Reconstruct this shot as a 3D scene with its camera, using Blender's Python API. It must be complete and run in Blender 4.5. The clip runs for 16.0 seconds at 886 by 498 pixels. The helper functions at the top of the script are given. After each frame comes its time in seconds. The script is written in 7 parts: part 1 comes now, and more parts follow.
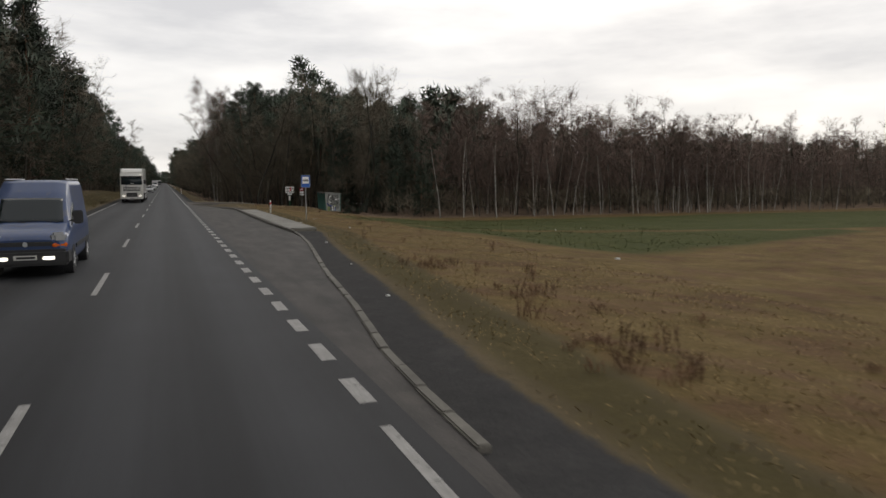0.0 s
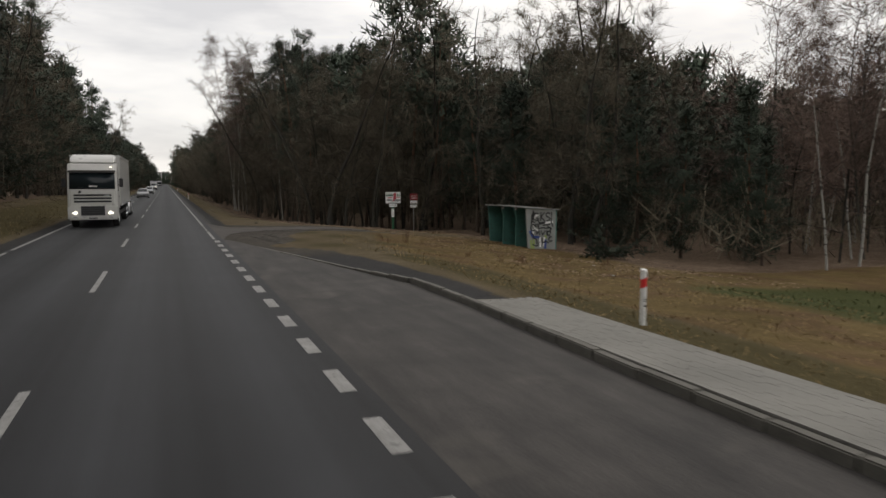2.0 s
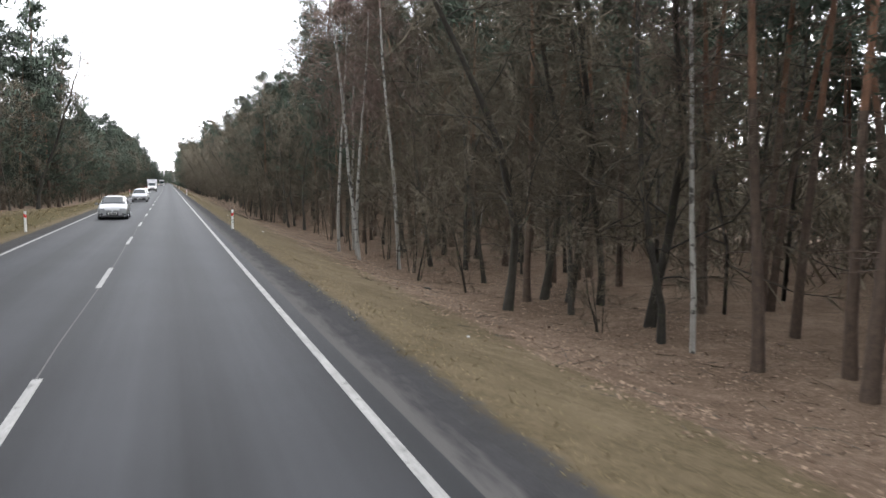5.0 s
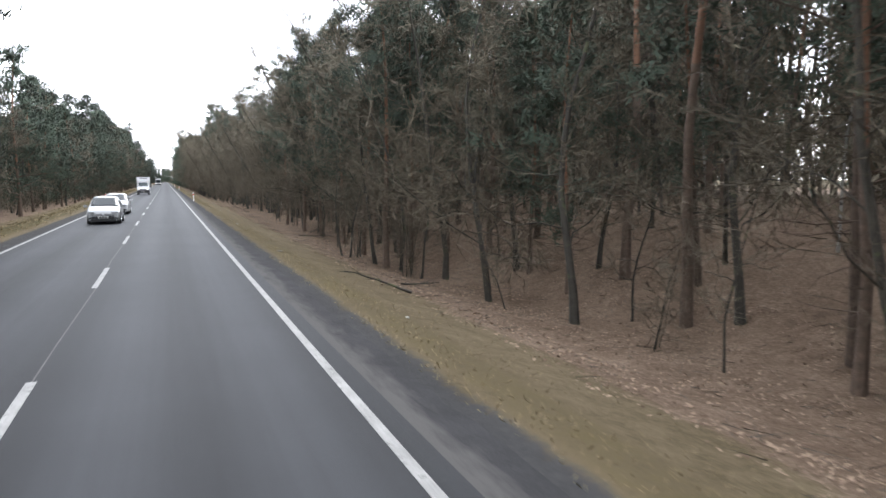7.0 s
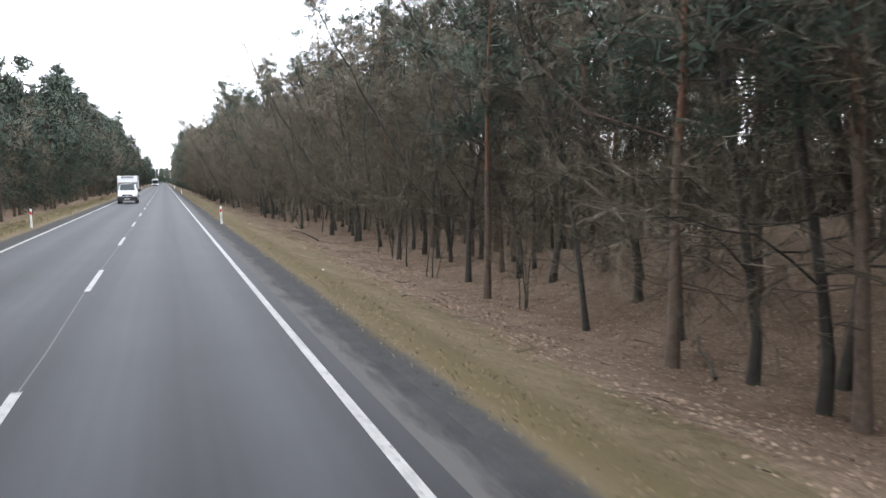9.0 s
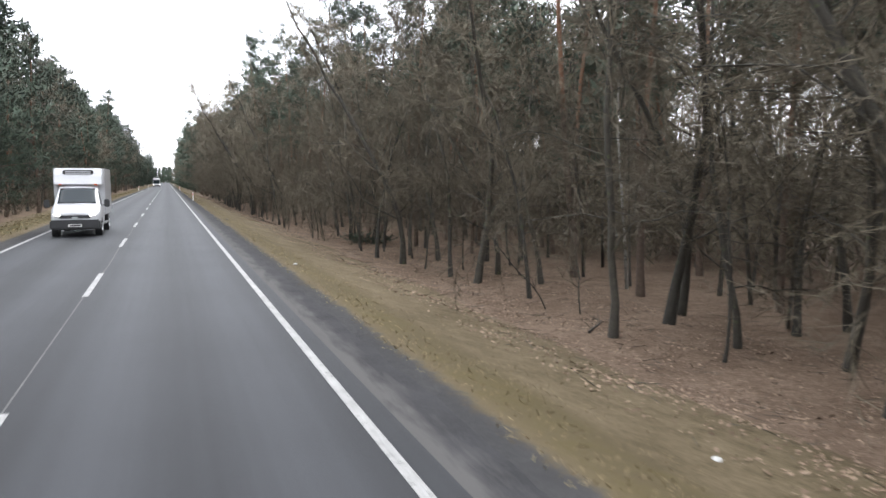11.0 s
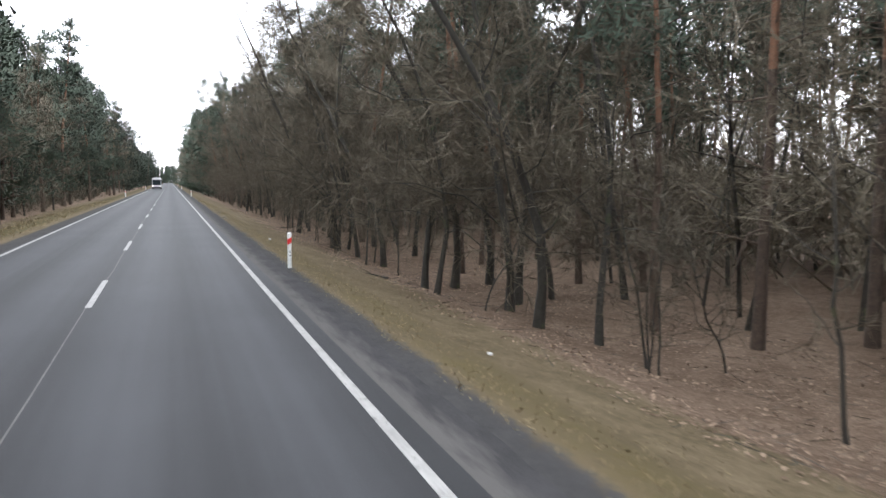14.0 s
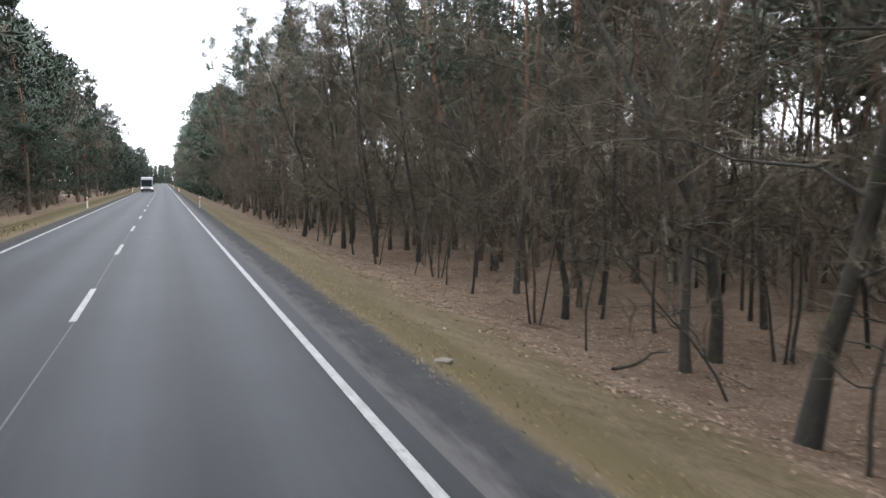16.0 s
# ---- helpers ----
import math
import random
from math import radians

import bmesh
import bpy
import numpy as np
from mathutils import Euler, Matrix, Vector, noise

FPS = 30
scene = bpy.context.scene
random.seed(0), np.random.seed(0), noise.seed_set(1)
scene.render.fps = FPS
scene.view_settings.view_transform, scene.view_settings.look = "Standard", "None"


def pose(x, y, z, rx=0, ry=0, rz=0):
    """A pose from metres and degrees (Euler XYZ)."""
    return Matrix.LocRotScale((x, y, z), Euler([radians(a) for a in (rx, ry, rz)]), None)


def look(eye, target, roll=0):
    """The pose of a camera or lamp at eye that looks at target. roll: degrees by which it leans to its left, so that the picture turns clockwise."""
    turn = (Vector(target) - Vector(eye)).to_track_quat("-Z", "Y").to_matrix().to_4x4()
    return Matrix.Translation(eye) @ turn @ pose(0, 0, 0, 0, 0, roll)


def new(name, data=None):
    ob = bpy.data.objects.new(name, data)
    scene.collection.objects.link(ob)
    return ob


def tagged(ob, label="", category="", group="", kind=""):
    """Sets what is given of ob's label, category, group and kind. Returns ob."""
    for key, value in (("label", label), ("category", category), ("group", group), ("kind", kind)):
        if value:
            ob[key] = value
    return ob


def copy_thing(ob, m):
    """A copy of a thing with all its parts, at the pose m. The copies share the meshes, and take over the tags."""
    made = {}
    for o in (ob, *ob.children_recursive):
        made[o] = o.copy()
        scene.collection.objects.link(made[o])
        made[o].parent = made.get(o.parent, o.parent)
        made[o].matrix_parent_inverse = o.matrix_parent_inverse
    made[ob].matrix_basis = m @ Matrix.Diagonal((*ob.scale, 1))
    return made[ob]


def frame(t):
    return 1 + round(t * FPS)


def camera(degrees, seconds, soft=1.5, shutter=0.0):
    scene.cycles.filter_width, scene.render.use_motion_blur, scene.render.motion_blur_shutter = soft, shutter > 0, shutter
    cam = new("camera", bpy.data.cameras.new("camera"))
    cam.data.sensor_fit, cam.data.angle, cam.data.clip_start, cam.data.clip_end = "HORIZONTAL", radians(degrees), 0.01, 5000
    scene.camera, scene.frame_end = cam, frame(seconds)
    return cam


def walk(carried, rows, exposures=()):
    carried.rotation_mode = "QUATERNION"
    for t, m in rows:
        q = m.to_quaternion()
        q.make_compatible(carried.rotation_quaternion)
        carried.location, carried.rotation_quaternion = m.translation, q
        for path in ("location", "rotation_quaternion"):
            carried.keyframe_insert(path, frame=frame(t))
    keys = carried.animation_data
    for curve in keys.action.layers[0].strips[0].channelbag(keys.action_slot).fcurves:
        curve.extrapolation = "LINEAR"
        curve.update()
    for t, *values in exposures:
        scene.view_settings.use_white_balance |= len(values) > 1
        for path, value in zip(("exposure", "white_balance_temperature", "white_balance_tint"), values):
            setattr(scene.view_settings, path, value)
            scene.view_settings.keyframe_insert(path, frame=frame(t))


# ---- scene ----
# ---- camera ----
cam = camera(64.3, 16.0, soft=1.5, shutter=0.1)
# t, x, y, yaw to the right, pitch down, roll
ROWS = [
    (0.0, 1.512, -4.63, 21.46, 5.52, 0.17),
    (0.5, 1.562, 7.18, 21.41, 5.37, 0.20),
    (1.0, 1.582, 19.02, 21.56, 5.47, 0.03),
    (1.5, 1.600, 30.87, 21.56, 5.26, -0.01),
    (2.0, 1.611, 42.78, 21.40, 5.43, 0.12),
    (2.5, 1.629, 54.68, 21.21, 5.32, 0.13),
    (3.0, 1.612, 66.56, 21.22, 5.51, 0.01),
    (3.5, 1.571, 78.49, 21.24, 5.53, 0.04),
    (4.0, 1.572, 90.43, 21.20, 5.08, -0.05),
    (4.5, 1.565, 102.36, 21.17, 5.21, -0.26),
    (7.0, 1.596, 162.47, 21.38, 5.59, 0.09),
    (7.5, 1.606, 174.50, 21.47, 5.25, -0.13),
    (8.0, 1.630, 186.60, 21.46, 5.16, -0.01),
    (8.5, 1.666, 198.70, 21.51, 5.57, 0.14),
    (11.0, 1.677, 259.70, 21.31, 5.54, -0.01),
    (11.5, 1.629, 271.87, 21.24, 5.28, -0.12),
    (12.0, 1.615, 284.15, 21.09, 5.22, -0.01),
    (12.5, 1.580, 296.39, 21.07, 5.42, -0.02),
    (13.0, 1.561, 308.49, 21.08, 5.42, 0.02),
    (13.5, 1.534, 320.74, 21.03, 5.26, -0.16),
    (14.0, 1.540, 333.15, 21.09, 5.48, -0.11),
    (14.5, 1.520, 345.61, 21.19, 5.71, 0.18),
    (15.0, 1.534, 357.93, 21.23, 5.63, -0.09),
    (15.5, 1.533, 370.16, 21.37, 5.78, 0.06),
    (16.0, 1.547, 382.51, 21.51, 5.42, -0.20),
]
EYE = 2.42
walk(cam, [(t, pose(x, y, EYE, 90 - pitch, roll, -yaw)) for t, x, y, yaw, pitch, roll in ROWS],
     exposures=((0, -0.14, 6900, 10), (1.8, -0.14, 6900, 10), (2.5, 0.25, 7200, 10), (2.9, 0.58, 7300, 10), (3.4, 1.0, 7200, 10), (4.2, 1.6, 6700, 10), (7.0, 2.0, 6150, 10), (8.0, 2.05, 6100, 10), (11.0, 2.03, 6250, 10), (16.0, 2.0, 6150, 10)))

# ---- world: an overcast sky with a weak, wide sun ----
world = bpy.data.worlds.new("overcast")
scene.world = world
world.use_nodes = True
wn, wl = world.node_tree.nodes, world.node_tree.links
wn.clear()
sky = wn.new("ShaderNodeTexSky")
sky.sky_type, sky.sun_disc = "NISHITA", False
sky.sun_elevation, sky.sun_rotation = radians(32), radians(40)
coord = wn.new("ShaderNodeTexCoord")
squash = wn.new("ShaderNodeMapping")
squash.inputs["Scale"].default_value = (1.6, 1.6, 7.0)
clouds = wn.new("ShaderNodeTexNoise")
clouds.inputs["Scale"].default_value, clouds.inputs["Detail"].default_value, clouds.inputs["Roughness"].default_value = 1.7, 6, 0.55
ramp = wn.new("ShaderNodeValToRGB")
ramp.color_ramp.elements[0].position, ramp.color_ramp.elements[0].color = 0.34, (0.66, 0.67, 0.71, 1)
ramp.color_ramp.elements[1].position, ramp.color_ramp.elements[1].color = 0.66, (1.06, 1.06, 1.07, 1)
dim = wn.new("ShaderNodeMixRGB")
dim.blend_type = "MULTIPLY"
dim.inputs[0].default_value, dim.inputs[2].default_value = 1.0, (0.09, 0.09, 0.09, 1)
veil = wn.new("ShaderNodeMixRGB")
veil.inputs[0].default_value = 0.9
back = wn.new("ShaderNodeBackground")
back.inputs["Strength"].default_value = 1.2
wout = wn.new("ShaderNodeOutputWorld")
wl.new(coord.outputs["Generated"], squash.inputs["Vector"])
wl.new(squash.outputs["Vector"], clouds.inputs["Vector"])
wl.new(clouds.outputs["Fac"], ramp.inputs["Fac"])
wl.new(sky.outputs["Color"], dim.inputs[1])
wl.new(dim.outputs["Color"], veil.inputs[1])
wl.new(ramp.outputs["Color"], veil.inputs[2])
wl.new(veil.outputs["Color"], back.inputs["Color"])
wl.new(back.outputs["Background"], wout.inputs["Surface"])
sun_data = bpy.data.lights.new("sun", "SUN")
sun_data.energy, sun_data.angle, sun_data.color = 0.5, radians(25), (1.0, 0.97, 0.92)
sun = new("sun", sun_data)
sun.matrix_world = look((0, 0, 60), (-21, -25, 36))


# ---- materials ----
def material(name, base, rough=0.85, dark=0.6, light=1.3, scale=6.0, fine=60.0, bump=0.3, metal=0.0, spots=None, vary=0.0, spread=0.02, world_size=False):
    """Base colour varied by coarse stains and fine grain, with relief. spots: (colour, scale, threshold). vary: change from piece to piece."""
    m = bpy.data.materials.new(name)
    m.use_nodes = True
    n, l = m.node_tree.nodes, m.node_tree.links
    p = n["Principled BSDF"]
    p.inputs["Roughness"].default_value, p.inputs["Metallic"].default_value = rough, metal
    tc = n.new("ShaderNodeTexCoord")
    big = n.new("ShaderNodeTexNoise")
    big.inputs["Scale"].default_value, big.inputs["Detail"].default_value = scale, 5
    small = n.new("ShaderNodeTexNoise")
    small.inputs["Scale"].default_value, small.inputs["Detail"].default_value = fine, 3
    where = n.new("ShaderNodeNewGeometry").outputs["Position"] if world_size else tc.outputs["Object"]
    l.new(where, big.inputs["Vector"])
    l.new(where, small.inputs["Vector"])
    r = n.new("ShaderNodeValToRGB")
    e = r.color_ramp.elements
    e[0].position, e[0].color = 0.3, (*[c * dark for c in base], 1)
    e[1].position, e[1].color = 0.72, (*[min(1, c * light) for c in base], 1)
    mix = n.new("ShaderNodeMath")
    mix.operation = "MULTIPLY_ADD"
    mix.inputs[1].default_value = 0.45
    half = n.new("ShaderNodeMath")
    half.operation = "MULTIPLY"
    half.inputs[1].default_value = 0.55
    l.new(big.outputs["Fac"], half.inputs[0])
    l.new(small.outputs["Fac"], mix.inputs[0])
    l.new(half.outputs[0], mix.inputs[2])
    l.new(mix.outputs[0], r.inputs["Fac"])
    out = r.outputs["Color"]
    if spots:
        sn = n.new("ShaderNodeTexNoise")
        sn.inputs["Scale"].default_value, sn.inputs["Detail"].default_value = spots[1], 4
        l.new(where, sn.inputs["Vector"])
        sr = n.new("ShaderNodeValToRGB")
        sr.color_ramp.elements[0].position, sr.color_ramp.elements[1].position = spots[2], spots[2] + 0.06
        l.new(sn.outputs["Fac"], sr.inputs["Fac"])
        sm = n.new("ShaderNodeMixRGB")
        sm.inputs[2].default_value = (*spots[0], 1)
        l.new(sr.outputs["Color"], sm.inputs[0])
        l.new(out, sm.inputs[1])
        out = sm.outputs["Color"]
    if vary:
        info = n.new("ShaderNodeObjectInfo")
        hsv = n.new("ShaderNodeHueSaturation")
        mr = n.new("ShaderNodeMapRange")
        mr.inputs["To Min"].default_value, mr.inputs["To Max"].default_value = 1 - vary, 1 + vary
        l.new(info.outputs["Random"], mr.inputs["Value"])
        l.new(mr.outputs["Result"], hsv.inputs["Value"])
        l.new(out, hsv.inputs["Color"])
        out = hsv.outputs["Color"]
    l.new(out, p.inputs["Base Color"])
    if bump:
        b = n.new("ShaderNodeBump")
        b.inputs["Strength"].default_value, b.inputs["Distance"].default_value = bump, spread
        l.new(mix.outputs[0], b.inputs["Height"])
        l.new(b.outputs["Normal"], p.inputs["Normal"])
    return m


def island_material(name, one, two, rough=0.8, through_light=0.0):
    """For needles, leaves and blades: every island takes a tone between two colours."""
    m = bpy.data.materials.new(name)
    m.use_nodes = True
    n, l = m.node_tree.nodes, m.node_tree.links
    p = n["Principled BSDF"]
    p.inputs["Roughness"].default_value = rough
    p.inputs["Specular IOR Level"].default_value = 0.2
    g = n.new("ShaderNodeNewGeometry")
    r = n.new("ShaderNodeValToRGB")
    r.color_ramp.elements[0].color, r.color_ramp.elements[1].color = (*one, 1), (*two, 1)
    l.new(g.outputs["Random Per Island"], r.inputs["Fac"])
    info = n.new("ShaderNodeObjectInfo")
    mr = n.new("ShaderNodeMapRange")
    mr.inputs["To Min"].default_value, mr.inputs["To Max"].default_value = 0.7, 1.35
    hsv = n.new("ShaderNodeHueSaturation")
    l.new(info.outputs["Random"], mr.inputs["Value"])
    l.new(mr.outputs["Result"], hsv.inputs["Value"])
    l.new(r.outputs["Color"], hsv.inputs["Color"])
    l.new(hsv.outputs["Color"], p.inputs["Base Color"])
    return m


def plain(name, base, rough=0.5, metal=0.0, spec=0.5):
    m = bpy.data.materials.new(name)
    m.use_nodes = True
    p = m.node_tree.nodes["Principled BSDF"]
    p.inputs["Base Color"].default_value = (*base, 1)
    p.inputs["Roughness"].default_value, p.inputs["Metallic"].default_value = rough, metal
    p.inputs["Specular IOR Level"].default_value = spec
    return m


def streaked(m, amount, across=2.2, lengthwise=0.06):
    """Adds long stains that run along the road."""
    n, l = m.node_tree.nodes, m.node_tree.links
    p = n["Principled BSDF"]
    geo = n.new("ShaderNodeNewGeometry")
    st = n.new("ShaderNodeMapping")
    st.inputs["Scale"].default_value = (across, lengthwise, 1)
    l.new(geo.outputs["Position"], st.inputs["Vector"])
    t = n.new("ShaderNodeTexNoise")
    t.inputs["Scale"].default_value, t.inputs["Detail"].default_value, t.inputs["Roughness"].default_value = 1.5, 5, 0.6
    l.new(st.outputs["Vector"], t.inputs["Vector"])
    mr = n.new("ShaderNodeMapRange")
    mr.inputs["From Min"].default_value, mr.inputs["From Max"].default_value = 0.3, 0.7
    mr.inputs["To Min"].default_value, mr.inputs["To Max"].default_value = 1 - amount, 1 + amount
    l.new(t.outputs["Fac"], mr.inputs["Value"])
    hsv = n.new("ShaderNodeHueSaturation")
    l.new(p.inputs["Base Color"].links[0].from_socket, hsv.inputs["Color"])
    l.new(mr.outputs["Result"], hsv.inputs["Value"])
    l.new(hsv.outputs["Color"], p.inputs["Base Color"])
    return m


def asphalt_material():
    """Asphalt with polished wheel tracks, streaks along the lane and grain."""
    m = material("worn_asphalt", (0.0226, 0.0236, 0.0260), 0.66, 0.78, 1.25, 0.35, 55, 0.25)
    n, l = m.node_tree.nodes, m.node_tree.links
    p = n["Principled BSDF"]
    p.inputs["Specular IOR Level"].default_value = 0.17
    tc = n.new("ShaderNodeTexCoord")
    sep = n.new("ShaderNodeSeparateXYZ")
    l.new(tc.outputs["Object"], sep.inputs[0])
    # two tracks in each lane, 1.75 m apart
    away = n.new("ShaderNodeMath")
    away.operation = "ABSOLUTE"
    l.new(sep.outputs["X"], away.inputs[0])
    wave_in = n.new("ShaderNodeMath")
    wave_in.operation = "MULTIPLY_ADD"
    wave_in.inputs[1].default_value, wave_in.inputs[2].default_value = 2 * math.pi / 1.75, -0.95 * 2 * math.pi / 1.75
    l.new(away.outputs[0], wave_in.inputs[0])
    cos = n.new("ShaderNodeMath")
    cos.operation = "COSINE"
    l.new(wave_in.outputs[0], cos.inputs[0])
    stretch = n.new("ShaderNodeMapping")
    stretch.inputs["Scale"].default_value = (3.2, 0.035, 1)
    l.new(tc.outputs["Object"], stretch.inputs["Vector"])
    streak = n.new("ShaderNodeTexNoise")
    streak.inputs["Scale"].default_value, streak.inputs["Detail"].default_value = 1.6, 4
    l.new(stretch.outputs["Vector"], streak.inputs["Vector"])
    gain = n.new("ShaderNodeMath")
    gain.operation = "MULTIPLY_ADD"
    gain.inputs[1].default_value, gain.inputs[2].default_value = 0.30, 0.68
    l.new(cos.outputs[0], gain.inputs[0])
    total = n.new("ShaderNodeMath")
    total.operation = "MULTIPLY_ADD"
    total.inputs[1].default_value = 0.64
    l.new(streak.outputs["Fac"], total.inputs[0])
    l.new(gain.outputs[0], total.inputs[2])
    hsv = n.new("ShaderNodeHueSaturation")
    old = p.inputs["Base Color"].links[0].from_socket
    l.new(old, hsv.inputs["Color"])
    l.new(total.outputs[0], hsv.inputs["Value"])
    l.new(hsv.outputs["Color"], p.inputs["Base Color"])
    return m


M_BARK = material("bark_grey_brown", (0.036, 0.032, 0.025), 0.95, 0.45, 1.5, 5, 45, 0.6, spots=((0.055, 0.060, 0.030), 3, 0.60), vary=0.3)
M_TWIG = island_material("bare_twigs", (0.080, 0.068, 0.049), (0.165, 0.141, 0.103), 0.9)
M_BIRCH = material("birch_bark", (0.30, 0.29, 0.265), 0.8, 0.7, 1.15, 3, 25, 0.3, spots=((0.05, 0.045, 0.04), 5, 0.56), vary=0.12)
M_BIRCH_TWIG = island_material("birch_twigs", (0.088, 0.062, 0.052), (0.180, 0.130, 0.108), 0.9)
M_PINE_BARK = material("pine_bark_low", (0.084, 0.0588, 0.0432), 0.95, 0.45, 1.4, 6, 30, 0.8, vary=0.2)
M_PINE_RED = material("pine_bark_high", (0.155, 0.080, 0.047), 0.9, 0.55, 1.3, 5, 30, 0.5, vary=0.2)
M_NEEDLE = island_material("pine_needles", (0.042, 0.056, 0.041), (0.056, 0.074, 0.052), 0.75)
M_LEAF = island_material("fallen_leaves", (0.080, 0.050, 0.033), (0.31, 0.226, 0.160), 0.85)
M_GRASS = island_material("winter_grass", (0.112, 0.091, 0.050), (0.195, 0.154, 0.090), 0.9)
M_STRAW = island_material("straw_grass", (0.150, 0.108, 0.048), (0.235, 0.170, 0.085), 0.9)
M_DEADWEED = island_material("dead_weed", (0.08, 0.044, 0.0256), (0.16, 0.096, 0.056), 0.9)
M_ASPHALT = asphalt_material()
M_PATCH = streaked(material("old_asphalt", (0.0295, 0.0260, 0.0235), 0.85, 0.4, 1.6, 0.9, 30, 0.5, spots=((0.042, 0.037, 0.032), 0.55, 0.61)), 0.5, 1.4, 0.22)


def strip_material():
    """Sandy dust on the crumbled edge, in drifts that thin out towards the gravel."""
    m = material("dusty_verge_strip", (0.036, 0.0352, 0.0362), 0.95, 0.6, 1.4, 1.2, 40, 0.5)
    n, l = m.node_tree.nodes, m.node_tree.links
    p = n["Principled BSDF"]
    geo = n.new("ShaderNodeNewGeometry")
    sep = n.new("ShaderNodeSeparateXYZ")
    l.new(geo.outputs["Position"], sep.inputs[0])
    mp = n.new("ShaderNodeMapping")
    mp.inputs["Scale"].default_value = (3.0, 0.55, 1)
    l.new(geo.outputs["Position"], mp.inputs["Vector"])
    t = n.new("ShaderNodeTexNoise")
    t.inputs["Scale"].default_value, t.inputs["Detail"].default_value, t.inputs["Roughness"].default_value = 1.6, 7, 0.65
    l.new(mp.outputs["Vector"], t.inputs["Vector"])
    near = n.new("ShaderNodeMapRange")
    near.inputs["From Min"].default_value, near.inputs["From Max"].default_value = 3.72, 4.42
    near.inputs["To Min"].default_value, near.inputs["To Max"].default_value = 0.62, -0.05
    l.new(sep.outputs["X"], near.inputs["Value"])
    add = n.new("ShaderNodeMath")
    l.new(near.outputs["Result"], add.inputs[0])
    l.new(t.outputs["Fac"], add.inputs[1])
    fac = n.new("ShaderNodeMapRange")
    p.inputs["Specular IOR Level"].default_value = 0.08
    fac.inputs["From Min"].default_value, fac.inputs["From Max"].default_value = 0.66, 0.98
    l.new(add.outputs[0], fac.inputs["Value"])
    mx = n.new("ShaderNodeMixRGB")
    l.new(fac.outputs["Result"], mx.inputs[0])
    l.new(p.inputs["Base Color"].links[0].from_socket, mx.inputs[1])
    mx.inputs[2].default_value = (0.074, 0.071, 0.068, 1)
    l.new(mx.outputs["Color"], p.inputs["Base Color"])
    return m


M_STRIP = strip_material()
M_MOUTH = streaked(material("dusty_track_asphalt", (0.057, 0.0495, 0.0430), 0.92, 0.55, 1.4, 0.9, 30, 0.6, spots=((0.036, 0.032, 0.029), 1.3, 0.60)), 0.3, 0.25, 1.6)
M_LINE = streaked(material("worn_white_paint", (0.255, 0.25, 0.24), 0.7, 0.6, 1.15, 2.5, 35, 0.15, spots=((0.12, 0.12, 0.115), 9, 0.60), world_size=True), 0.16, 14, 0.7)
M_KERB = material("weathered_kerb_concrete", (0.112, 0.105, 0.091), 0.9, 0.55, 1.25, 2, 40, 0.3, vary=0.12, world_size=True)
M_PAVER = material("grey_paver_concrete", (0.205, 0.198, 0.178), 0.9, 0.7, 1.18, 0.8, 50, 0.25, vary=0.10, world_size=True)
M_JOINT = material("sandy_joint", (0.178, 0.168, 0.143), 0.95)
M_STEEL = material("galvanised_steel", (0.36, 0.37, 0.37), 0.5, 0.8, 1.15, 4, 40, 0.1, metal=0.6)
M_BLUE = plain("blue_sign_sheet", (0.008, 0.085, 0.36), 0.45)
M_WHITE = plain("white_sign_sheet", (0.78, 0.78, 0.76), 0.5)
M_BLACK = plain("black_print", (0.012, 0.012, 0.013), 0.5)
M_RED = plain("red_reflector", (0.55, 0.02, 0.02), 0.4)
M_DARKRED = plain("dark_red_print", (0.22, 0.015, 0.02), 0.5)
M_POST = material("white_plastic", (0.72, 0.72, 0.70), 0.55, 0.7, 1.08, 6, 40, 0.05, spots=((0.38, 0.34, 0.28), 7, 0.66))
M_SHELTER = material("peeling_green_paint", (0.062, 0.175, 0.145), 0.7, 0.6, 1.25, 2, 25, 0.15, spots=((0.10, 0.07, 0.05), 5, 0.66))
M_ROOF = material("grey_corrugated_roof", (0.25, 0.25, 0.24), 0.8, 0.6, 1.2, 3, 20, 0.2)
M_GRAFFITI_WALL = material("pale_grey_panel", (0.27, 0.28, 0.265), 0.8, 0.7, 1.15, 2, 25, 0.1)


# ---- mesh helpers ----
def part(name, bm, mat, parent=None, label=""):
    """Links a bmesh as one mesh object under a thing or under a part."""
    me = bpy.data.meshes.new(name)
    bm.to_mesh(me)
    bm.free()
    me.materials.append(mat)
    ob = new(name, me)
    if parent:
        ob.parent = parent
    if label:
        tagged(ob, label)
    return ob


def thing(name, place, label, category, group="", turn=0):
    """An Empty at the base of a thing that parents its parts."""
    ob = new(name)
    ob.matrix_basis = pose(*place, 0, 0, turn)
    return tagged(ob, label, category, group)


def box(bm, lo, hi, bevel=0.0, m=None):
    """A box from corner lo to corner hi, its edges rounded by bevel."""
    c = [(a + b) / 2 for a, b in zip(lo, hi)]
    s = [b - a for a, b in zip(lo, hi)]
    b2 = bmesh.new()
    bmesh.ops.create_cube(b2, size=1, matrix=Matrix.Translation(c) @ Matrix.Diagonal((*s, 1)))
    if bevel:
        bmesh.ops.bevel(b2, geom=b2.edges[:], offset=bevel, segments=2, affect="EDGES")
    join(bm, b2, m)
    return bm


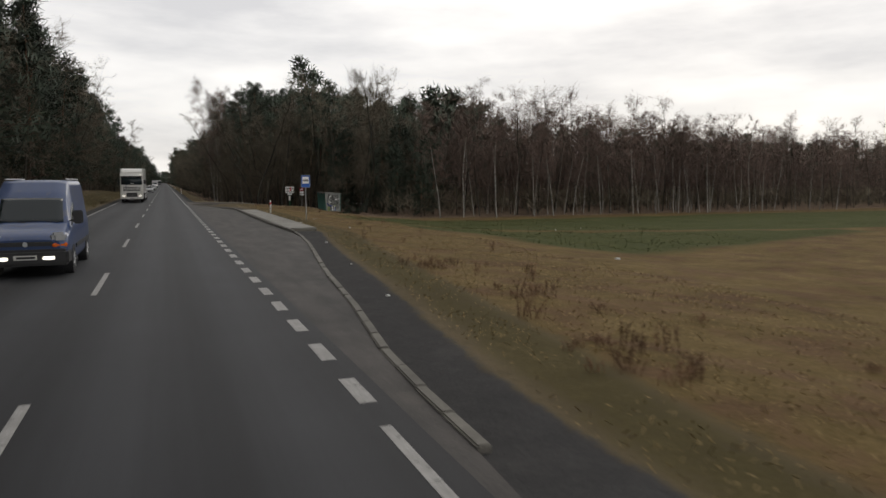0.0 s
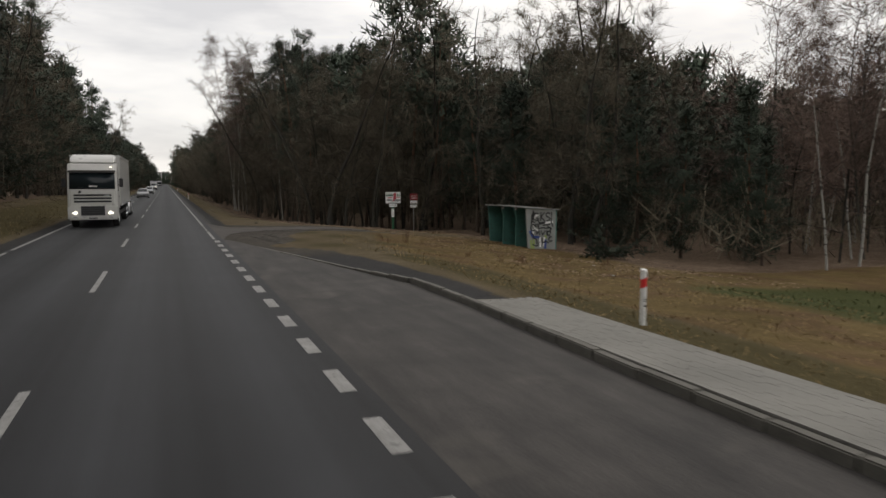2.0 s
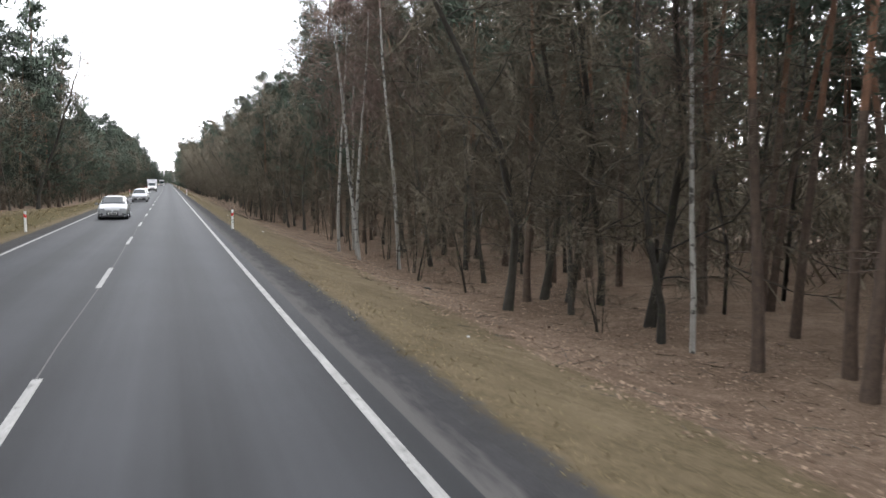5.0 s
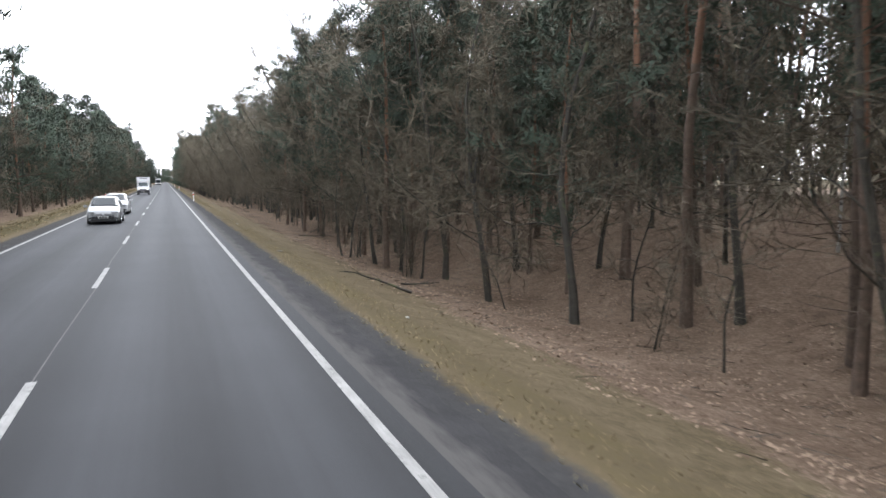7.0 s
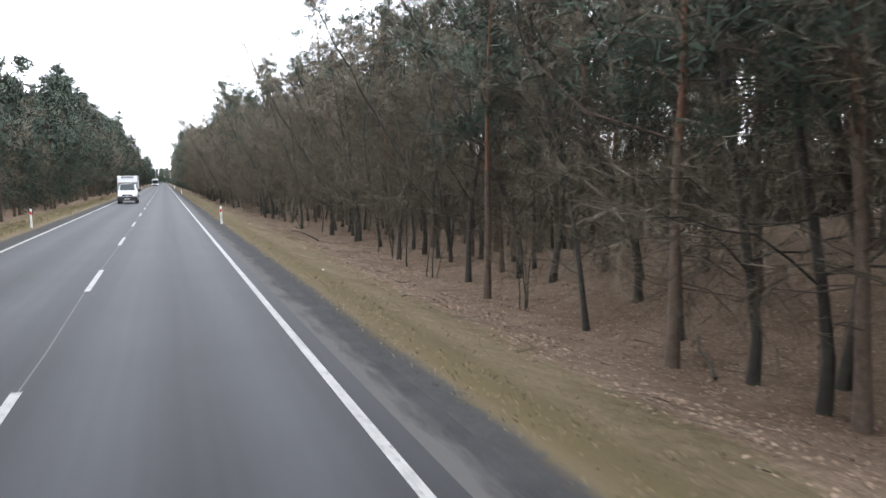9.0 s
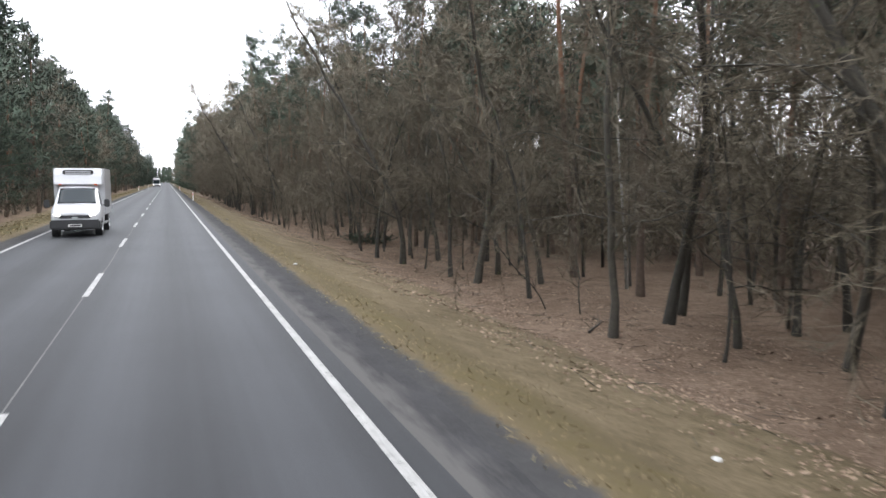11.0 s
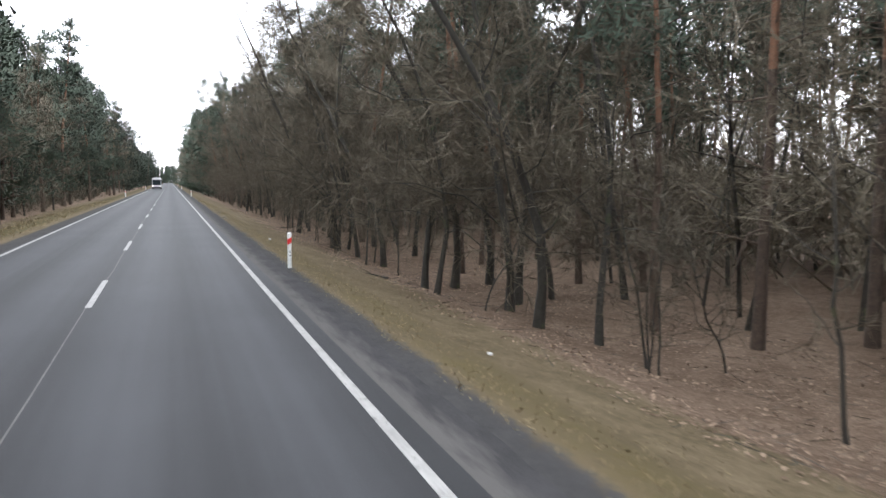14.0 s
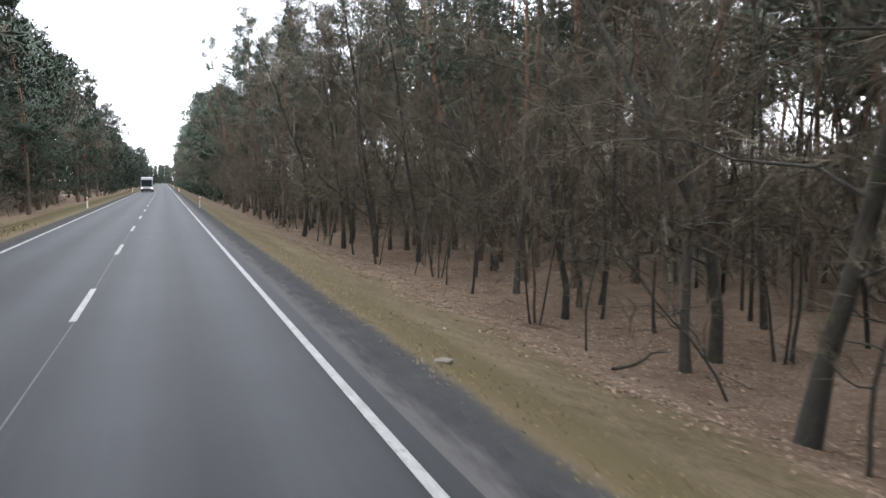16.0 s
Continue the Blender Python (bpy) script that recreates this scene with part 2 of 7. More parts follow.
def join(bm, b2, m=None):
    if m is not None:
        b2.transform(m)
    tmp = bpy.data.meshes.new("tmp")
    b2.to_mesh(tmp)
    b2.free()
    bm.from_mesh(tmp)
    bpy.data.meshes.remove(tmp)


def rod(bm, a, b, r, r2=None, sides=10):
    """A round bar from a to b."""
    a, b = Vector(a), Vector(b)
    m = Matrix.Translation((a + b) / 2) @ (b - a).to_track_quat("Z", "Y").to_matrix().to_4x4()
    bmesh.ops.create_cone(bm, cap_ends=True, segments=sides, radius1=r, radius2=r if r2 is None else r2, depth=(b - a).length, matrix=m)
    return bm


def slab(bm, outline, z0, z1):
    """An upright prism over a plan outline."""
    low = [bm.verts.new((x, y, z0)) for x, y in outline]
    high = [bm.verts.new((x, y, z1)) for x, y in outline]
    bm.faces.new(high)
    bm.faces.new(low[::-1])
    n = len(outline)
    for i in range(n):
        bm.faces.new((low[i], low[(i + 1) % n], high[(i + 1) % n], high[i]))
    bmesh.ops.recalc_face_normals(bm, faces=bm.faces[:])
    return bm


def mesh_from(name, verts, faces, mats, mat_index=None, smooth=False):
    me = bpy.data.meshes.new(name)
    me.from_pydata(verts, [], faces)
    for m in mats:
        me.materials.append(m)
    if mat_index is not None:
        me.polygons.foreach_set("material_index", np.asarray(mat_index, dtype=np.int32))
    if smooth:
        me.polygons.foreach_set("use_smooth", np.ones(len(me.polygons), dtype=bool))
    me.update()
    return me


# ---- the lie of the land ----
FLAT_Y = (-40, 1, 10, 20, 30, 56, 62, 70, 76, 84, 87, 96, 2000)
FLAT_X = (5.0, 5.2, 6.3, 7.3, 8.6, 8.7, 8.6, 8.0, 9.2, 9.0, 6.4, 4.9, 4.9)


def smooth(a, b, x):
    t = np.clip((x - a) / (b - a), 0, 1)
    return t * t * (3 - 2 * t)


def wave(x, y, k=1.0):
    return (np.sin(x * 0.9 * k + 1.3 * np.sin(y * 0.37 * k)) + np.sin(y * 0.73 * k + 1.1 * np.sin(x * 0.51 * k + 2)) + np.sin((x + y) * 1.7 * k) * 0.5) / 2.5


def land(x, y):
    """The ground's height at a place."""
    x, y = np.asarray(x, float), np.asarray(y, float)
    edge = np.interp(y, FLAT_Y, FLAT_X)
    right = np.maximum(x - edge, 0)
    early = 1 - smooth(92, 112, y)
    fall = np.interp(right, (0, 1.2, 16, 24), (0, 0.06, 1.4, 1.5))
    bank = np.interp(right, (0, 0.5, 1.4, 3.5, 6.6, 8.2, 10), (0, 0.08, 0.42, 1.0, 1.85, 2.05, 2.1))
    mound = smooth(165, 188, y) * (1 - smooth(228, 252, y)) * (2.9 * smooth(13.8, 22.5, x) + 0.6 * smooth(22, 32, x))
    z = -0.05 - early * fall - (1 - early) * bank + mound + smooth(0.5, 4, right) * 0.09 * wave(x, y)
    left = np.maximum(-x - 5.0, 0)
    side = np.interp(y, (-100, 140, 215, 3000), (0.95, 0.95, -0.8, -0.8))
    return z + side * smooth(0, 5.5, left) + smooth(0.3, 3, left) * 0.06 * wave(x, y)


def tops(x, y):
    return float(land(x, y))


# ---- ground: one sheet to the horizon ----
def ground_material():
    """Soil cover by zones: each zone is a weight stored on the sheet, its rim roughened by noise."""
    m = bpy.data.materials.new("ground_cover")
    m.use_nodes = True
    n, l = m.node_tree.nodes, m.node_tree.links
    p = n["Principled BSDF"]
    p.inputs["Roughness"].default_value = 0.95
    p.inputs["Specular IOR Level"].default_value = 0.06
    tc = n.new("ShaderNodeTexCoord")

    def noise_node(scale, detail=5, rough=0.6):
        t = n.new("ShaderNodeTexNoise")
        t.inputs["Scale"].default_value, t.inputs["Detail"].default_value, t.inputs["Roughness"].default_value = scale, detail, rough
        l.new(tc.outputs["Object"], t.inputs["Vector"])
        return t.outputs["Fac"]

    def tones(fac, *stops):
        r = n.new("ShaderNodeValToRGB")
        e = r.color_ramp.elements
        while len(e) < len(stops):
            e.new(0.5)
        for k, (pos, col) in zip(e, stops):
            k.position, k.color = pos, (*col, 1)
        l.new(fac, r.inputs["Fac"])
        return r.outputs["Color"]

    coarse, mid, fine, grain = noise_node(0.35), noise_node(2.2), noise_node(11), noise_node(48, 3)

    def add(a, b, ka=0.5, kb=0.5):
        x = n.new("ShaderNodeMath")
        x.operation = "MULTIPLY"
        x.inputs[1].default_value = ka
        l.new(a, x.inputs[0])
        y = n.new("ShaderNodeMath")
        y.operation = "MULTIPLY_ADD"
        y.inputs[1].default_value = kb
        l.new(b, y.inputs[0])
        l.new(x.outputs[0], y.inputs[2])
        return y.outputs[0]

    blend, rough_mix = add(coarse, mid), add(fine, grain)
    both = add(blend, rough_mix)
    dry = tones(both, (0.32, (0.042, 0.033, 0.018)), (0.45, (0.080, 0.063, 0.037)), (0.56, (0.128, 0.101, 0.064)), (0.68, (0.19, 0.155, 0.098)))
    litter = tones(add(rough_mix, blend, 0.62, 0.38), (0.33, (0.038, 0.026, 0.017)), (0.46, (0.094, 0.066, 0.046)), (0.56, (0.170, 0.124, 0.090)), (0.70, (0.29, 0.235, 0.183)))
    field = tones(both, (0.35, (0.030, 0.036, 0.012)), (0.52, (0.049, 0.055, 0.019)), (0.66, (0.092, 0.080, 0.038)))
    gravel = tones(both, (0.30, (0.026, 0.0256, 0.0258)), (0.5, (0.040, 0.0393, 0.0393)), (0.70, (0.062, 0.060, 0.058)))
    track = tones(both, (0.35, (0.029, 0.0262, 0.0230)), (0.5, (0.061, 0.054, 0.0465)), (0.65, (0.116, 0.102, 0.087)))
    moss = tones(both, (0.35, (0.035, 0.029, 0.012)), (0.52, (0.064, 0.052, 0.023)), (0.68, (0.110, 0.085, 0.044)))
    straw_light = tones(both, (0.32, (0.038, 0.027, 0.011)), (0.45, (0.086, 0.061, 0.024)), (0.56, (0.142, 0.101, 0.045)), (0.68, (0.21, 0.157, 0.082)))
    straw_rusty = tones(both, (0.32, (0.030, 0.018, 0.010)), (0.45, (0.070, 0.042, 0.022)), (0.56, (0.118, 0.074, 0.040)), (0.68, (0.18, 0.125, 0.075)))
    patch = n.new("ShaderNodeMapRange")
    patch.inputs["From Min"].default_value, patch.inputs["From Max"].default_value = 0.47, 0.60
    l.new(noise_node(0.55, 6, 0.65), patch.inputs["Value"])
    patched = n.new("ShaderNodeMixRGB")
    l.new(patch.outputs["Result"], patched.inputs[0])
    l.new(straw_light, patched.inputs[1])
    l.new(straw_rusty, patched.inputs[2])
    straw = patched.outputs["Color"]
    out = dry
    for attr, col in (("straw", straw), ("moss", moss), ("field", field), ("litter", litter), ("track", track), ("gravel", gravel)):
        a = n.new("ShaderNodeAttribute")
        a.attribute_name = attr
        w = n.new("ShaderNodeMath")
        w.operation = "MULTIPLY_ADD"
        w.inputs[1].default_value = 1.0
        l.new(a.outputs["Fac"], w.inputs[0])
        s = n.new("ShaderNodeMath")
        s.operation = "MULTIPLY_ADD"
        s.inputs[1].default_value, s.inputs[2].default_value = 2.2, -1.1
        l.new(both, s.inputs[0])
        l.new(s.outputs[0], w.inputs[2])
        r = n.new("ShaderNodeMapRange")
        r.inputs["From Min"].default_value, r.inputs["From Max"].default_value = 0.36, 0.64
        l.new(w.outputs[0], r.inputs["Value"])
        mx = n.new("ShaderNodeMixRGB")
        l.new(r.outputs["Result"], mx.inputs[0])
        l.new(out, mx.inputs[1])
        l.new(col, mx.inputs[2])
        out = mx.outputs["Color"]
    l.new(out, p.inputs["Base Color"])
    b = n.new("ShaderNodeBump")
    b.inputs["Strength"].default_value, b.inputs["Distance"].default_value = 0.8, 0.06
    l.new(both, b.inputs["Height"])
    l.new(b.outputs["Normal"], p.inputs["Normal"])
    return m


def band(a, b, x, soft=0.5):
    return smooth(a - soft, a + soft, x) * (1 - smooth(b - soft, b + soft, x))


def woods_from(y):
    """Where the trees begin, to the right of the road."""
    return np.interp(y, (-40, 63, 66, 84, 96, 104, 128, 137, 165, 182, 196, 212, 230, 262, 300, 312, 330, 345, 352, 378, 392, 402, 420, 2000),
                     (400, 400, 21.5, 21.5, 17, 15.2, 14.6, 13.0, 13.6, 13.2, 11.6, 13.2, 13.6, 14.2, 14.4, 12.6, 12.6, 12.2, 10.9, 10.8, 11.2, 13.4, 13.0, 12.4))


xs = np.unique(np.concatenate([[-3000, -1200, -500, -250, -120, -70, -45, -32], np.arange(-24, -12, 1.5), np.arange(-12, -3.9, 0.5), [-3, 0, 3],
                               np.arange(3.5, 12, 0.4), np.arange(12, 26, 0.8), np.arange(26, 60, 3), [70, 90, 130, 200, 400, 1000, 3000]]))
ys = np.unique(np.concatenate([[-600, -200, -60, -30], np.arange(-15, 100, 0.6), np.arange(100, 440, 1.0), np.arange(440, 700, 8), [800, 1000, 1500, 2500, 4500]]))
gx, gy = np.meshgrid(xs, ys)
gz = land(gx, gy)
far_away = smooth(90, 400, np.abs(gx))
gz = gz * (1 - far_away)
nx, ny = len(xs), len(ys)
idx = np.arange(nx * ny).reshape(ny, nx)
quads = np.stack([idx[:-1, :-1], idx[:-1, 1:], idx[1:, 1:], idx[1:, :-1]], -1).reshape(-1, 4)
M_GROUND = ground_material()
ground_mesh = mesh_from("ground", np.stack([gx, gy, gz], -1).reshape(-1, 3).tolist(), quads.tolist(), [M_GROUND], smooth=True)
edge_x = np.interp(gy, FLAT_Y, FLAT_X)
GRAVEL_Y, GRAVEL_X = (-40, 1, 5, 10, 20, 30, 30.6, 55, 55.6, 60, 65, 68, 70, 72, 84), (5.0, 5.2, 5.5, 6.2, 7.2, 8.6, 8.3, 8.3, 8.3, 8.3, 7.7, 7.2, 5.8, 3.0, 2.0)


def in_field(x, y):
    """How far a place belongs to the green winter field."""
    near = np.interp(y, (15, 25, 35, 50, 63), (60, 22, 21, 15.5, 15.5))
    return (1 - smooth(58, 62, y)) * smooth(-3, 3, x - near) * smooth(-4, 4, y - 25 - 0.3 * (x - 22))


litter_x = np.interp(gy, (-40, 63, 66, 80, 86, 91, 98, 104, 240, 262, 310, 335, 2000), (400, 400, 23, 21, 14, 10.5, 10.5, 11.0, 11.0, 13.2, 13.2, 11.3, 11.3))
uneven = 0.7 * np.sin(gx * 1.9 + gy * 0.8) + 0.6 * np.sin(gx * 0.9 - gy * 1.7 + 1)
zones = {
    "gravel": np.maximum(band(3.0, 4.75, gx, 0.35) * (gy > 84), (gx > 3) * (1 - smooth(-0.3, 0.3, gx - np.interp(gy, GRAVEL_Y, GRAVEL_X))) * (gy <= 84)) + band(-4.6, -3.0, gx, 0.35),
    "litter": smooth(-3.6, -1.2, gx - litter_x) * (1 - smooth(85, 150, gx)) + smooth(9.5, 11.5, -gx) * (1 - smooth(40, 60, -gx)),
    "straw": (1 - smooth(74, 83, gy)) * smooth(0.8, 2.5, gx - edge_x),
    "field": in_field(gx, gy) * (1 - 0.85 * band(44, 46, gy + 0.3 * (gx - 24), 1.2)),
    "track": (gx > 3) * (gy > 68) * (1 - smooth(-0.8, 0.8, gy - np.interp(gx, (4, 6.6, 9.5, 14), (86.2, 84.2, 82.8, 82.0)))) * (1 - smooth(12, 15, gx))
             * smooth(-1.1, 1.1, gy - np.interp(gx, (5, 6.0, 6.9, 7.6, 9.5, 14), (69, 71, 75, 79, 79.3, 78.6)) + uneven),
    "moss": np.clip(band(4.6, 6.6, gx, 0.6) * (gy > 90) * np.interp(gy, (90, 140, 180), (0.3, 0.35, 0.5)) + band(-9, -5, gx, 0.8) * 0.7 + (gy < 66) * band(0, 1.8, gx - edge_x, 0.7) * 0.7
                    + band(5.2, 12, gx, 1.0) * band(67, 80, gy, 1.5) * (0.42 + 0.22 * uneven), 0, 1),
}
worn = (gx > 3) * smooth(64, 69, gy) * (gy <= 84.5)
zones["track"] = np.maximum(zones["track"], zones["gravel"] * worn)
zones["gravel"] = zones["gravel"] * (1 - 0.75 * worn)
for attr, w in zones.items():
    ground_mesh.attributes.new(attr, "FLOAT", "POINT").data.foreach_set("value", np.clip(w, 0, 1).astype(np.float32).ravel())
ground = tagged(new("ground", ground_mesh), "dry grass verge, leaf litter and green winter field", "ground", kind="structure")

# ---- road ----
road_bm = bmesh.new()
slab(road_bm, [(-3.78, -400), (3.78, -400), (3.78, 3500), (-3.78, 3500)], -0.25, 0.0)
road = part("road", road_bm, M_ASPHALT)
tagged(road, "straight grey asphalt country road, worn wheel tracks", "road", kind="structure")

# sandy, broken strip beside the edge line
rng = np.random.default_rng(3)
strip = bmesh.new()
line_y = np.concatenate([np.arange(86.5, 460, 0.5), np.arange(460, 900, 10)])
inner = [(3.776, y) for y in line_y]
outer = [(4.40 + 0.03 * math.sin(y * 0.31) + 0.02 * math.sin(y * 1.13 + 1) + 0.02 * rng.normal(), y) for y in line_y]
va = [strip.verts.new((x, y, -0.012)) for x, y in inner]
vb = [strip.verts.new((x, y, -0.040)) for x, y in outer]
vc = [strip.verts.new((x + 0.04, y, -0.075)) for x, y in outer]
for i in range(len(line_y) - 1):
    strip.faces.new((va[i], vb[i], vb[i + 1], va[i + 1]))
    strip.faces.new((vb[i], vc[i], vc[i + 1], vb[i + 1]))
tagged(part("verge_strip", strip, M_STRIP, None), "crumbled sandy asphalt edge beside the white line", "road edge", kind="structure")

# bus bay, its floor 4 mm under the carriageway
KERB = [(4.05, 1.0), (4.12, 2.6), (4.3, 5.0), (4.85, 9.0), (5.3, 13.3), (5.68, 16.2), (6.1, 19.2), (6.62, 23.0), (6.95, 26.3), (7.05, 28.4), (7.02, 30.8),
        (6.95, 34), (6.9, 42), (6.93, 50), (7.08, 55.6), (7.02, 58.6), (6.65, 60.4), (6.2, 62.6), (5.7, 65.1), (5.3, 67.2), (4.72, 70.5), (4.15, 73.3)]
bay = bmesh.new()
slab(bay, [(3.78, -3.0), (3.9, -1.0)] + [(x, y) for x, y in KERB] + [(3.78, 74.5)], -0.2, -0.006)
bus_bay = tagged(part("bus_bay", bay, M_PATCH), "stained brownish asphalt bus bay beside the lane", "bus bay", kind="structure")
# worn mouth of the forest track
mouth = bmesh.new()
mouth_x = np.concatenate([[3.76, 3.9], np.arange(4.1, 12.2, 0.2)])
mouth_rows = []
for x in mouth_x:
    lo = np.interp(x, (3.76, 3.9, 4.1, 4.3, 4.6, 5.1, 6.6, 10.6, 11.6, 12.1), (74.0, 74.9, 76.3, 77.3, 78.2, 78.8, 79.6, 80.0, 80.3, 80.7)) + (0.12 * rng.normal() if x > 4.2 else 0)
    hi = np.interp(x, (3.76, 4.0, 4.3, 4.7, 5.2, 7.5, 11.0, 11.7, 12.1), (86.9, 86.3, 84.6, 83.2, 82.5, 81.9, 81.5, 81.2, 80.8)) + (0.12 * rng.normal() if x > 4.2 else 0)
    line = [(x, y, min(-0.008, tops(x, y) + 0.025)) for y in np.linspace(lo, hi, 7)]
    line = [(x, lo - 0.1, line[0][2] - 0.12)] + line + [(x, hi + 0.1, line[-1][2] - 0.12)]
    mouth_rows.append([mouth.verts.new(v) for v in line])
for a, b in zip(mouth_rows, mouth_rows[1:]):
    for k in range(8):
        mouth.faces.new((a[k], b[k], b[k + 1], a[k + 1]))
tagged(part("track_mouth", mouth, M_MOUTH), "crumbling asphalt mouth of a forest track", "track", kind="structure")


# markings: each painted line is a piece of its own on the road
def painted(name, x0, x1, y0, y1, z=0.004, share={}):
    """A worn painted bar."""
    key = (round(x1 - x0, 3), round(y1 - y0, 3))
    if key not in share:
        bm = bmesh.new()
        box(bm, (0, 0, -0.003), (key[0], key[1], 0.0))
        me = bpy.data.meshes.new(name)
        bm.to_mesh(me)
        bm.free()
        me.materials.append(M_LINE)
        share[key] = me
    ob = new(name, share[key])
    ob.parent = road
    ob.location = (x0, y0, z)
    return ob


for k in range(-2, 60):
    painted("centre_dash", -0.06, 0.06, 12 * k, 12 * k + 4)
for k in range(36):
    painted("bay_dash", 3.40, 3.60, 2.68 + 1.997 * k, 3.70 + 1.997 * k)
painted("edge_line", 3.40, 3.52, -60, 1.9)
painted("edge_line", 3.40, 3.52, 74.3, 79.4)
painted("edge_dash", 3.40, 3.52, 80.35, 81.3)
painted("edge_dash", 3.40, 3.52, 82.3, 83.2)
painted("edge_line", 3.40, 3.52, 84.2, 700)
painted("edge_line", 3.40, 3.52, 700, 1500)
painted("edge_line", -3.70, -3.58, -60, 65)
painted("edge_dash", -3.70, -3.58, 66.5, 68)
painted("edge_dash", -3.70, -3.58, 69.5, 71)
painted("edge_line", -3.70, -3.58, 72, 89.2)
painted("edge_line", -3.70, -3.58, 94.3, 700)
painted("edge_line", -3.70, -3.58, 700, 1500)
# sealed centre joint
joint = bmesh.new()
for a in np.arange(90, 420, 6.0):
    b = a + 6.0
    wx = lambda y: 0.03 * math.sin(y * 0.43) - 0.02 * math.sin(y * 0.17)
    q = [joint.verts.new(v) for v in ((wx(a) - 0.012, a, 0.002), (wx(a) + 0.012, a, 0.002), (wx(b) + 0.012, b, 0.002), (wx(b) - 0.012, b, 0.002))]
    joint.faces.new(q)
part("centre_joint", joint, material("pale_joint_seal", (0.085, 0.082, 0.078), 0.9, 0.6, 1.3, 1.5, 35, 0.2), road, "pale worn centre joint")


# ---- trees ----
class Growth:
    """Collects tapered tubes, twigs and needles as vertices and triangles."""

    def __init__(self):
        self.v, self.f, self.n = [], [], 0

    def quads(self, v, q):
        self.v.append(v)
        q = q + self.n
        self.f.append(np.concatenate([q[:, (0, 1, 2)], q[:, (0, 2, 3)]]))
        self.n += len(v)

    def tube(self, pts, radii, sides=5):
        pts = np.asarray(pts, float)
        k = len(pts)
        d = np.gradient(pts, axis=0)
        d /= np.linalg.norm(d, axis=1, keepdims=True) + 1e-9
        ref = np.array([0.31, 0.17, 0.93]) if abs(d[0][2]) < 0.8 else np.array([1.0, 0.1, 0.0])
        u = np.cross(d, ref)
        u /= np.linalg.norm(u, axis=1, keepdims=True) + 1e-9
        w = np.cross(d, u)
        a = np.arange(sides) * 2 * np.pi / sides
        ring = pts[:, None, :] + np.asarray(radii)[:, None, None] * (np.cos(a)[None, :, None] * u[:, None, :] + np.sin(a)[None, :, None] * w[:, None, :])
        base = np.arange(k * sides).reshape(k, sides)
        nxt = np.roll(base, -1, axis=1)
        self.quads(ring.reshape(-1, 3), np.stack([base[:-1], nxt[:-1], nxt[1:], base[1:]], -1).reshape(-1, 4))

    def spikes(self, p, d, length, r, rs):
        """Thin three-sided tapering twigs, one for each root p and direction d."""
        p, d = np.asarray(p, float), np.asarray(d, float)
        m = len(p)
        d = d / (np.linalg.norm(d, axis=1, keepdims=True) + 1e-9)
        u = np.cross(d, rs.normal(size=d.shape))
        u /= np.linalg.norm(u, axis=1, keepdims=True) + 1e-9
        w = np.cross(d, u)
        L, R = np.broadcast_to(length, m)[:, None], np.broadcast_to(r, m)[:, None]
        v = np.stack([p + u * R, p - u * R * 0.5 + w * R * 0.87, p - u * R * 0.5 - w * R * 0.87, p + d * L], 1).reshape(-1, 3)
        i = self.n + 4 * np.arange(m)
        self.v.append(v)
        self.f.append(np.concatenate([np.stack([i, i + 1, i + 3], -1), np.stack([i + 1, i + 2, i + 3], -1), np.stack([i + 2, i, i + 3], -1)]))
        self.n += 4 * m

    def slivers(self, p, d, length, r, rs):
        """Fine twigs or needles, one narrow slip each."""
        p, d = np.asarray(p, float), np.asarray(d, float)
        m = len(p)
        d = d / (np.linalg.norm(d, axis=1, keepdims=True) + 1e-9)
        u = np.cross(d, rs.normal(size=d.shape))
        u /= np.linalg.norm(u, axis=1, keepdims=True) + 1e-9
        L = np.broadcast_to(length, m)[:, None]
        self.v.append(np.stack([p + u * r, p - u * r, p + d * L], 1).reshape(-1, 3))
        self.f.append(self.n + np.arange(3 * m).reshape(-1, 3))
        self.n += 3 * m

    def blades(self, p, d, length, width, rs):
        """Bundles of needles, one narrow quad for each root p and direction d."""
        p, d = np.asarray(p, float), np.asarray(d, float)
        d = d / (np.linalg.norm(d, axis=1, keepdims=True) + 1e-9)
        side = np.cross(d, rs.normal(size=d.shape))
        side /= np.linalg.norm(side, axis=1, keepdims=True) + 1e-9
        L, W = np.broadcast_to(length, len(p))[:, None], np.broadcast_to(width, len(p))[:, None]
        q = np.stack([p - side * W * 0.2, p + side * W * 0.2, p + d * L + side * W * 0.5, p + d * L * 0.9 - side * W * 0.5], 1)
        self.quads(q.reshape(-1, 3), np.arange(4 * len(p)).reshape(-1, 4))

    def done(self):
        if not self.v:
            return np.zeros((0, 3)), np.zeros((0, 3), int)
        return np.concatenate(self.v), np.concatenate(self.f)


def unit(az, el):
    return np.array([math.cos(az) * math.cos(el), math.sin(az) * math.cos(el), math.sin(el)])


def bend(p, d, length, n, rs, wander=0.25, lift=0.0):
    """A crooked path from p along d."""
    pts, d = [np.array(p, float)], np.array(d, float)
    for _ in range(n):
        d = d + rs.normal(size=3) * wander / math.sqrt(n) + np.array([0, 0, lift / n])
        d /= np.linalg.norm(d)
        pts.append(pts[-1] + d * length / n)
    return np.array(pts)


def along(pts, t):
    s = t * (len(pts) - 1)
    i = min(int(s), len(pts) - 2)
    return pts[i] + (pts[i + 1] - pts[i]) * (s - i), (pts[i + 1] - pts[i]) / (np.linalg.norm(pts[i + 1] - pts[i]) + 1e-9)


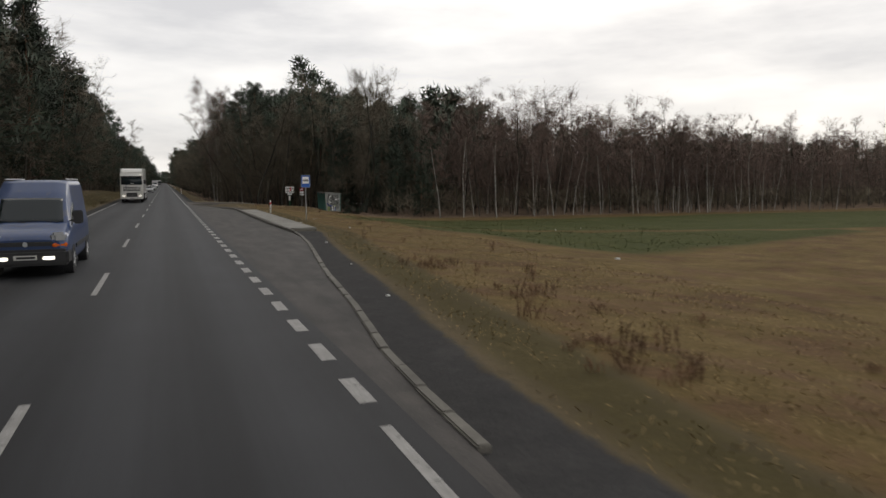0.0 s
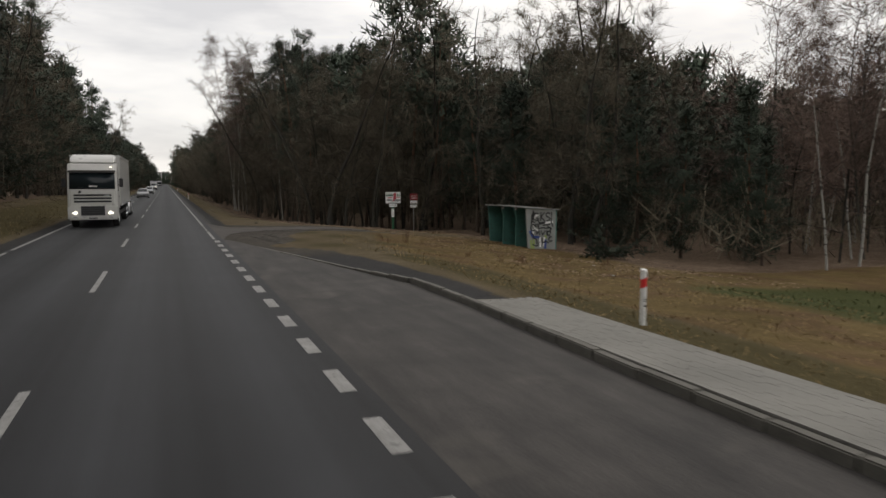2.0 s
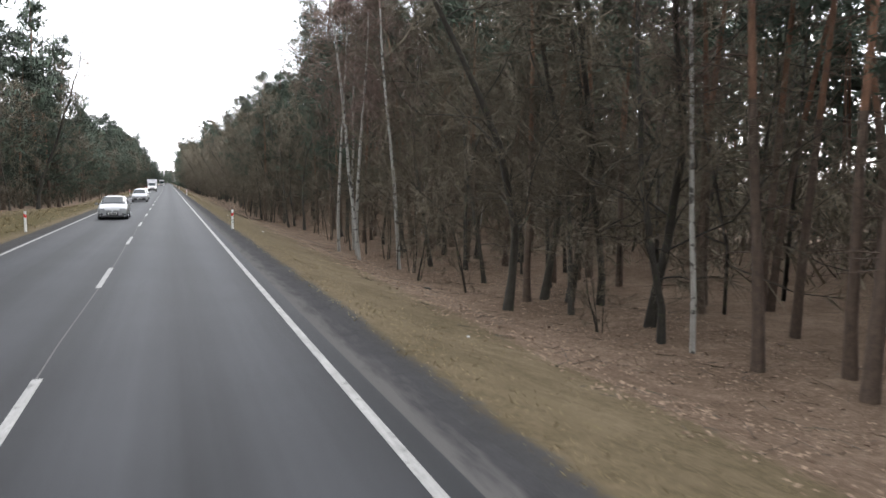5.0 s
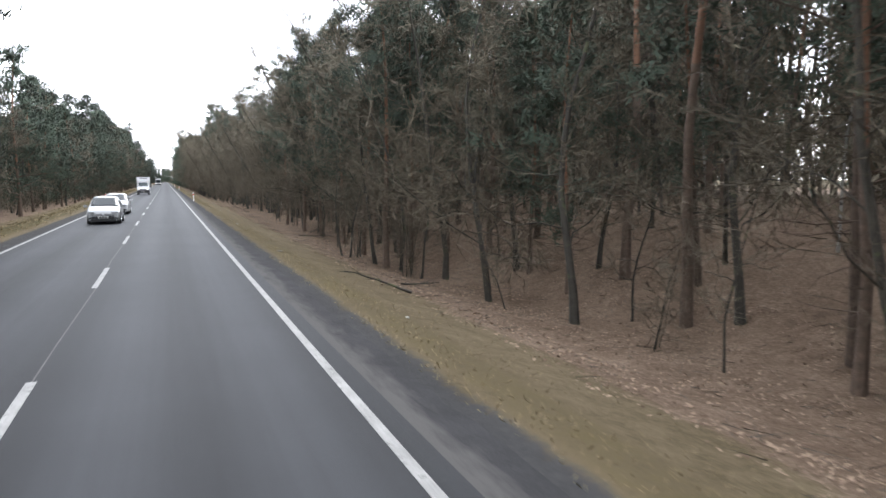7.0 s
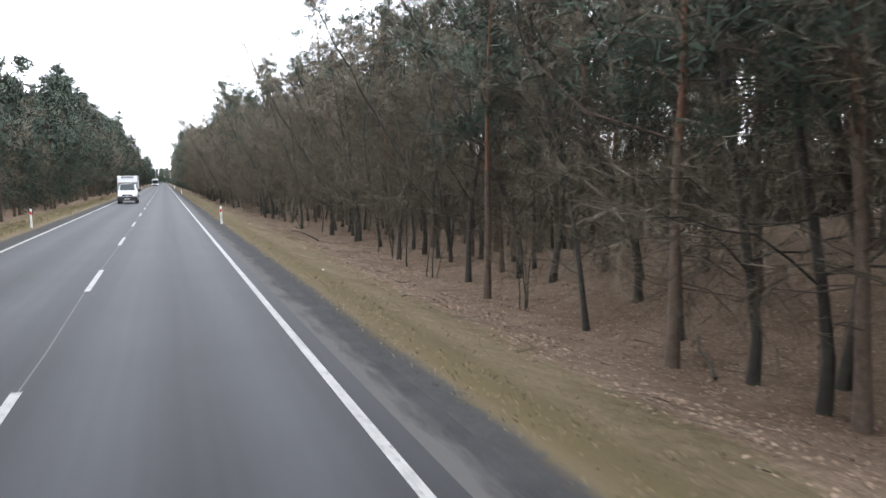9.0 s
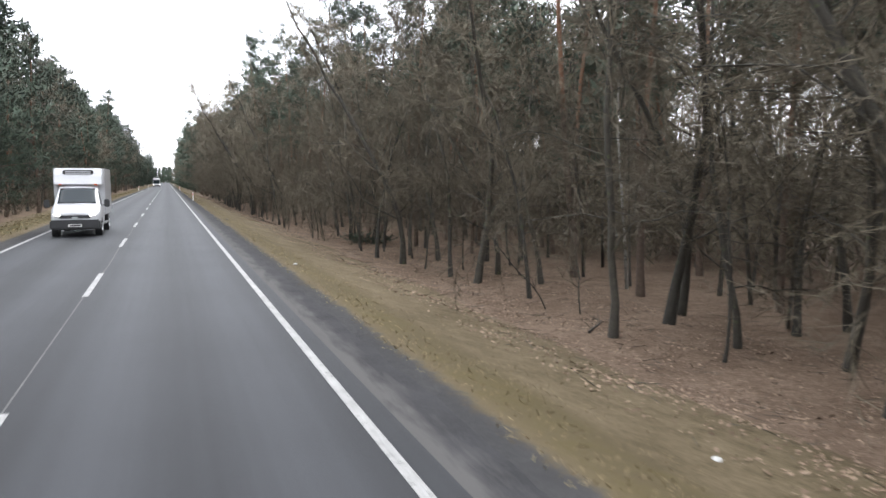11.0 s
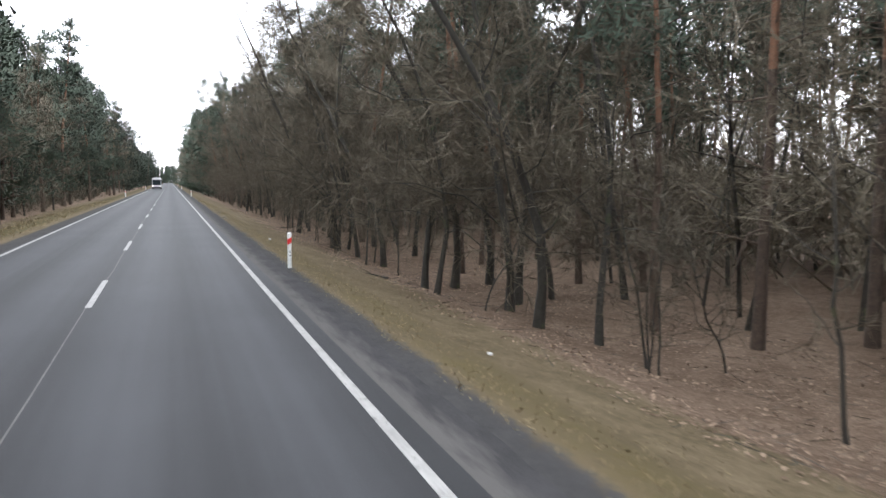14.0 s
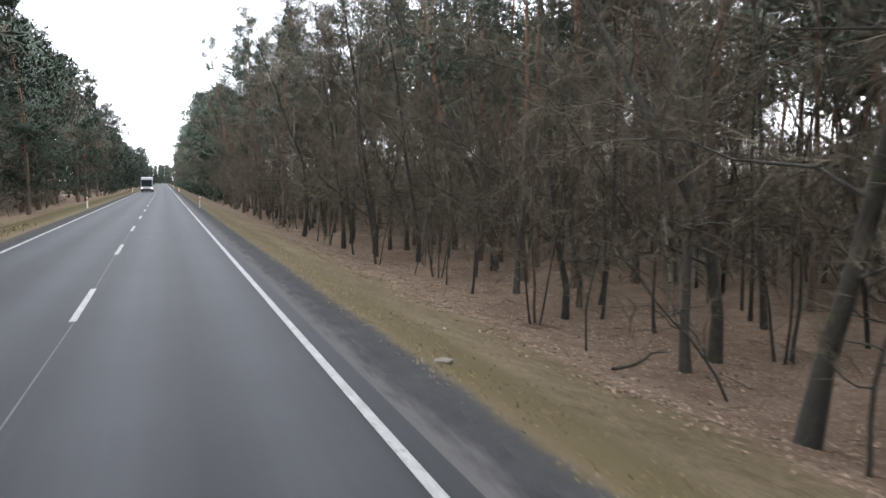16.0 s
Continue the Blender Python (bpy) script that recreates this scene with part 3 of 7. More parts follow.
def many_along(pts, t):
    s = t * (len(pts) - 1)
    i = np.minimum(s.astype(int), len(pts) - 2)
    d = pts[i + 1] - pts[i]
    return pts[i] + d * (s - i)[:, None], d / (np.linalg.norm(d, axis=1, keepdims=True) + 1e-9)


def bare_tree(seed, height, girth, limbs, subs, twigs, low=0.18, stems=1, reach=0.42, twig_r=0.006, lift=0.35, wander=0.5, fan=0.55, lean=7):
    """A leafless broadleaf: trunk with limbs, and a crown of branchlets and twigs."""
    rs = np.random.default_rng(seed)
    grown, crown = [], Growth()
    for s in range(stems):
        wood = Growth()
        grown.append(wood)
        az = rs.uniform(0, 6.28)
        h = height * rs.uniform(0.7, 1.0) if s else height
        r0 = girth * (1 if s == 0 else rs.uniform(0.5, 0.85))
        base = np.array([math.cos(az), math.sin(az), 0]) * (0.0 if stems == 1 else rs.uniform(0.1, 0.5)) + (0, 0, -0.3)
        trunk = bend(base, unit(az, radians(90 - rs.uniform(1, lean))), h, 10, rs, wander * 0.5, 0.25)
        t = np.linspace(0, 1, 11)
        wood.tube(trunk, r0 * (1 - t * 0.9) ** 0.9 * (1 + 0.4 * np.exp(-t * 25)), 7)
        turn = rs.uniform(0, 6.28)
        for i in range(limbs):
            u = low + (0.98 - low) * ((i + rs.uniform(0, 0.9)) / limbs)
            p, d = along(trunk, u)
            turn += 2.4 + rs.normal() * 0.5
            L = h * reach * (1.08 - u) ** 0.55 * rs.uniform(0.5, 1.1)
            path = bend(p, unit(turn, radians(rs.uniform(-8, 38) + 32 * u)), L, 5, rs, wander, lift)
            rr = max(0.012, r0 * (1 - u * 0.9) * 0.38 * rs.uniform(0.6, 1.0))
            (wood if stems == 1 else crown).tube(path, np.linspace(rr, rr * 0.25, 6), 4)
            for j in range(subs):
                w = rs.uniform(0.15, 1.0)
                p2, d2 = along(path, w)
                dd = d2 + rs.normal(size=3) * fan + (0, 0, 0.05)
                L2 = max(0.5, L * rs.uniform(0.28, 0.55) * (1.15 - 0.5 * w))
                pa = bend(p2, dd / np.linalg.norm(dd), L2, 3, rs, wander * 1.8, lift * 0.5)
                crown.spikes(pa[:3], np.diff(pa, axis=0), np.linalg.norm(np.diff(pa, axis=0), axis=1) * (1.25, 1.2, 1.0), (rr * 0.28 + 0.008, 0.013, 0.009), rs)
                p3, d3 = many_along(pa, rs.uniform(0.1, 1.0, twigs))
                d4 = d3 + rs.normal(size=(twigs, 3)) * fan * 1.3
                crown.slivers(p3, d4, np.clip(L2 * rs.uniform(0.4, 1.0, twigs), 0.3, 1.2), twig_r, rs)
    return [w.done() for w in grown], crown.done()


def edge_oak(seed, height, girth, limbs, subs, twigs, low=1.8, reach=4.2, twig_r=0.0065, lean=7):
    """A leafless oak of the wood's edge: crooked spreading limbs, longest towards the light of the road at -x, and a haze of twigs."""
    rs = np.random.default_rng(seed)
    wood, crown = Growth(), Growth()
    trunk = bend((0, 0, -0.3), unit(math.pi + rs.normal() * 0.8, radians(90 - rs.uniform(1, lean))), height, 11, rs, 0.32, 0.2)
    t = np.linspace(0, 1, 12)
    wood.tube(trunk, girth * (1 - t * 0.92) ** 0.8 * (1 + 0.45 * np.exp(-t * 30)), 8)
    turn = rs.uniform(0, 6.28)
    for i in range(limbs):
        u = low / height + (0.97 - low / height) * ((i + rs.uniform(0, 0.9)) / limbs) ** 1.3
        p, d = along(trunk, u)
        turn += 2.4 + rs.normal() * 0.5
        L = reach * (1 + 0.35 * math.cos(turn - math.pi)) * (1.12 - u) ** 0.5 * rs.uniform(0.6, 1.1)
        path = bend(p, unit(turn, radians(rs.uniform(-6, 28) + 38 * u)), L, 6, rs, 0.75, 0.22)
        rr = max(0.014, girth * (1 - u * 0.9) * 0.36 * rs.uniform(0.6, 1.0))
        wood.tube(path, np.linspace(rr, rr * 0.2, 7), 4)
        for j in range(subs):
            p2, d2 = along(path, rs.uniform(0.12, 1.0))
            dd = d2 + rs.normal(size=3) * 0.6 + (0, 0, 0.06)
            pa = bend(p2, dd / np.linalg.norm(dd), min(2.0, max(0.6, L * rs.uniform(0.25, 0.5))), 3, rs, 0.8, 0.1)
            steps = np.diff(pa, axis=0)
            crown.slivers(pa[:3], steps, np.linalg.norm(steps, axis=1) * (1.5, 1.4, 1.1), np.array([rr * 0.25 + 0.008, 0.012, 0.008])[:, None], rs)
            p3, d3 = many_along(pa, rs.uniform(0.05, 1.0, twigs))
            crown.slivers(p3, d3 + rs.normal(size=(twigs, 3)) * 0.75, rs.uniform(0.3, 0.95, twigs), twig_r, rs)
    return wood.done(), crown.done()


def birch_tree(seed, height, girth, limbs, subs, twigs, twig_r=0.006):
    """A slender white-stemmed tree with fine steep branches and drooping tips."""
    rs = np.random.default_rng(seed)
    wood, crown = Growth(), Growth()
    az = rs.uniform(0, 6.28)
    trunk = bend((0, 0, -0.2), unit(az, radians(90 - rs.uniform(0, 7))), height, 10, rs, 0.12, 0.10)
    t = np.linspace(0, 1, 11)
    wood.tube(trunk[:7], (girth * (1 - t * 0.96))[:7], 7)
    crown.tube(trunk[6:], (girth * (1 - t * 0.96))[6:], 5)
    turn = 0
    for i in range(limbs):
        u = 0.28 + 0.71 * (i + rs.uniform(0, 0.8)) / limbs
        p, d = along(trunk, u)
        turn += 2.4 + rs.normal() * 0.5
        L = height * 0.22 * (1.1 - u) ** 0.6 * rs.uniform(0.6, 1.15)
        path = bend(p, unit(turn, radians(rs.uniform(22, 60))), L, 4, rs, 0.45, 0.1)
        rr = max(0.006, girth * (1 - u) * 0.22)
        crown.tube(path, np.linspace(rr, 0.005, 5), 3)
        for j in range(subs):
            p2, d2 = along(path, rs.uniform(0.2, 1.0))
            dd = d2 + rs.normal(size=3) * 0.75
            L2 = max(0.5, L * rs.uniform(0.4, 0.75))
            pa = bend(p2, dd / np.linalg.norm(dd), L2, 2, rs, 0.5, -0.15)
            crown.slivers(pa[:2], np.diff(pa, axis=0), L2 * 0.6, 0.007, rs)
            p3, d3 = many_along(pa, rs.uniform(0.1, 1.0, twigs))
            crown.slivers(p3 + rs.normal(size=(twigs, 3)) * 0.06, d3 * 0.6 + rs.normal(size=(twigs, 3)), rs.uniform(0.3, 0.8, twigs), twig_r, rs)
    return wood.done(), crown.done()


def pine_tree(seed, height, girth, first, limbs, tufts, needles, size=0.34, reach=0.22, wide=0.05, dead=8, fine=False):
    """A pine: bare mast with dead stubs, upper stem reddish, limbs that carry tufts of needles."""
    rs = np.random.default_rng(seed)
    low, high, limb, crown = Growth(), Growth(), Growth(), Growth()
    az = rs.uniform(0, 6.28)
    trunk = bend((0, 0, -0.25), unit(az, radians(90 - rs.uniform(0, 3))), height, 12, rs, 0.10, 0.05)
    t = np.linspace(0, 1, 13)
    radii = girth * (1 - t * 0.85) * (1 + 0.3 * np.exp(-t * 25))
    cut = 4
    low.tube(trunk[:cut + 1], radii[:cut + 1], 8)
    high.tube(trunk[cut:], radii[cut:], 7)
    turn = rs.uniform(0, 6.28)
    for i in range(dead):
        p, d = along(trunk, rs.uniform(0.12, max(0.25, first)))
        stub = bend(p, unit(rs.uniform(0, 6.28), radians(rs.uniform(-15, 25))), rs.uniform(0.6, 2.6), 3, rs, 0.4)
        limb.tube(stub, (0.022, 0.016, 0.01, 0.004), 4)
        p3, d3 = many_along(stub, rs.uniform(0.3, 1.0, 6))
        limb.spikes(p3, d3 + rs.normal(size=(6, 3)) * 0.6, rs.uniform(0.3, 0.9, 6), 0.006, rs)
    for i in range(limbs):
        u = first + (0.99 - first) * (i + rs.uniform(0, 0.7)) / limbs
        p, d = along(trunk, u)
        turn += 2.4 + rs.normal() * 0.5
        hi = (u - first) / (1 - first)
        L = height * reach * (1.08 - hi) ** 0.65 * rs.uniform(0.5, 1.15)
        path = bend(p, unit(turn, radians(rs.uniform(-10, 18) + 35 * hi)), L, 4, rs, 0.35, 0.35)
        rr = max(0.012, girth * (1 - u) * 0.4)
        limb.tube(path[::2], np.linspace(rr, rr * 0.3, 3), 4)
        for j in range(tufts):
            w = rs.uniform(0.25, 1.05)
            p2, d2 = along(path, min(w, 1.0))
            c = p2 + rs.normal(size=3) * (0.13 * L * (0.4 + w), 0.13 * L * (0.4 + w), 0.07 * L + 0.08)
            if j % 3 == 0:
                limb.spikes(p2[None], (c - p2)[None], np.linalg.norm(c - p2), 0.014, rs)
            dirs = rs.normal(size=(needles, 3)) + d2 * 0.5 + np.array([0, 0, 0.45])
            roots = c + rs.normal(size=(needles, 3)) * size * (0.5, 0.5, 0.3)
            if fine:
                crown.slivers(roots, dirs, size * rs.uniform(0.6, 1.2, needles), wide * 0.5, rs)
            else:
                crown.blades(roots, dirs, size * rs.uniform(0.6, 1.2, needles), wide, rs)
    return low.done(), high.done(), limb.done(), crown.done()


def outward(v, f, rs, up=0.35, jitter=0.35, top=None):
    """Normals that swell out from the middle of a crown, and faces wound to agree with them."""
    top = v[:, 2].max() if top is None else top
    mid = np.array([v[:, 0].mean(), v[:, 1].mean(), top * 0.5])
    n = (v - mid) / (np.abs(v - mid).max(axis=0) + 0.1)
    n = n / (np.linalg.norm(n, axis=1, keepdims=True) + 1e-6) + (0, 0, up)
    shake = np.repeat(rs.normal(size=(len(v) // 3 + 1, 3)) * jitter, 3, axis=0)[:len(v)]
    n = n + shake
    n /= np.linalg.norm(n, axis=1, keepdims=True) + 1e-6
    return n, wound(v, f, n)


def wound(v, f, n):
    g = np.cross(v[f[:, 1]] - v[f[:, 0]], v[f[:, 2]] - v[f[:, 0]])
    away = (g * n[f].sum(axis=1)).sum(axis=1) < 0
    return np.where(away[:, None], f[:, (0, 2, 1)], f)


def set_normals(me, n):
    me.polygons.foreach_set("use_smooth", np.ones(len(me.polygons), dtype=bool))
    me.normals_split_custom_set_from_vertices(n.astype(np.float32))


def quick_mesh(name, v, f, mats, mat_index=None):
    me = bpy.data.meshes.new(name)
    me.vertices.add(len(v))
    me.vertices.foreach_set("co", np.asarray(v, np.float32).ravel())
    me.loops.add(f.size)
    me.loops.foreach_set("vertex_index", f.astype(np.int32).ravel())
    me.polygons.add(len(f))
    me.polygons.foreach_set("loop_start", np.arange(0, f.size, 3, dtype=np.int32))
    if mat_index is not None:
        me.polygons.foreach_set("material_index", mat_index)
    me.update(calc_edges=True)
    for m in mats:
        me.materials.append(m)
    return me


def foliage_mesh(name, vf, mat, round_off=False):
    if name == "crown" and len(vf[1]) > 300:
        n, f = outward(vf[0], vf[1], np.random.default_rng(len(vf[1])), jitter=0.15 if mat is M_NEEDLE else 0.35)
        me = quick_mesh(name, vf[0], f, [mat])
        set_normals(me, n)
        return me
    me = quick_mesh(name, vf[0], vf[1], [mat])
    if round_off:
        me.polygons.foreach_set("use_smooth", np.ones(len(me.polygons), dtype=bool))
    return me


def plant(kind, meshes, label, category, x, y, group, turn, scale=1.0, lean=(0, 0)):
    """Stands a tree with its parts on the ground; the meshes are shared among alike trees."""
    root = new(kind)
    root.matrix_basis = pose(x, y, tops(x, y), lean[0], lean[1], turn) @ Matrix.Scale(scale, 4)
    tagged(root, label, category, group)
    for name, me in meshes:
        ob = new(name, me)
        ob.parent = root
        if name in ("crown", "branchwork"):
            tagged(ob, kind="stuff")
    return root


def woods(name, templates, places, mats, label):
    """Many trees too deep in the wood to be told apart, as one object."""
    vs, fs, ms, ns, n = [], [], [], [], 0
    swell = {}
    for k, t in enumerate(templates):
        for mi, (v, f) in t:
            if mi in (1, 4, 6) and len(v):
                swell[k, mi] = outward(v, f, np.random.default_rng(k))
    for k, x, y, turn, s in places:
        c, si = math.cos(turn), math.sin(turn)
        rot = np.array([[c, -si, 0], [si, c, 0], [0, 0, 1]]) * s
        z = tops(x, y)
        for mi, (v, f) in templates[k]:
            if not len(v):
                continue
            if (k, mi) in swell:
                nn, f = swell[k, mi]
            else:
                nn = v - (v.mean(axis=0) * (1, 1, 0) + v * (0, 0, 1)) + 1e-4
                nn = nn / np.linalg.norm(nn, axis=1, keepdims=True)
            ns.append(nn @ (rot.T / s))
            vs.append(v @ rot.T + (x, y, z))
            fs.append(f + n)
            ms.append(np.full(len(f), mi, np.int32))
            n += len(v)
    me = quick_mesh(name, np.concatenate(vs), np.concatenate(fs), mats, np.concatenate(ms))
    set_normals(me, np.concatenate(ns))
    return tagged(new(name, me), label, "woods", kind="stuff")


WOOD_MATS = [M_BARK, M_TWIG, M_PINE_BARK, M_PINE_RED, M_NEEDLE, M_BIRCH, M_BIRCH_TWIG]
rnd = random.Random(11)


def bare_parts(wc, bark=M_BARK, twig=M_TWIG):
    stems = wc[0] if isinstance(wc[0], list) else [wc[0]]
    kind = "stem" if len(stems) > 1 else "trunk"
    return [(kind, foliage_mesh(kind, s, bark, True)) for s in stems] + [("crown", foliage_mesh("crown", wc[1], twig))]


def pine_parts(p):
    return [("trunk", foliage_mesh("trunk", p[0], M_PINE_BARK, True)), ("upper_trunk", foliage_mesh("upper_trunk", p[1], M_PINE_RED, True)),
            ("branchwork", foliage_mesh("branchwork", p[2], M_PINE_BARK)), ("crown", foliage_mesh("crown", p[3], M_NEEDLE))]


# near templates
OAKS = [bare_parts(edge_oak(100 + i, h, g, n, 10, 24, low=lo, reach=r, twig_r=0.0078))
        for i, (h, g, n, lo, r) in enumerate(((11.5, 0.085, 15, 1.8, 4.2), (13, 0.10, 16, 1.9, 4.6), (10, 0.07, 14, 1.6, 3.8), (14.5, 0.125, 17, 2.2, 5.0), (12.5, 0.09, 16, 1.7, 4.6), (9, 0.065, 13, 1.5, 3.6), (14, 0.115, 16, 2.3, 4.8)))]
TALL_OAKS = [OAKS[i] for i in (0, 1, 3, 4, 6)]
SAPLINGS = [bare_parts(edge_oak(130 + i, h, g, 9, 4, 12, low=lo, reach=1.7, twig_r=0.005, lean=12))
            for i, (h, g, lo) in enumerate(((5.5, 0.035, 1.3), (6.5, 0.045, 1.6), (4.5, 0.03, 1.0), (7.5, 0.055, 2.0)))]
MASTS = [bare_parts(bare_tree(150 + i, h, g, n, 8, 20, low=lo, reach=0.30, twig_r=0.0075, lift=0.4, wander=0.35))
         for i, (h, g, n, lo) in enumerate(((16, 0.085, 11, 0.42), (17, 0.11, 12, 0.48), (14, 0.07, 10, 0.38)))]
THICKETS = [bare_parts(bare_tree(200 + i, h, g, 7, 5, 12, low=0.14, stems=n, reach=0.45, twig_r=0.006, lift=0.5, lean=18))
            for i, (h, g, n) in enumerate(((7, 0.05, 3), (6, 0.04, 4), (8, 0.055, 3), (5, 0.035, 4)))]
PINES = [pine_parts(pine_tree(300 + i, h, g, lo, n, 9, 20, size=0.42, wide=0.055, dead=12, fine=True))
         for i, (h, g, lo, n) in enumerate(((19, 0.13, 0.5, 22), (21, 0.15, 0.55, 20), (18, 0.12, 0.42, 24), (22, 0.16, 0.55, 22), (17, 0.12, 0.35, 26), (20, 0.14, 0.5, 22)))]
EDGE_PINES = [pine_parts(pine_tree(330 + i, h, g, lo, n, 9, 26, size=0.5, reach=0.25, wide=0.05, dead=16, fine=True))
              for i, (h, g, lo, n) in enumerate(((14, 0.13, 0.28, 24), (16, 0.15, 0.33, 25), (13, 0.12, 0.25, 22), (17, 0.15, 0.38, 24)))]
FULL_PINES = [pine_parts(pine_tree(350 + i, h, g, lo, n, 8, 21, size=0.55, reach=0.22, wide=0.085, dead=3, fine=True))
              for i, (h, g, lo, n) in enumerate(((16, 0.16, 0.12, 34), (18, 0.18, 0.2, 34), (15, 0.15, 0.08, 33), (19, 0.19, 0.28, 32)))]
LEFT_PINES = [pine_parts(pine_tree(370 + i, h, g, lo, n - 3, 6, 19, size=0.66, reach=0.22, wide=0.115, dead=0, fine=True))
              for i, (h, g, lo, n) in enumerate(((15.5, 0.16, 0.10, 30), (17, 0.18, 0.14, 30), (15, 0.15, 0.08, 28), (17.5, 0.19, 0.18, 30)))]
BIRCHES = [bare_parts(birch_tree(400 + i, h, g * 0.75, 22, 7, 22, twig_r=0.0075), M_BIRCH, M_BIRCH_TWIG)
           for i, (h, g) in enumerate(((14.5, 0.09), (16, 0.10), (13.5, 0.08), (16.5, 0.105), (12.5, 0.075)))]

FAR_BIRCHES = [bare_parts(birch_tree(430 + i, h, g * 0.75, 18, 5, 26, twig_r=0.011), M_BIRCH, M_BIRCH_TWIG)
               for i, (h, g) in enumerate(((14.5, 0.09), (16, 0.10), (13.5, 0.08)))]

# deep-wood templates, lighter
def sparse_tree(seed, height, girth, limbs, twigs, low, twig_r, shortest=0.8, longest=2.6, loose=0.0):
    """A light bare tree for the depth of the wood."""
    rs = np.random.default_rng(seed)
    wood, crown = Growth(), Growth()
    trunk = bend((0, 0, -0.3), unit(rs.uniform(0, 6.28), radians(90 - rs.uniform(1, 7))), height, 5, rs, 0.2, 0.2)
    wood.tube(trunk, girth * np.linspace(1, 0.12, 6), 5)
    for i in range(limbs):
        u = low + (0.97 - low) * (i + rs.uniform(0, 0.9)) / limbs
        p, d = along(trunk, u)
        L = height * 0.4 * (1.08 - u) ** 0.6 * rs.uniform(0.5, 1.1)
        path = bend(p, unit(rs.uniform(0, 6.28), radians(rs.uniform(-5, 40) + 25 * u)), L, 2, rs, 0.5, 0.3)
        wood.tube(path, (0.03, 0.022, 0.012), 3)
        p3, d3 = many_along(path, rs.uniform(0.1, 1.0, twigs))
        crown.slivers(p3 + rs.normal(size=(twigs, 3)) * loose, d3 + rs.normal(size=(twigs, 3)) * 0.6, np.clip(L * rs.uniform(0.3, 0.7, twigs), shortest, longest), twig_r, rs)
    return wood.done(), crown.done()


DEEP = []
for i, (h, g) in enumerate(((15, 0.08), (17, 0.10), (12, 0.07), (16, 0.09))):
    w, c = sparse_tree(500 + i, h, g, 16, 34, 0.14, 0.015, 0.5, 1.6)
    DEEP.append([(0, w), (1, c)])
for i, (h, g, lo) in enumerate(((19, 0.12, 0.5), (20, 0.14, 0.55), (18, 0.11, 0.45), (21, 0.14, 0.55))):
    a, b, l_, n_ = pine_tree(550 + i, h, g, lo, 13, 5, 14, size=0.95, wide=0.20, dead=4, fine=True)
    DEEP.append([(2, a), (3, b), (4, n_)])
for i, (h, g) in enumerate(((16, 0.07), (14, 0.06))):
    w, c = birch_tree(580 + i, h, g, 12, 2, 9, twig_r=0.016)
    DEEP.append([(0 if i else 5, w), (6, c)])
for i, h in enumerate((16, 17)):
    a, b, l_, n_ = pine_tree(590 + i, h, 0.16, 0.06, 24, 5, 12, size=1.0, wide=0.22, dead=0, fine=True)
    DEEP.append([(2, a), (3, b), (4, n_)])
# dense young conifers for the back of the wood, and cheap crowns for the far side
for i in range(2):
    a, b, l_, n_ = pine_tree(600 + i, 16, 0.14, 0.03, 16, 5, 13, size=1.25, wide=0.32, dead=0, reach=0.2, fine=True)
    DEEP.append([(2, a), (3, b), (4, n_)])
# undergrowth: leafless bushes
for i in range(3):
    rs = np.random.default_rng(620 + i)
    g_ = Growth()
    n_ = 60
    root = rs.normal(size=(n_, 3)) * (0.7, 0.7, 0) + (0, 0, 0.2)
    root[:, 2] += rs.uniform(0, 1.4, n_)
    g_.slivers(root, rs.normal(size=(n_, 3)) * (0.6, 0.6, 0.3) + (0, 0, 0.8), rs.uniform(0.9, 2.6, n_), 0.022, rs)
    DEEP.append([(1, g_.done())])

# coarser crowns for trees seen only far off
for i, (h, g) in enumerate(((15, 0.09), (17, 0.11), (13, 0.08), (16, 0.10))):
    w, c = sparse_tree(640 + i, h, g, 16, 44, 0.10, 0.017, 0.6, 1.7)
    DEEP.append([(0, w), (1, c)])

# fine reddish crowns that close the birch stand
for i, (h, g) in enumerate(((14, 0.07), (15.5, 0.08), (13, 0.06))):
    w, c = sparse_tree(660 + i, h, g, 17, 40, 0.10, 0.022, 0.4, 0.9, 0.35)
    DEEP.append([(0, w), (6, c)])

OAK_LABEL = "leafless grey-brown broadleaf tree with dense crooked twigs"
PINE_LABEL = "tall pine with reddish upper trunk and dark crown"
FULL_LABEL = "bushy dark green pine with low limbs"
BIRCH_LABEL = "slender white birch with fine leafless twigs"
THICKET_LABEL = "many-stemmed leafless thicket at the wood's edge"


def spread(count, x0, x1, y0, y1, gap, r):
    """Uneven places with a least distance."""
    got, cells = [], {}
    for _ in range(count * 12):
        x, y = r.uniform(x0, x1), r.uniform(y0, y1)
        key = (int(x // gap), int(y // gap))
        if all((x - a) ** 2 + (y - b) ** 2 > gap * gap for i in (-1, 0, 1) for j in (-1, 0, 1) for a, b in cells.get((key[0] + i, key[1] + j), ())):
            cells.setdefault(key, []).append((x, y))
            got.append((x, y))
            if len(got) == count:
                break
    return got


def right_tall(y):
    """How the height of the wood's edge changes along the road."""
    return float(np.interp(y, (100, 150, 250, 330, 430, 470), (1.0, 1.22, 1.12, 1.25, 1.35, 1.4)))


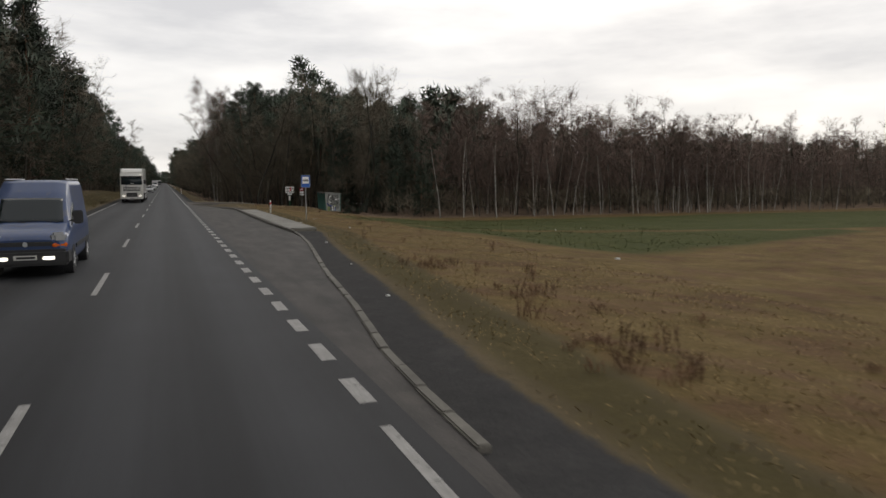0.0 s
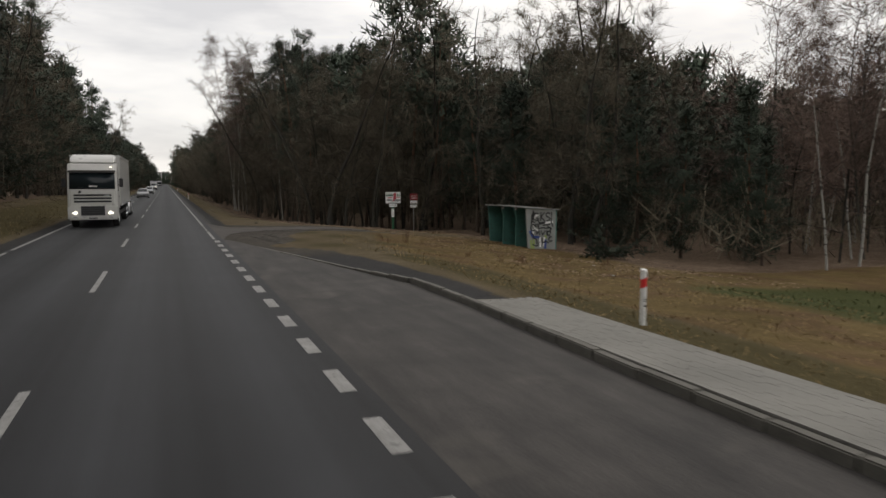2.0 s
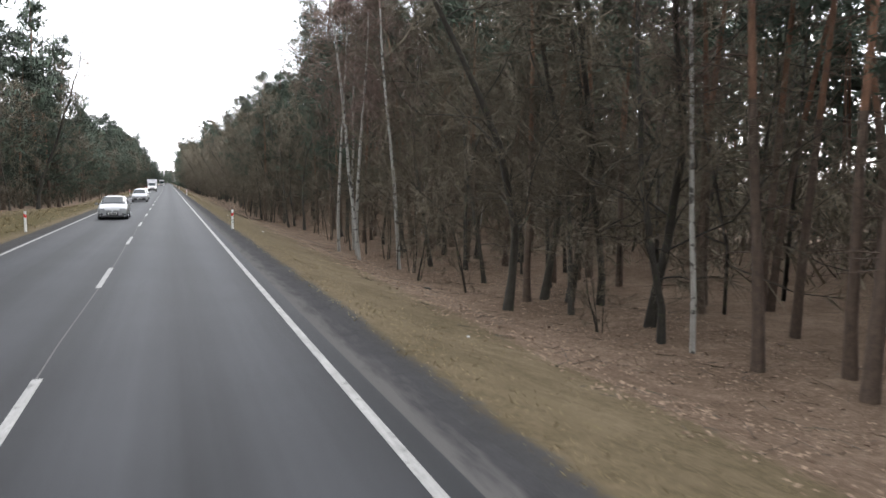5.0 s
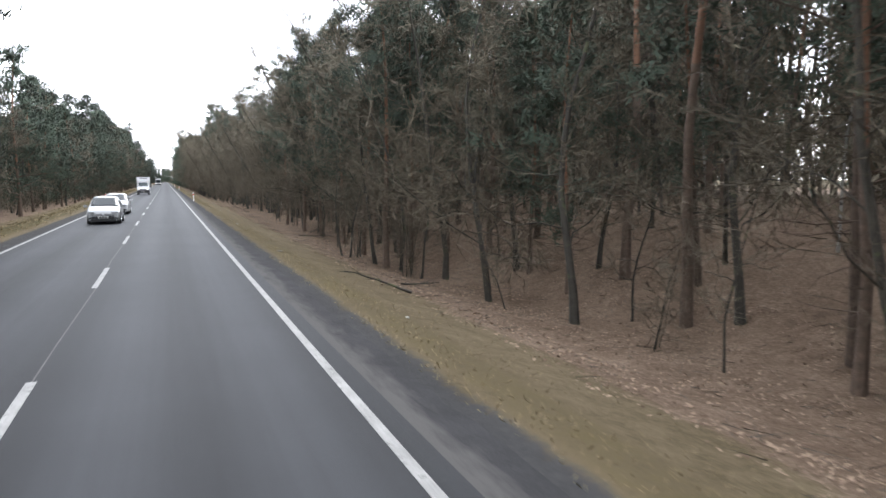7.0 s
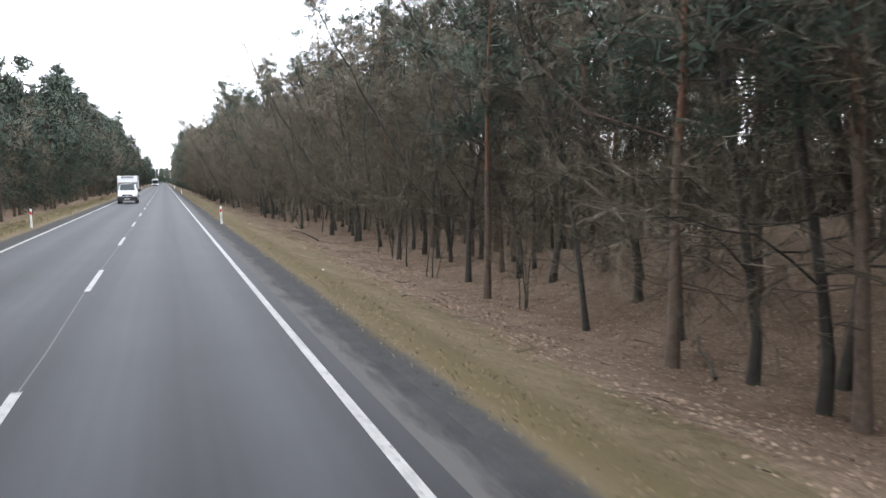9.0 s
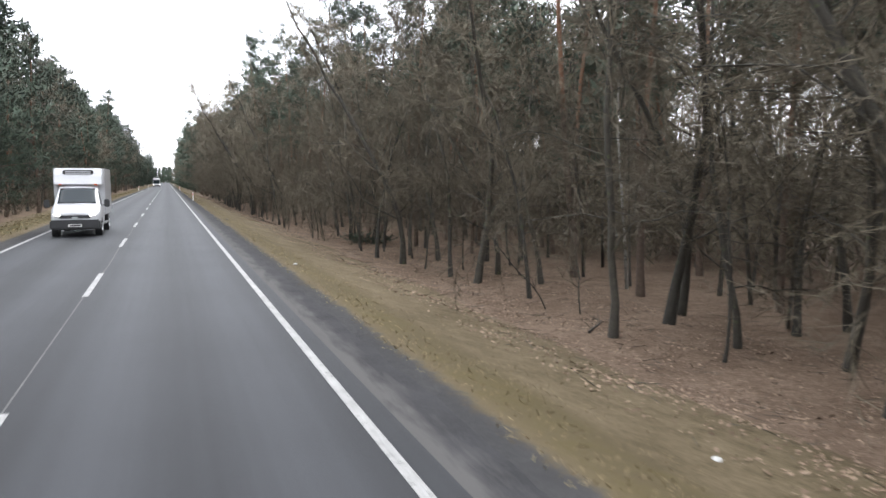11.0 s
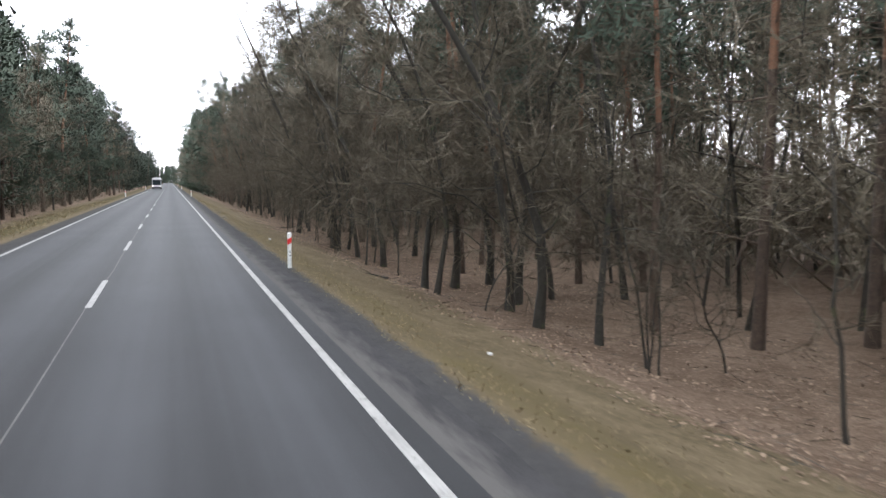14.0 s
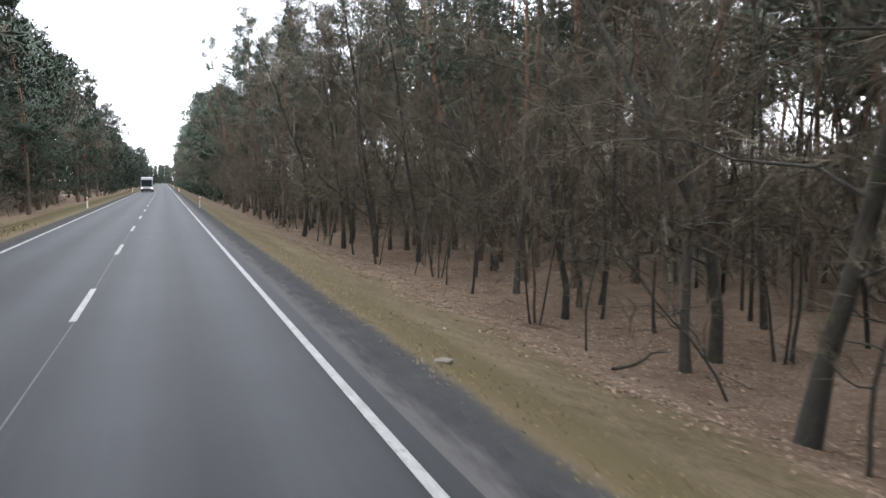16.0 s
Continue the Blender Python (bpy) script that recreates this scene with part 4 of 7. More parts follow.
# trees that stand out along the edge: oaks, slim saplings, thickets, pines and birches
OAK_SPOTS = ((26.4, 107.4), (26.9, 110.3), (25.4, 115.4), (16.0, 117.4), (26.1, 120.3), (14.6, 130.6), (14.6, 135.4), (12.6, 136.5), (13.5, 181.4), (17.4, 186.0), (16.2, 190.6), (12.2, 195.3), (11.5, 197.2),
             (13.9, 214.4), (13.1, 218.0), (13.5, 220.6), (13.7, 222.6), (14.7, 226.1), (13.5, 228.9), (14.8, 283.9), (16.8, 286.6), (14.4, 288.2), (15.5, 300.7), (22.7, 312.0), (15.5, 314.2), (16.4, 316.9), (17.8, 325.2), (16.6, 326.0), (17.9, 328.6), (16.4, 330.2))
LATE_OAK_SPOTS = ((11.6, 351.4), (10.0, 355.8), (17.9, 355.8), (13.4, 356.2), (15.2, 356.8), (10.7, 358.9), (14.6, 361.3), (11.6, 367.6), (10.9, 370.1), (10.2, 371.7), (11.7, 373.1), (11.0, 376.9), (12.1, 377.6), (14.5, 379.9), (12.4, 384.0), (11.1, 390.7), (14.4, 396.3), (14.1, 403.0), (15.4, 413.4))
SAPLING_SPOTS = ((10.8, 96.5), (13.6, 175.1), (15.1, 180.7), (16.7, 193.4), (15.2, 197.1), (14.9, 212.6), (15.8, 293.0), (15.1, 299.0), (14.5, 303.1), (13.2, 303.5), (13.4, 316.8), (13.9, 321.0), (14.3, 324.6), (11.9, 327.0), (12.2, 341.5), (13.6, 345.9), (10.7, 362.2), (12.1, 366.6), (11.5, 369.2),
                 (10.1, 386.5), (12.2, 393.4), (15.2, 399.6), (15.2, 402.5), (13.0, 411.2), (12.9, 415.1))
THICKET_SPOTS = ((17.4, 112.8), (15.9, 118.9), (10.1, 197.4), (11.1, 199.8), (12.3, 310.2), (13.9, 322.4), (11.8, 325.6))
PINE_SPOTS = ((16.0, 120.9), (15.0, 121.8), (15.1, 124.5), (14.9, 127.3), (16.2, 189.5), (16.7, 194.6), (11.7, 196.0), (14.0, 199.1), (14.3, 201.9), (14.5, 211.2), (13.4, 212.3), (14.1, 215.2), (13.3, 219.6), (12.7, 224.1), (24.1, 298.2), (26.8, 298.8))
BIRCH_SPOTS = ((14.7, 129.4), (22.3, 185.4))
SPOTS = OAK_SPOTS + LATE_OAK_SPOTS + SAPLING_SPOTS + THICKET_SPOTS + PINE_SPOTS + BIRCH_SPOTS
SAPLING_LABEL = "slim young leafless tree with a thin crooked stem"
MAST_LABEL = "slim leafless broadleaf with a high narrow crown"


def facing():
    """A turn that keeps the longer limbs of an edge tree towards the road."""
    return rnd.uniform(-55, 55)


for x, y in OAK_SPOTS + LATE_OAK_SPOTS:
    plant("broadleaf_tree", rnd.choice(OAKS), OAK_LABEL, "tree", x, y, "wood edge", facing(), right_tall(y) * rnd.uniform(0.9, 1.15))
for x, y in SAPLING_SPOTS:
    plant("young_tree", rnd.choice(SAPLINGS), SAPLING_LABEL, "tree", x, y, "wood edge", rnd.uniform(0, 360), rnd.uniform(0.85, 1.2))
for x, y in THICKET_SPOTS:
    plant("thicket", rnd.choice(THICKETS), THICKET_LABEL, "shrub", x, y, "wood edge", rnd.uniform(0, 360), rnd.uniform(0.8, 1.1))
for x, y in PINE_SPOTS:
    plant("pine_tree", rnd.choice(EDGE_PINES if y > 180 else PINES), PINE_LABEL, "pine", x, y, "wood edge", rnd.uniform(0, 360), rnd.uniform(0.85, 1.1))
for x, y in BIRCH_SPOTS:
    plant("birch_tree", rnd.choice(BIRCHES), BIRCH_LABEL, "birch", x, y, "wood edge", rnd.uniform(0, 360), 1.15)

# the rest of the right-hand edge, in three loose rows
y = 99.0
while y < 530:
    edge = float(woods_from(y))
    piny = 165 < y < 245
    for row, off in enumerate((-0.5, 1.6, 3.8, 6.4)):
        x, yy = edge + off + rnd.uniform(-0.8, 1.1), y + rnd.uniform(-1.5, 1.5)
        r, tall = rnd.random(), right_tall(y)
        if row == 3 and r > 0.72:
            continue
        if any((x - a) ** 2 + 0.6 * (yy - b) ** 2 < 2.2 for a, b in SPOTS):
            continue
        if row == 0 and r < 0.30:
            plant("thicket", rnd.choice(THICKETS), THICKET_LABEL, "shrub", x, yy, "wood edge", rnd.uniform(0, 360), rnd.uniform(0.7, 1.05))
        elif row == 0 and r < 0.58:
            plant("young_tree", rnd.choice(SAPLINGS), SAPLING_LABEL, "tree", x, yy, "wood edge", rnd.uniform(0, 360), rnd.uniform(0.8, 1.25))
        elif row == 0 and r < 0.66:
            continue
        elif piny and r > 0.80 - 0.08 * row:
            plant("pine_tree", rnd.choice(EDGE_PINES), PINE_LABEL, "pine", x, yy, "wood edge", rnd.uniform(0, 360), rnd.uniform(0.85, 1.1))
        elif row in (1, 2) and r > 0.86:
            plant("thicket", rnd.choice(THICKETS), THICKET_LABEL, "shrub", x, yy, "wood edge", rnd.uniform(0, 360), rnd.uniform(0.9, 1.2))
        elif row >= 2 and r < 0.42:
            plant("pine_tree", rnd.choice(PINES), PINE_LABEL, "pine", x + 0.8, yy, "wood edge", rnd.uniform(0, 360), tall * rnd.uniform(0.86, 1.0))
        elif row >= 2 and r < 0.47:
            plant("birch_tree", rnd.choice(BIRCHES), BIRCH_LABEL, "birch", x + 0.5, yy, "wood edge", rnd.uniform(0, 360), rnd.uniform(0.85, 1.05))
        elif row >= 2 and r < 0.55:
            plant("broadleaf_tree", rnd.choice(MASTS), MAST_LABEL, "tree", x, yy, "wood edge", rnd.uniform(0, 360), rnd.uniform(0.8, 1.0))
        else:
            plant("broadleaf_tree", rnd.choice(OAKS if row == 0 else TALL_OAKS), OAK_LABEL, "tree", x, yy, "wood edge", facing(), tall * rnd.uniform(0.85, 1.12))
    y += 3.4 if y < 430 else 4.0

# tall slim birches, and pines by the mouth of the track
SLIM_BIRCHES = [bare_parts(birch_tree(440 + i, h, 0.078, 24, 7, 22, twig_r=0.010), M_BIRCH, M_BIRCH_TWIG) for i, h in enumerate((16, 17))]
for x, y, s in ((12.6, 149, 1.4), (11.4, 152.5, 1.5), (12.0, 155.5, 1.5), (11.6, 158.5, 1.45), (13.2, 161, 1.4)):
    plant("birch_tree", rnd.choice(SLIM_BIRCHES), BIRCH_LABEL, "birch", x, y, "wood edge", rnd.uniform(0, 360), s)
for x, y, s in ((15.6, 115.5, 0.92), (16.2, 119.4, 0.86), (14.2, 138, 0.95), (16.4, 126, 0.88), (15.2, 166, 1.1), (16.4, 174, 1.15), (15.8, 179, 1.12), (17.2, 184, 1.15),
                (12.2, 452, 1.2), (13.4, 459, 1.25), (11.8, 466, 1.25), (12.6, 474, 1.3), (11.6, 483, 1.25), (13.0, 491, 1.3), (12.0, 500, 1.3)):
    plant("pine_tree", rnd.choice(PINES), PINE_LABEL, "pine", x, y, "wood edge", rnd.uniform(0, 360), s)

SHELTER_PINES = ((27.6, 77.5, 0.70), (25.8, 71.5, 0.52), (28.6, 70.0, 0.58), (24.4, 76.0, 0.52), (30.6, 72.5, 0.62), (27.4, 67.8, 0.42), (27.0, 81.5, 0.7), (24.0, 86, 0.7))

# birches behind the field, and the wood behind the shelter
for x, y in spread(74, 27.0, 85, 63.0, 76, 1.8, rnd):
    if x > 27 + 0.35 * (y - 63):
        plant("birch_tree", rnd.choice(BIRCHES if x < 44 else FAR_BIRCHES), BIRCH_LABEL, "birch", x, y, "birch stand", rnd.uniform(0, 360), float(np.interp(x, (25, 40, 60, 90), (0.98, 0.90, 0.78, 0.64))) * rnd.uniform(0.8, 1.04))
for x, y in spread(34, 22.5, 33, 76, 108, 2.3, rnd):
    if rnd.random() < 0.45:
        plant("pine_tree", rnd.choice(FULL_PINES), FULL_LABEL, "pine", x, y, "wood behind the shelter", rnd.uniform(0, 360), rnd.uniform(0.55, 0.78))
    else:
        plant("broadleaf_tree", rnd.choice(TALL_OAKS), OAK_LABEL, "tree", x, y, "wood behind the shelter", rnd.uniform(0, 360), rnd.uniform(1.1, 1.35))
for x, y, s in SHELTER_PINES:
    plant("pine_tree", FULL_PINES[2], FULL_LABEL, "pine", x, y, "wood behind the shelter", rnd.uniform(0, 360), s)
for x, y in spread(9, 13, 22, 97, 112, 2.4, rnd):
    plant("broadleaf_tree", rnd.choice(TALL_OAKS), OAK_LABEL, "tree", x, y, "wood behind the shelter", rnd.uniform(0, 360), rnd.uniform(1.1, 1.35))

def left_tall(y):
    """How the height of the wood across the road changes along it."""
    return np.interp(y, (0, 200, 240, 300, 340, 420, 600), (1.28, 1.2, 0.86, 0.88, 1.08, 1.25, 1.35))


# left-hand edge: pines, closed to the ground
y = -10.0
while y < 560:
    x = -10.5 - rnd.uniform(0, 2.5)
    tall = float(left_tall(y))
    if rnd.random() < 0.66:
        plant("pine_tree", rnd.choice(LEFT_PINES), FULL_LABEL, "pine", x, y, "trees across the road", rnd.uniform(0, 360), tall * rnd.uniform(0.85, 1.1))
    else:
        plant("broadleaf_tree", rnd.choice(OAKS), OAK_LABEL, "tree", x, y, "trees across the road", 180 + facing(), tall * rnd.uniform(0.85, 1.15))
    y += rnd.uniform(3.0, 4.6) if y < 420 else 6.5

# bare birches that rise over the pines across the road
for x, y, s in ((-13.0, 84, 1.3), (-13.8, 93, 1.4), (-12.6, 101, 1.25), (-13.4, 352, 1.1), (-13.0, 362, 1.05)):
    plant("birch_tree", rnd.choice(BIRCHES), BIRCH_LABEL, "birch", x, y, "trees across the road", rnd.uniform(0, 360), s)

# the deep wood
right_places = [(rnd.choice((0, 1, 2, 3, 0, 1, 4, 5, 6, 7, 8)), x, y, rnd.uniform(0, 6.28), rnd.uniform(0.85, 1.15))
                for x, y in spread(110, 19.5, 23.5, 100, 490, 2.0, rnd)]
right_places += [(rnd.choice((17, 18, 19, 20, 17, 18, 19, 20, 4, 5, 6, 7)), x, y, rnd.uniform(0, 6.28), rnd.uniform(0.9, 1.15) * (0.84 if y < 128 else 1))
                 for x, y in spread(360, 22.5, 40, 98, 500, 2.0, rnd)]
right_places += [(rnd.choice((14, 15, 16)), x, y, rnd.uniform(0, 6.28), rnd.uniform(0.6, 1.2)) for x, y in spread(110, 22, 36, 92, 450, 2.0, rnd)]
right_places += [(rnd.choice((17, 18, 19, 20)), x, y, rnd.uniform(0, 6.28), rnd.uniform(0.8, 1.1)) for x, y in spread(130, 41, 52, 300, 480, 2.2, rnd)]
# tall hazel undergrowth
right_places += [(rnd.choice((14, 15, 16)), x, y, rnd.uniform(0, 6.28), rnd.uniform(1.8, 2.8)) for x, y in spread(70, 17, 30, 415, 570, 2.2, rnd)]
right_places += [(rnd.choice((14, 15, 16)), x, y, rnd.uniform(0, 6.28), rnd.uniform(2.3, 3.3)) for x, y in spread(260, 27, 42, 250, 460, 2.2, rnd)]
right_places += [(rnd.choice((14, 15, 16)), x, y, rnd.uniform(0, 6.28), rnd.uniform(1.6, 2.6)) for x, y in spread(380, 24, 40, 98, 460, 2.2, rnd)]
right_places += [(rnd.choice((12, 13, 12, 13, 5) if y < 245 else (4, 5, 6, 7, 17, 18, 12)), x, y, rnd.uniform(0, 6.28), rnd.uniform(0.9, 1.25)) for x, y in spread(320, 38, 48, 94, 500, 2.0, rnd)]
back_scale = lambda x: float(np.interp(x, (25, 40, 60, 150), (0.96, 1.06, 0.95, 0.8)))
right_places += [(rnd.choice((21, 22, 23, 21, 22, 23, 9)), x, y, rnd.uniform(0, 6.28), back_scale(x) * rnd.uniform(0.8, 1.0)) for x, y in spread(330, 24, 140, 67, 96, 2.0, rnd) if x > 35 or (x > 31 and y < 74)]
right_places += [(rnd.choice((12, 13)), x, y, rnd.uniform(0, 6.28), back_scale(x) * rnd.uniform(0.6, 0.85)) for x, y in spread(160, 34, 150, 90, 102, 2.2, rnd)]
right_places += [(rnd.choice((14, 15, 16)), x, y, rnd.uniform(0, 6.28), rnd.uniform(0.9, 1.6)) for x, y in spread(260, 25, 130, 67, 92, 2.0, rnd)]
right_places += [(rnd.choice((0, 1, 4, 5, 10, 11)), x, y, rnd.uniform(0, 6.28), rnd.uniform(0.9, 1.15)) for x, y in spread(50, 14, 26, 500, 950, 4, rnd)]
right_places += [(rnd.choice((17, 18, 20, 12, 13, 5)), x, y, rnd.uniform(0, 6.28), rnd.uniform(1.2, 1.5)) for x, y in spread(210, 10.6, 17, 530, 950, 1.8, rnd)]
right_places += [(rnd.choice((12, 13)), x, y, rnd.uniform(0, 6.28), rnd.uniform(0.8, 1.1)) for x, y in spread(50, -20, 50, 1010, 1060, 3, rnd)]
woods("deep_woods", DEEP, right_places, WOOD_MATS, "deep mixed wood of bare trees and pines")
left_places = [(rnd.choice((12, 13, 12, 13, 4, 5, 0)), x, y, rnd.uniform(0, 6.28), float(left_tall(y)) * rnd.uniform(0.95, 1.15)) for x, y in spread(130, -24, -15, -10, 560, 2.8, rnd)]
left_places += [(rnd.choice((12, 13, 4)), x, y, rnd.uniform(0, 6.28), rnd.uniform(0.95, 1.15)) for x, y in spread(70, -18, -10, 560, 950, 4, rnd)]
left_places += [(rnd.choice((14, 15, 16)), x, y, rnd.uniform(0, 6.28), rnd.uniform(0.7, 1.3)) for x, y in spread(330, -15, -10.8, -10, 480, 1.6, rnd)]
left_places += [(rnd.choice((12, 13)), x, y, rnd.uniform(0, 6.28), rnd.uniform(0.5, 0.75)) for x, y in spread(90, -18, -14, -10, 500, 2.4, rnd)]
left_places += [(rnd.choice((12, 13)), x, y, rnd.uniform(0, 6.28), rnd.uniform(0.9, 1.2)) for x, y in spread(26, -60, -7, 1000, 1040, 5, rnd)]
woods("far_pine_woods", DEEP, left_places, WOOD_MATS, "dense pine wood across the road")


# ---- bus stop: kerb, platform, sign, shelter ----
def kerb_stones():
    """Single kerb stones laid along the bay, standing proud at the platform."""
    pts = [Vector((x, y, 0)) for x, y in KERB]
    lengths = [0.0]
    for a, b in zip(pts, pts[1:]):
        lengths.append(lengths[-1] + (b - a).length)

    def at(s):
        for k in range(len(pts) - 1):
            if s <= lengths[k + 1] or k == len(pts) - 2:
                f = (s - lengths[k]) / (lengths[k + 1] - lengths[k])
                return pts[k].lerp(pts[k + 1], f), (pts[k + 1] - pts[k]).normalized()

    bm = bmesh.new()
    box(bm, (0, -0.49, -0.22), (0.15, 0.49, 0.0), 0.018)
    me = bpy.data.meshes.new("kerb_stone")
    bm.to_mesh(me)
    bm.free()
    me.materials.append(M_KERB)
    r = random.Random(5)
    s = 0.5
    while s < lengths[-1] - 2.4:
        p, d = at(s)
        z = 0.03 + 0.10 * float(smooth(26, 31, p.y)) - 0.115 * float(smooth(57, 64, p.y)) - 0.045 * float(smooth(66, 70, p.y))
        ob = new("kerb_stone", me)
        ob.parent = bus_bay
        ob.matrix_basis = Matrix.Translation((p.x, p.y, z + r.uniform(-0.008, 0.008))) @ Matrix.Rotation(-math.atan2(d.x, d.y) + r.uniform(-0.006, 0.006), 4, "Z")
        s += 1.0


kerb_stones()

platform_bm = bmesh.new()
slab(platform_bm, [(7.10, 30.6), (8.47, 30.3), (8.47, 55.2), (7.24, 55.5)], -0.25, 0.085)
platform = tagged(part("pavement", platform_bm, M_JOINT), "narrow bus platform of grey concrete pavers", "pavement", kind="structure")
paver_bm = bmesh.new()
box(paver_bm, (-0.048, -0.097, -0.03), (0.048, 0.097, 0.0), 0.006)
paver_mesh = bpy.data.meshes.new("paver")
paver_bm.to_mesh(paver_mesh)
paver_mesh.materials.append(M_PAVER)
pr = random.Random(8)
rest_v, rest_f, rest_n = [], [], 0
paver_bm.free()
plain_bm = box(bmesh.new(), (-0.0488, -0.0988, -0.03), (0.0488, 0.0988, 0.0))
plain_bm.verts.ensure_lookup_table()
tmpl_v = np.array([v.co[:] for v in plain_bm.verts])
tmpl_f = [[v.index for v in f.verts] for f in plain_bm.faces]
plain_bm.free()
for j in range(123):
    for i in range(13):
        x, y = 7.21 + 0.1 * i, 30.6 + 0.2 * j + (0.1 if i % 2 else 0)
        if y > 55.1:
            continue
        z = 0.118 + pr.uniform(-0.002, 0.002)
        if 36.0 < y < 40.4:
            ob = new("paver", paver_mesh)
            ob.parent, ob.location = platform, (x, y, z)
        else:
            rest_v.append(tmpl_v + (x, y, z))
            rest_f.extend([[q + rest_n for q in f] for f in tmpl_f])
            rest_n += len(tmpl_v)
rest = new("paver_field", mesh_from("paver_field", np.concatenate(rest_v), rest_f, [M_PAVER]))
rest.parent = platform
tagged(rest, kind="stuff")


def bus_stop_sign(x, y):
    root = thing("bus_stop_sign", (x, y, tops(x, y)), "blue and white bus stop sign on a grey steel post", "road sign", turn=-4)
    base = tops(x, y)
    part("post", rod(bmesh.new(), (0, 0.03, -0.3), (0, 0.03, 2.74 - base), 0.03, sides=14), M_STEEL, root)
    plate = part("sign_plate", box(bmesh.new(), (-0.29, -0.012, 2.02 - base), (0.29, 0.0, 2.82 - base), 0.005), M_BLUE, root)
    rim = bmesh.new()
    for lo, hi in (((-0.30, -0.02, 2.01), (-0.285, 0.012, 2.83)), ((0.285, -0.02, 2.01), (0.30, 0.012, 2.83)), ((-0.285, -0.02, 2.01), (0.285, 0.012, 2.022)), ((-0.285, -0.02, 2.818), (0.285, 0.012, 2.83))):
        box(rim, (lo[0], lo[1], lo[2] - base), (hi[0], hi[1], hi[2] - base))
    part("rim", rim, M_STEEL, plate)
    part("white_field", box(bmesh.new(), (-0.205, -0.017, 2.27 - base), (0.205, -0.0125, 2.72 - base), 0.0), M_WHITE, plate)
    bus = bmesh.new()
    box(bus, (-0.18, -0.022, 2.43 - base), (0.19, -0.0175, 2.485 - base))
    box(bus, (-0.185, -0.022, 2.525 - base), (0.165, -0.0175, 2.55 - base))
    for k in (-0.175, -0.06, 0.05, 0.145):
        box(bus, (k, -0.022, 2.485 - base), (k + 0.010, -0.0175, 2.525 - base))
    for k in (-0.085, 0.10):
        rod(bus, (k, -0.022, 2.428 - base), (k, -0.0175, 2.428 - base), 0.032, sides=16)
    part("bus_symbol", bus, M_BLACK, plate)
    for z in (2.2, 2.62):
        part("clamp", box(bmesh.new(), (-0.05, 0.0005, z - base), (0.05, 0.065, z + 0.035 - base), 0.006), M_STEEL, root)
    return root


bus_stop_sign(10.29, 42.85)


def guide_post():
    """A white marker post with a slanted red reflector band."""
    root = thing("guide_post", (0, 0, 0), "white plastic roadside marker post with a red band", "marker post", "marker posts")
    bm = bmesh.new()
    outline = [(0.06 * math.cos(a) * (1 if math.sin(a) > 0 else 0.9), 0.05 * math.sin(a)) for a in np.linspace(0, 2 * math.pi, 14, endpoint=False)]
    slab(bm, outline, -0.3, 1.0)
    for v in bm.verts:
        if v.co.z > 0.9:
            v.co.z += 0.35 * v.co.y
    bmesh.ops.bevel(bm, geom=[e for e in bm.edges if all(v.co.z > 0.9 for v in e.verts)], offset=0.008, segments=2, affect="EDGES")
    shaft = part("shaft", bm, M_POST, root)
    band_bm = bmesh.new()
    slab(band_bm, [(x * 1.05, y * 1.05) for x, y in outline], 0.70, 0.86)
    for v in band_bm.verts:
        v.co.z += 0.55 * v.co.x
    part("reflector_band", band_bm, M_RED, shaft, "slanted red reflector band")
    mark = bmesh.new()
    box(mark, (-0.022, -0.056, 0.44), (0.022, -0.048, 0.455))
    box(mark, (-0.022, -0.056, 0.475), (0.022, -0.048, 0.49))
    rod(mark, (0, -0.056, 0.36), (0, -0.048, 0.36), 0.024, sides=12)
    part("number_mark", mark, M_BLACK, shaft)
    return root


first = guide_post()
first.matrix_basis = pose(9.31, 52.84, tops(9.31, 52.84) - 0.02, 0, 0, 0)
for k in range(1, 7):
    px, py = 4.66, 52.8 + 100.2 * k
    copy_thing(first, pose(px, py, tops(px, py), 1.5 * math.sin(k * 2.1), 1.2 * math.cos(k * 1.7), 0))
for k in range(0, 7):
    px, py = -5.0, 53.6 + 100.1 * k
    copy_thing(first, pose(px, py, tops(px, py), 1.2 * math.sin(k * 1.3), 0, 180))


def wavy(bm, x0, x1, y0, y1, z0, z1, step=0.09, deep=0.018, thick=0.008):
    """A corrugated sheet whose waves run across y, falling from z0 at x0 to z1 at x1."""
    n = int((y1 - y0) / step * 4)
    rows = []
    for i in range(n + 1):
        y = y0 + (y1 - y0) * i / n
        w = deep * math.sin(2 * math.pi * (y - y0) / step / 1.0)
        rows.append([bm.verts.new((x0, y, z0 + w)), bm.verts.new((x1, y, z1 + w)), bm.verts.new((x1, y, z1 + w - thick)), bm.verts.new((x0, y, z0 + w - thick))])
    for a, b in zip(rows, rows[1:]):
        for k in range(4):
            bm.faces.new((a[k], a[(k + 1) % 4], b[(k + 1) % 4], b[k]))
    bm.faces.new(rows[0])
    bm.faces.new(rows[-1][::-1])
    return bm


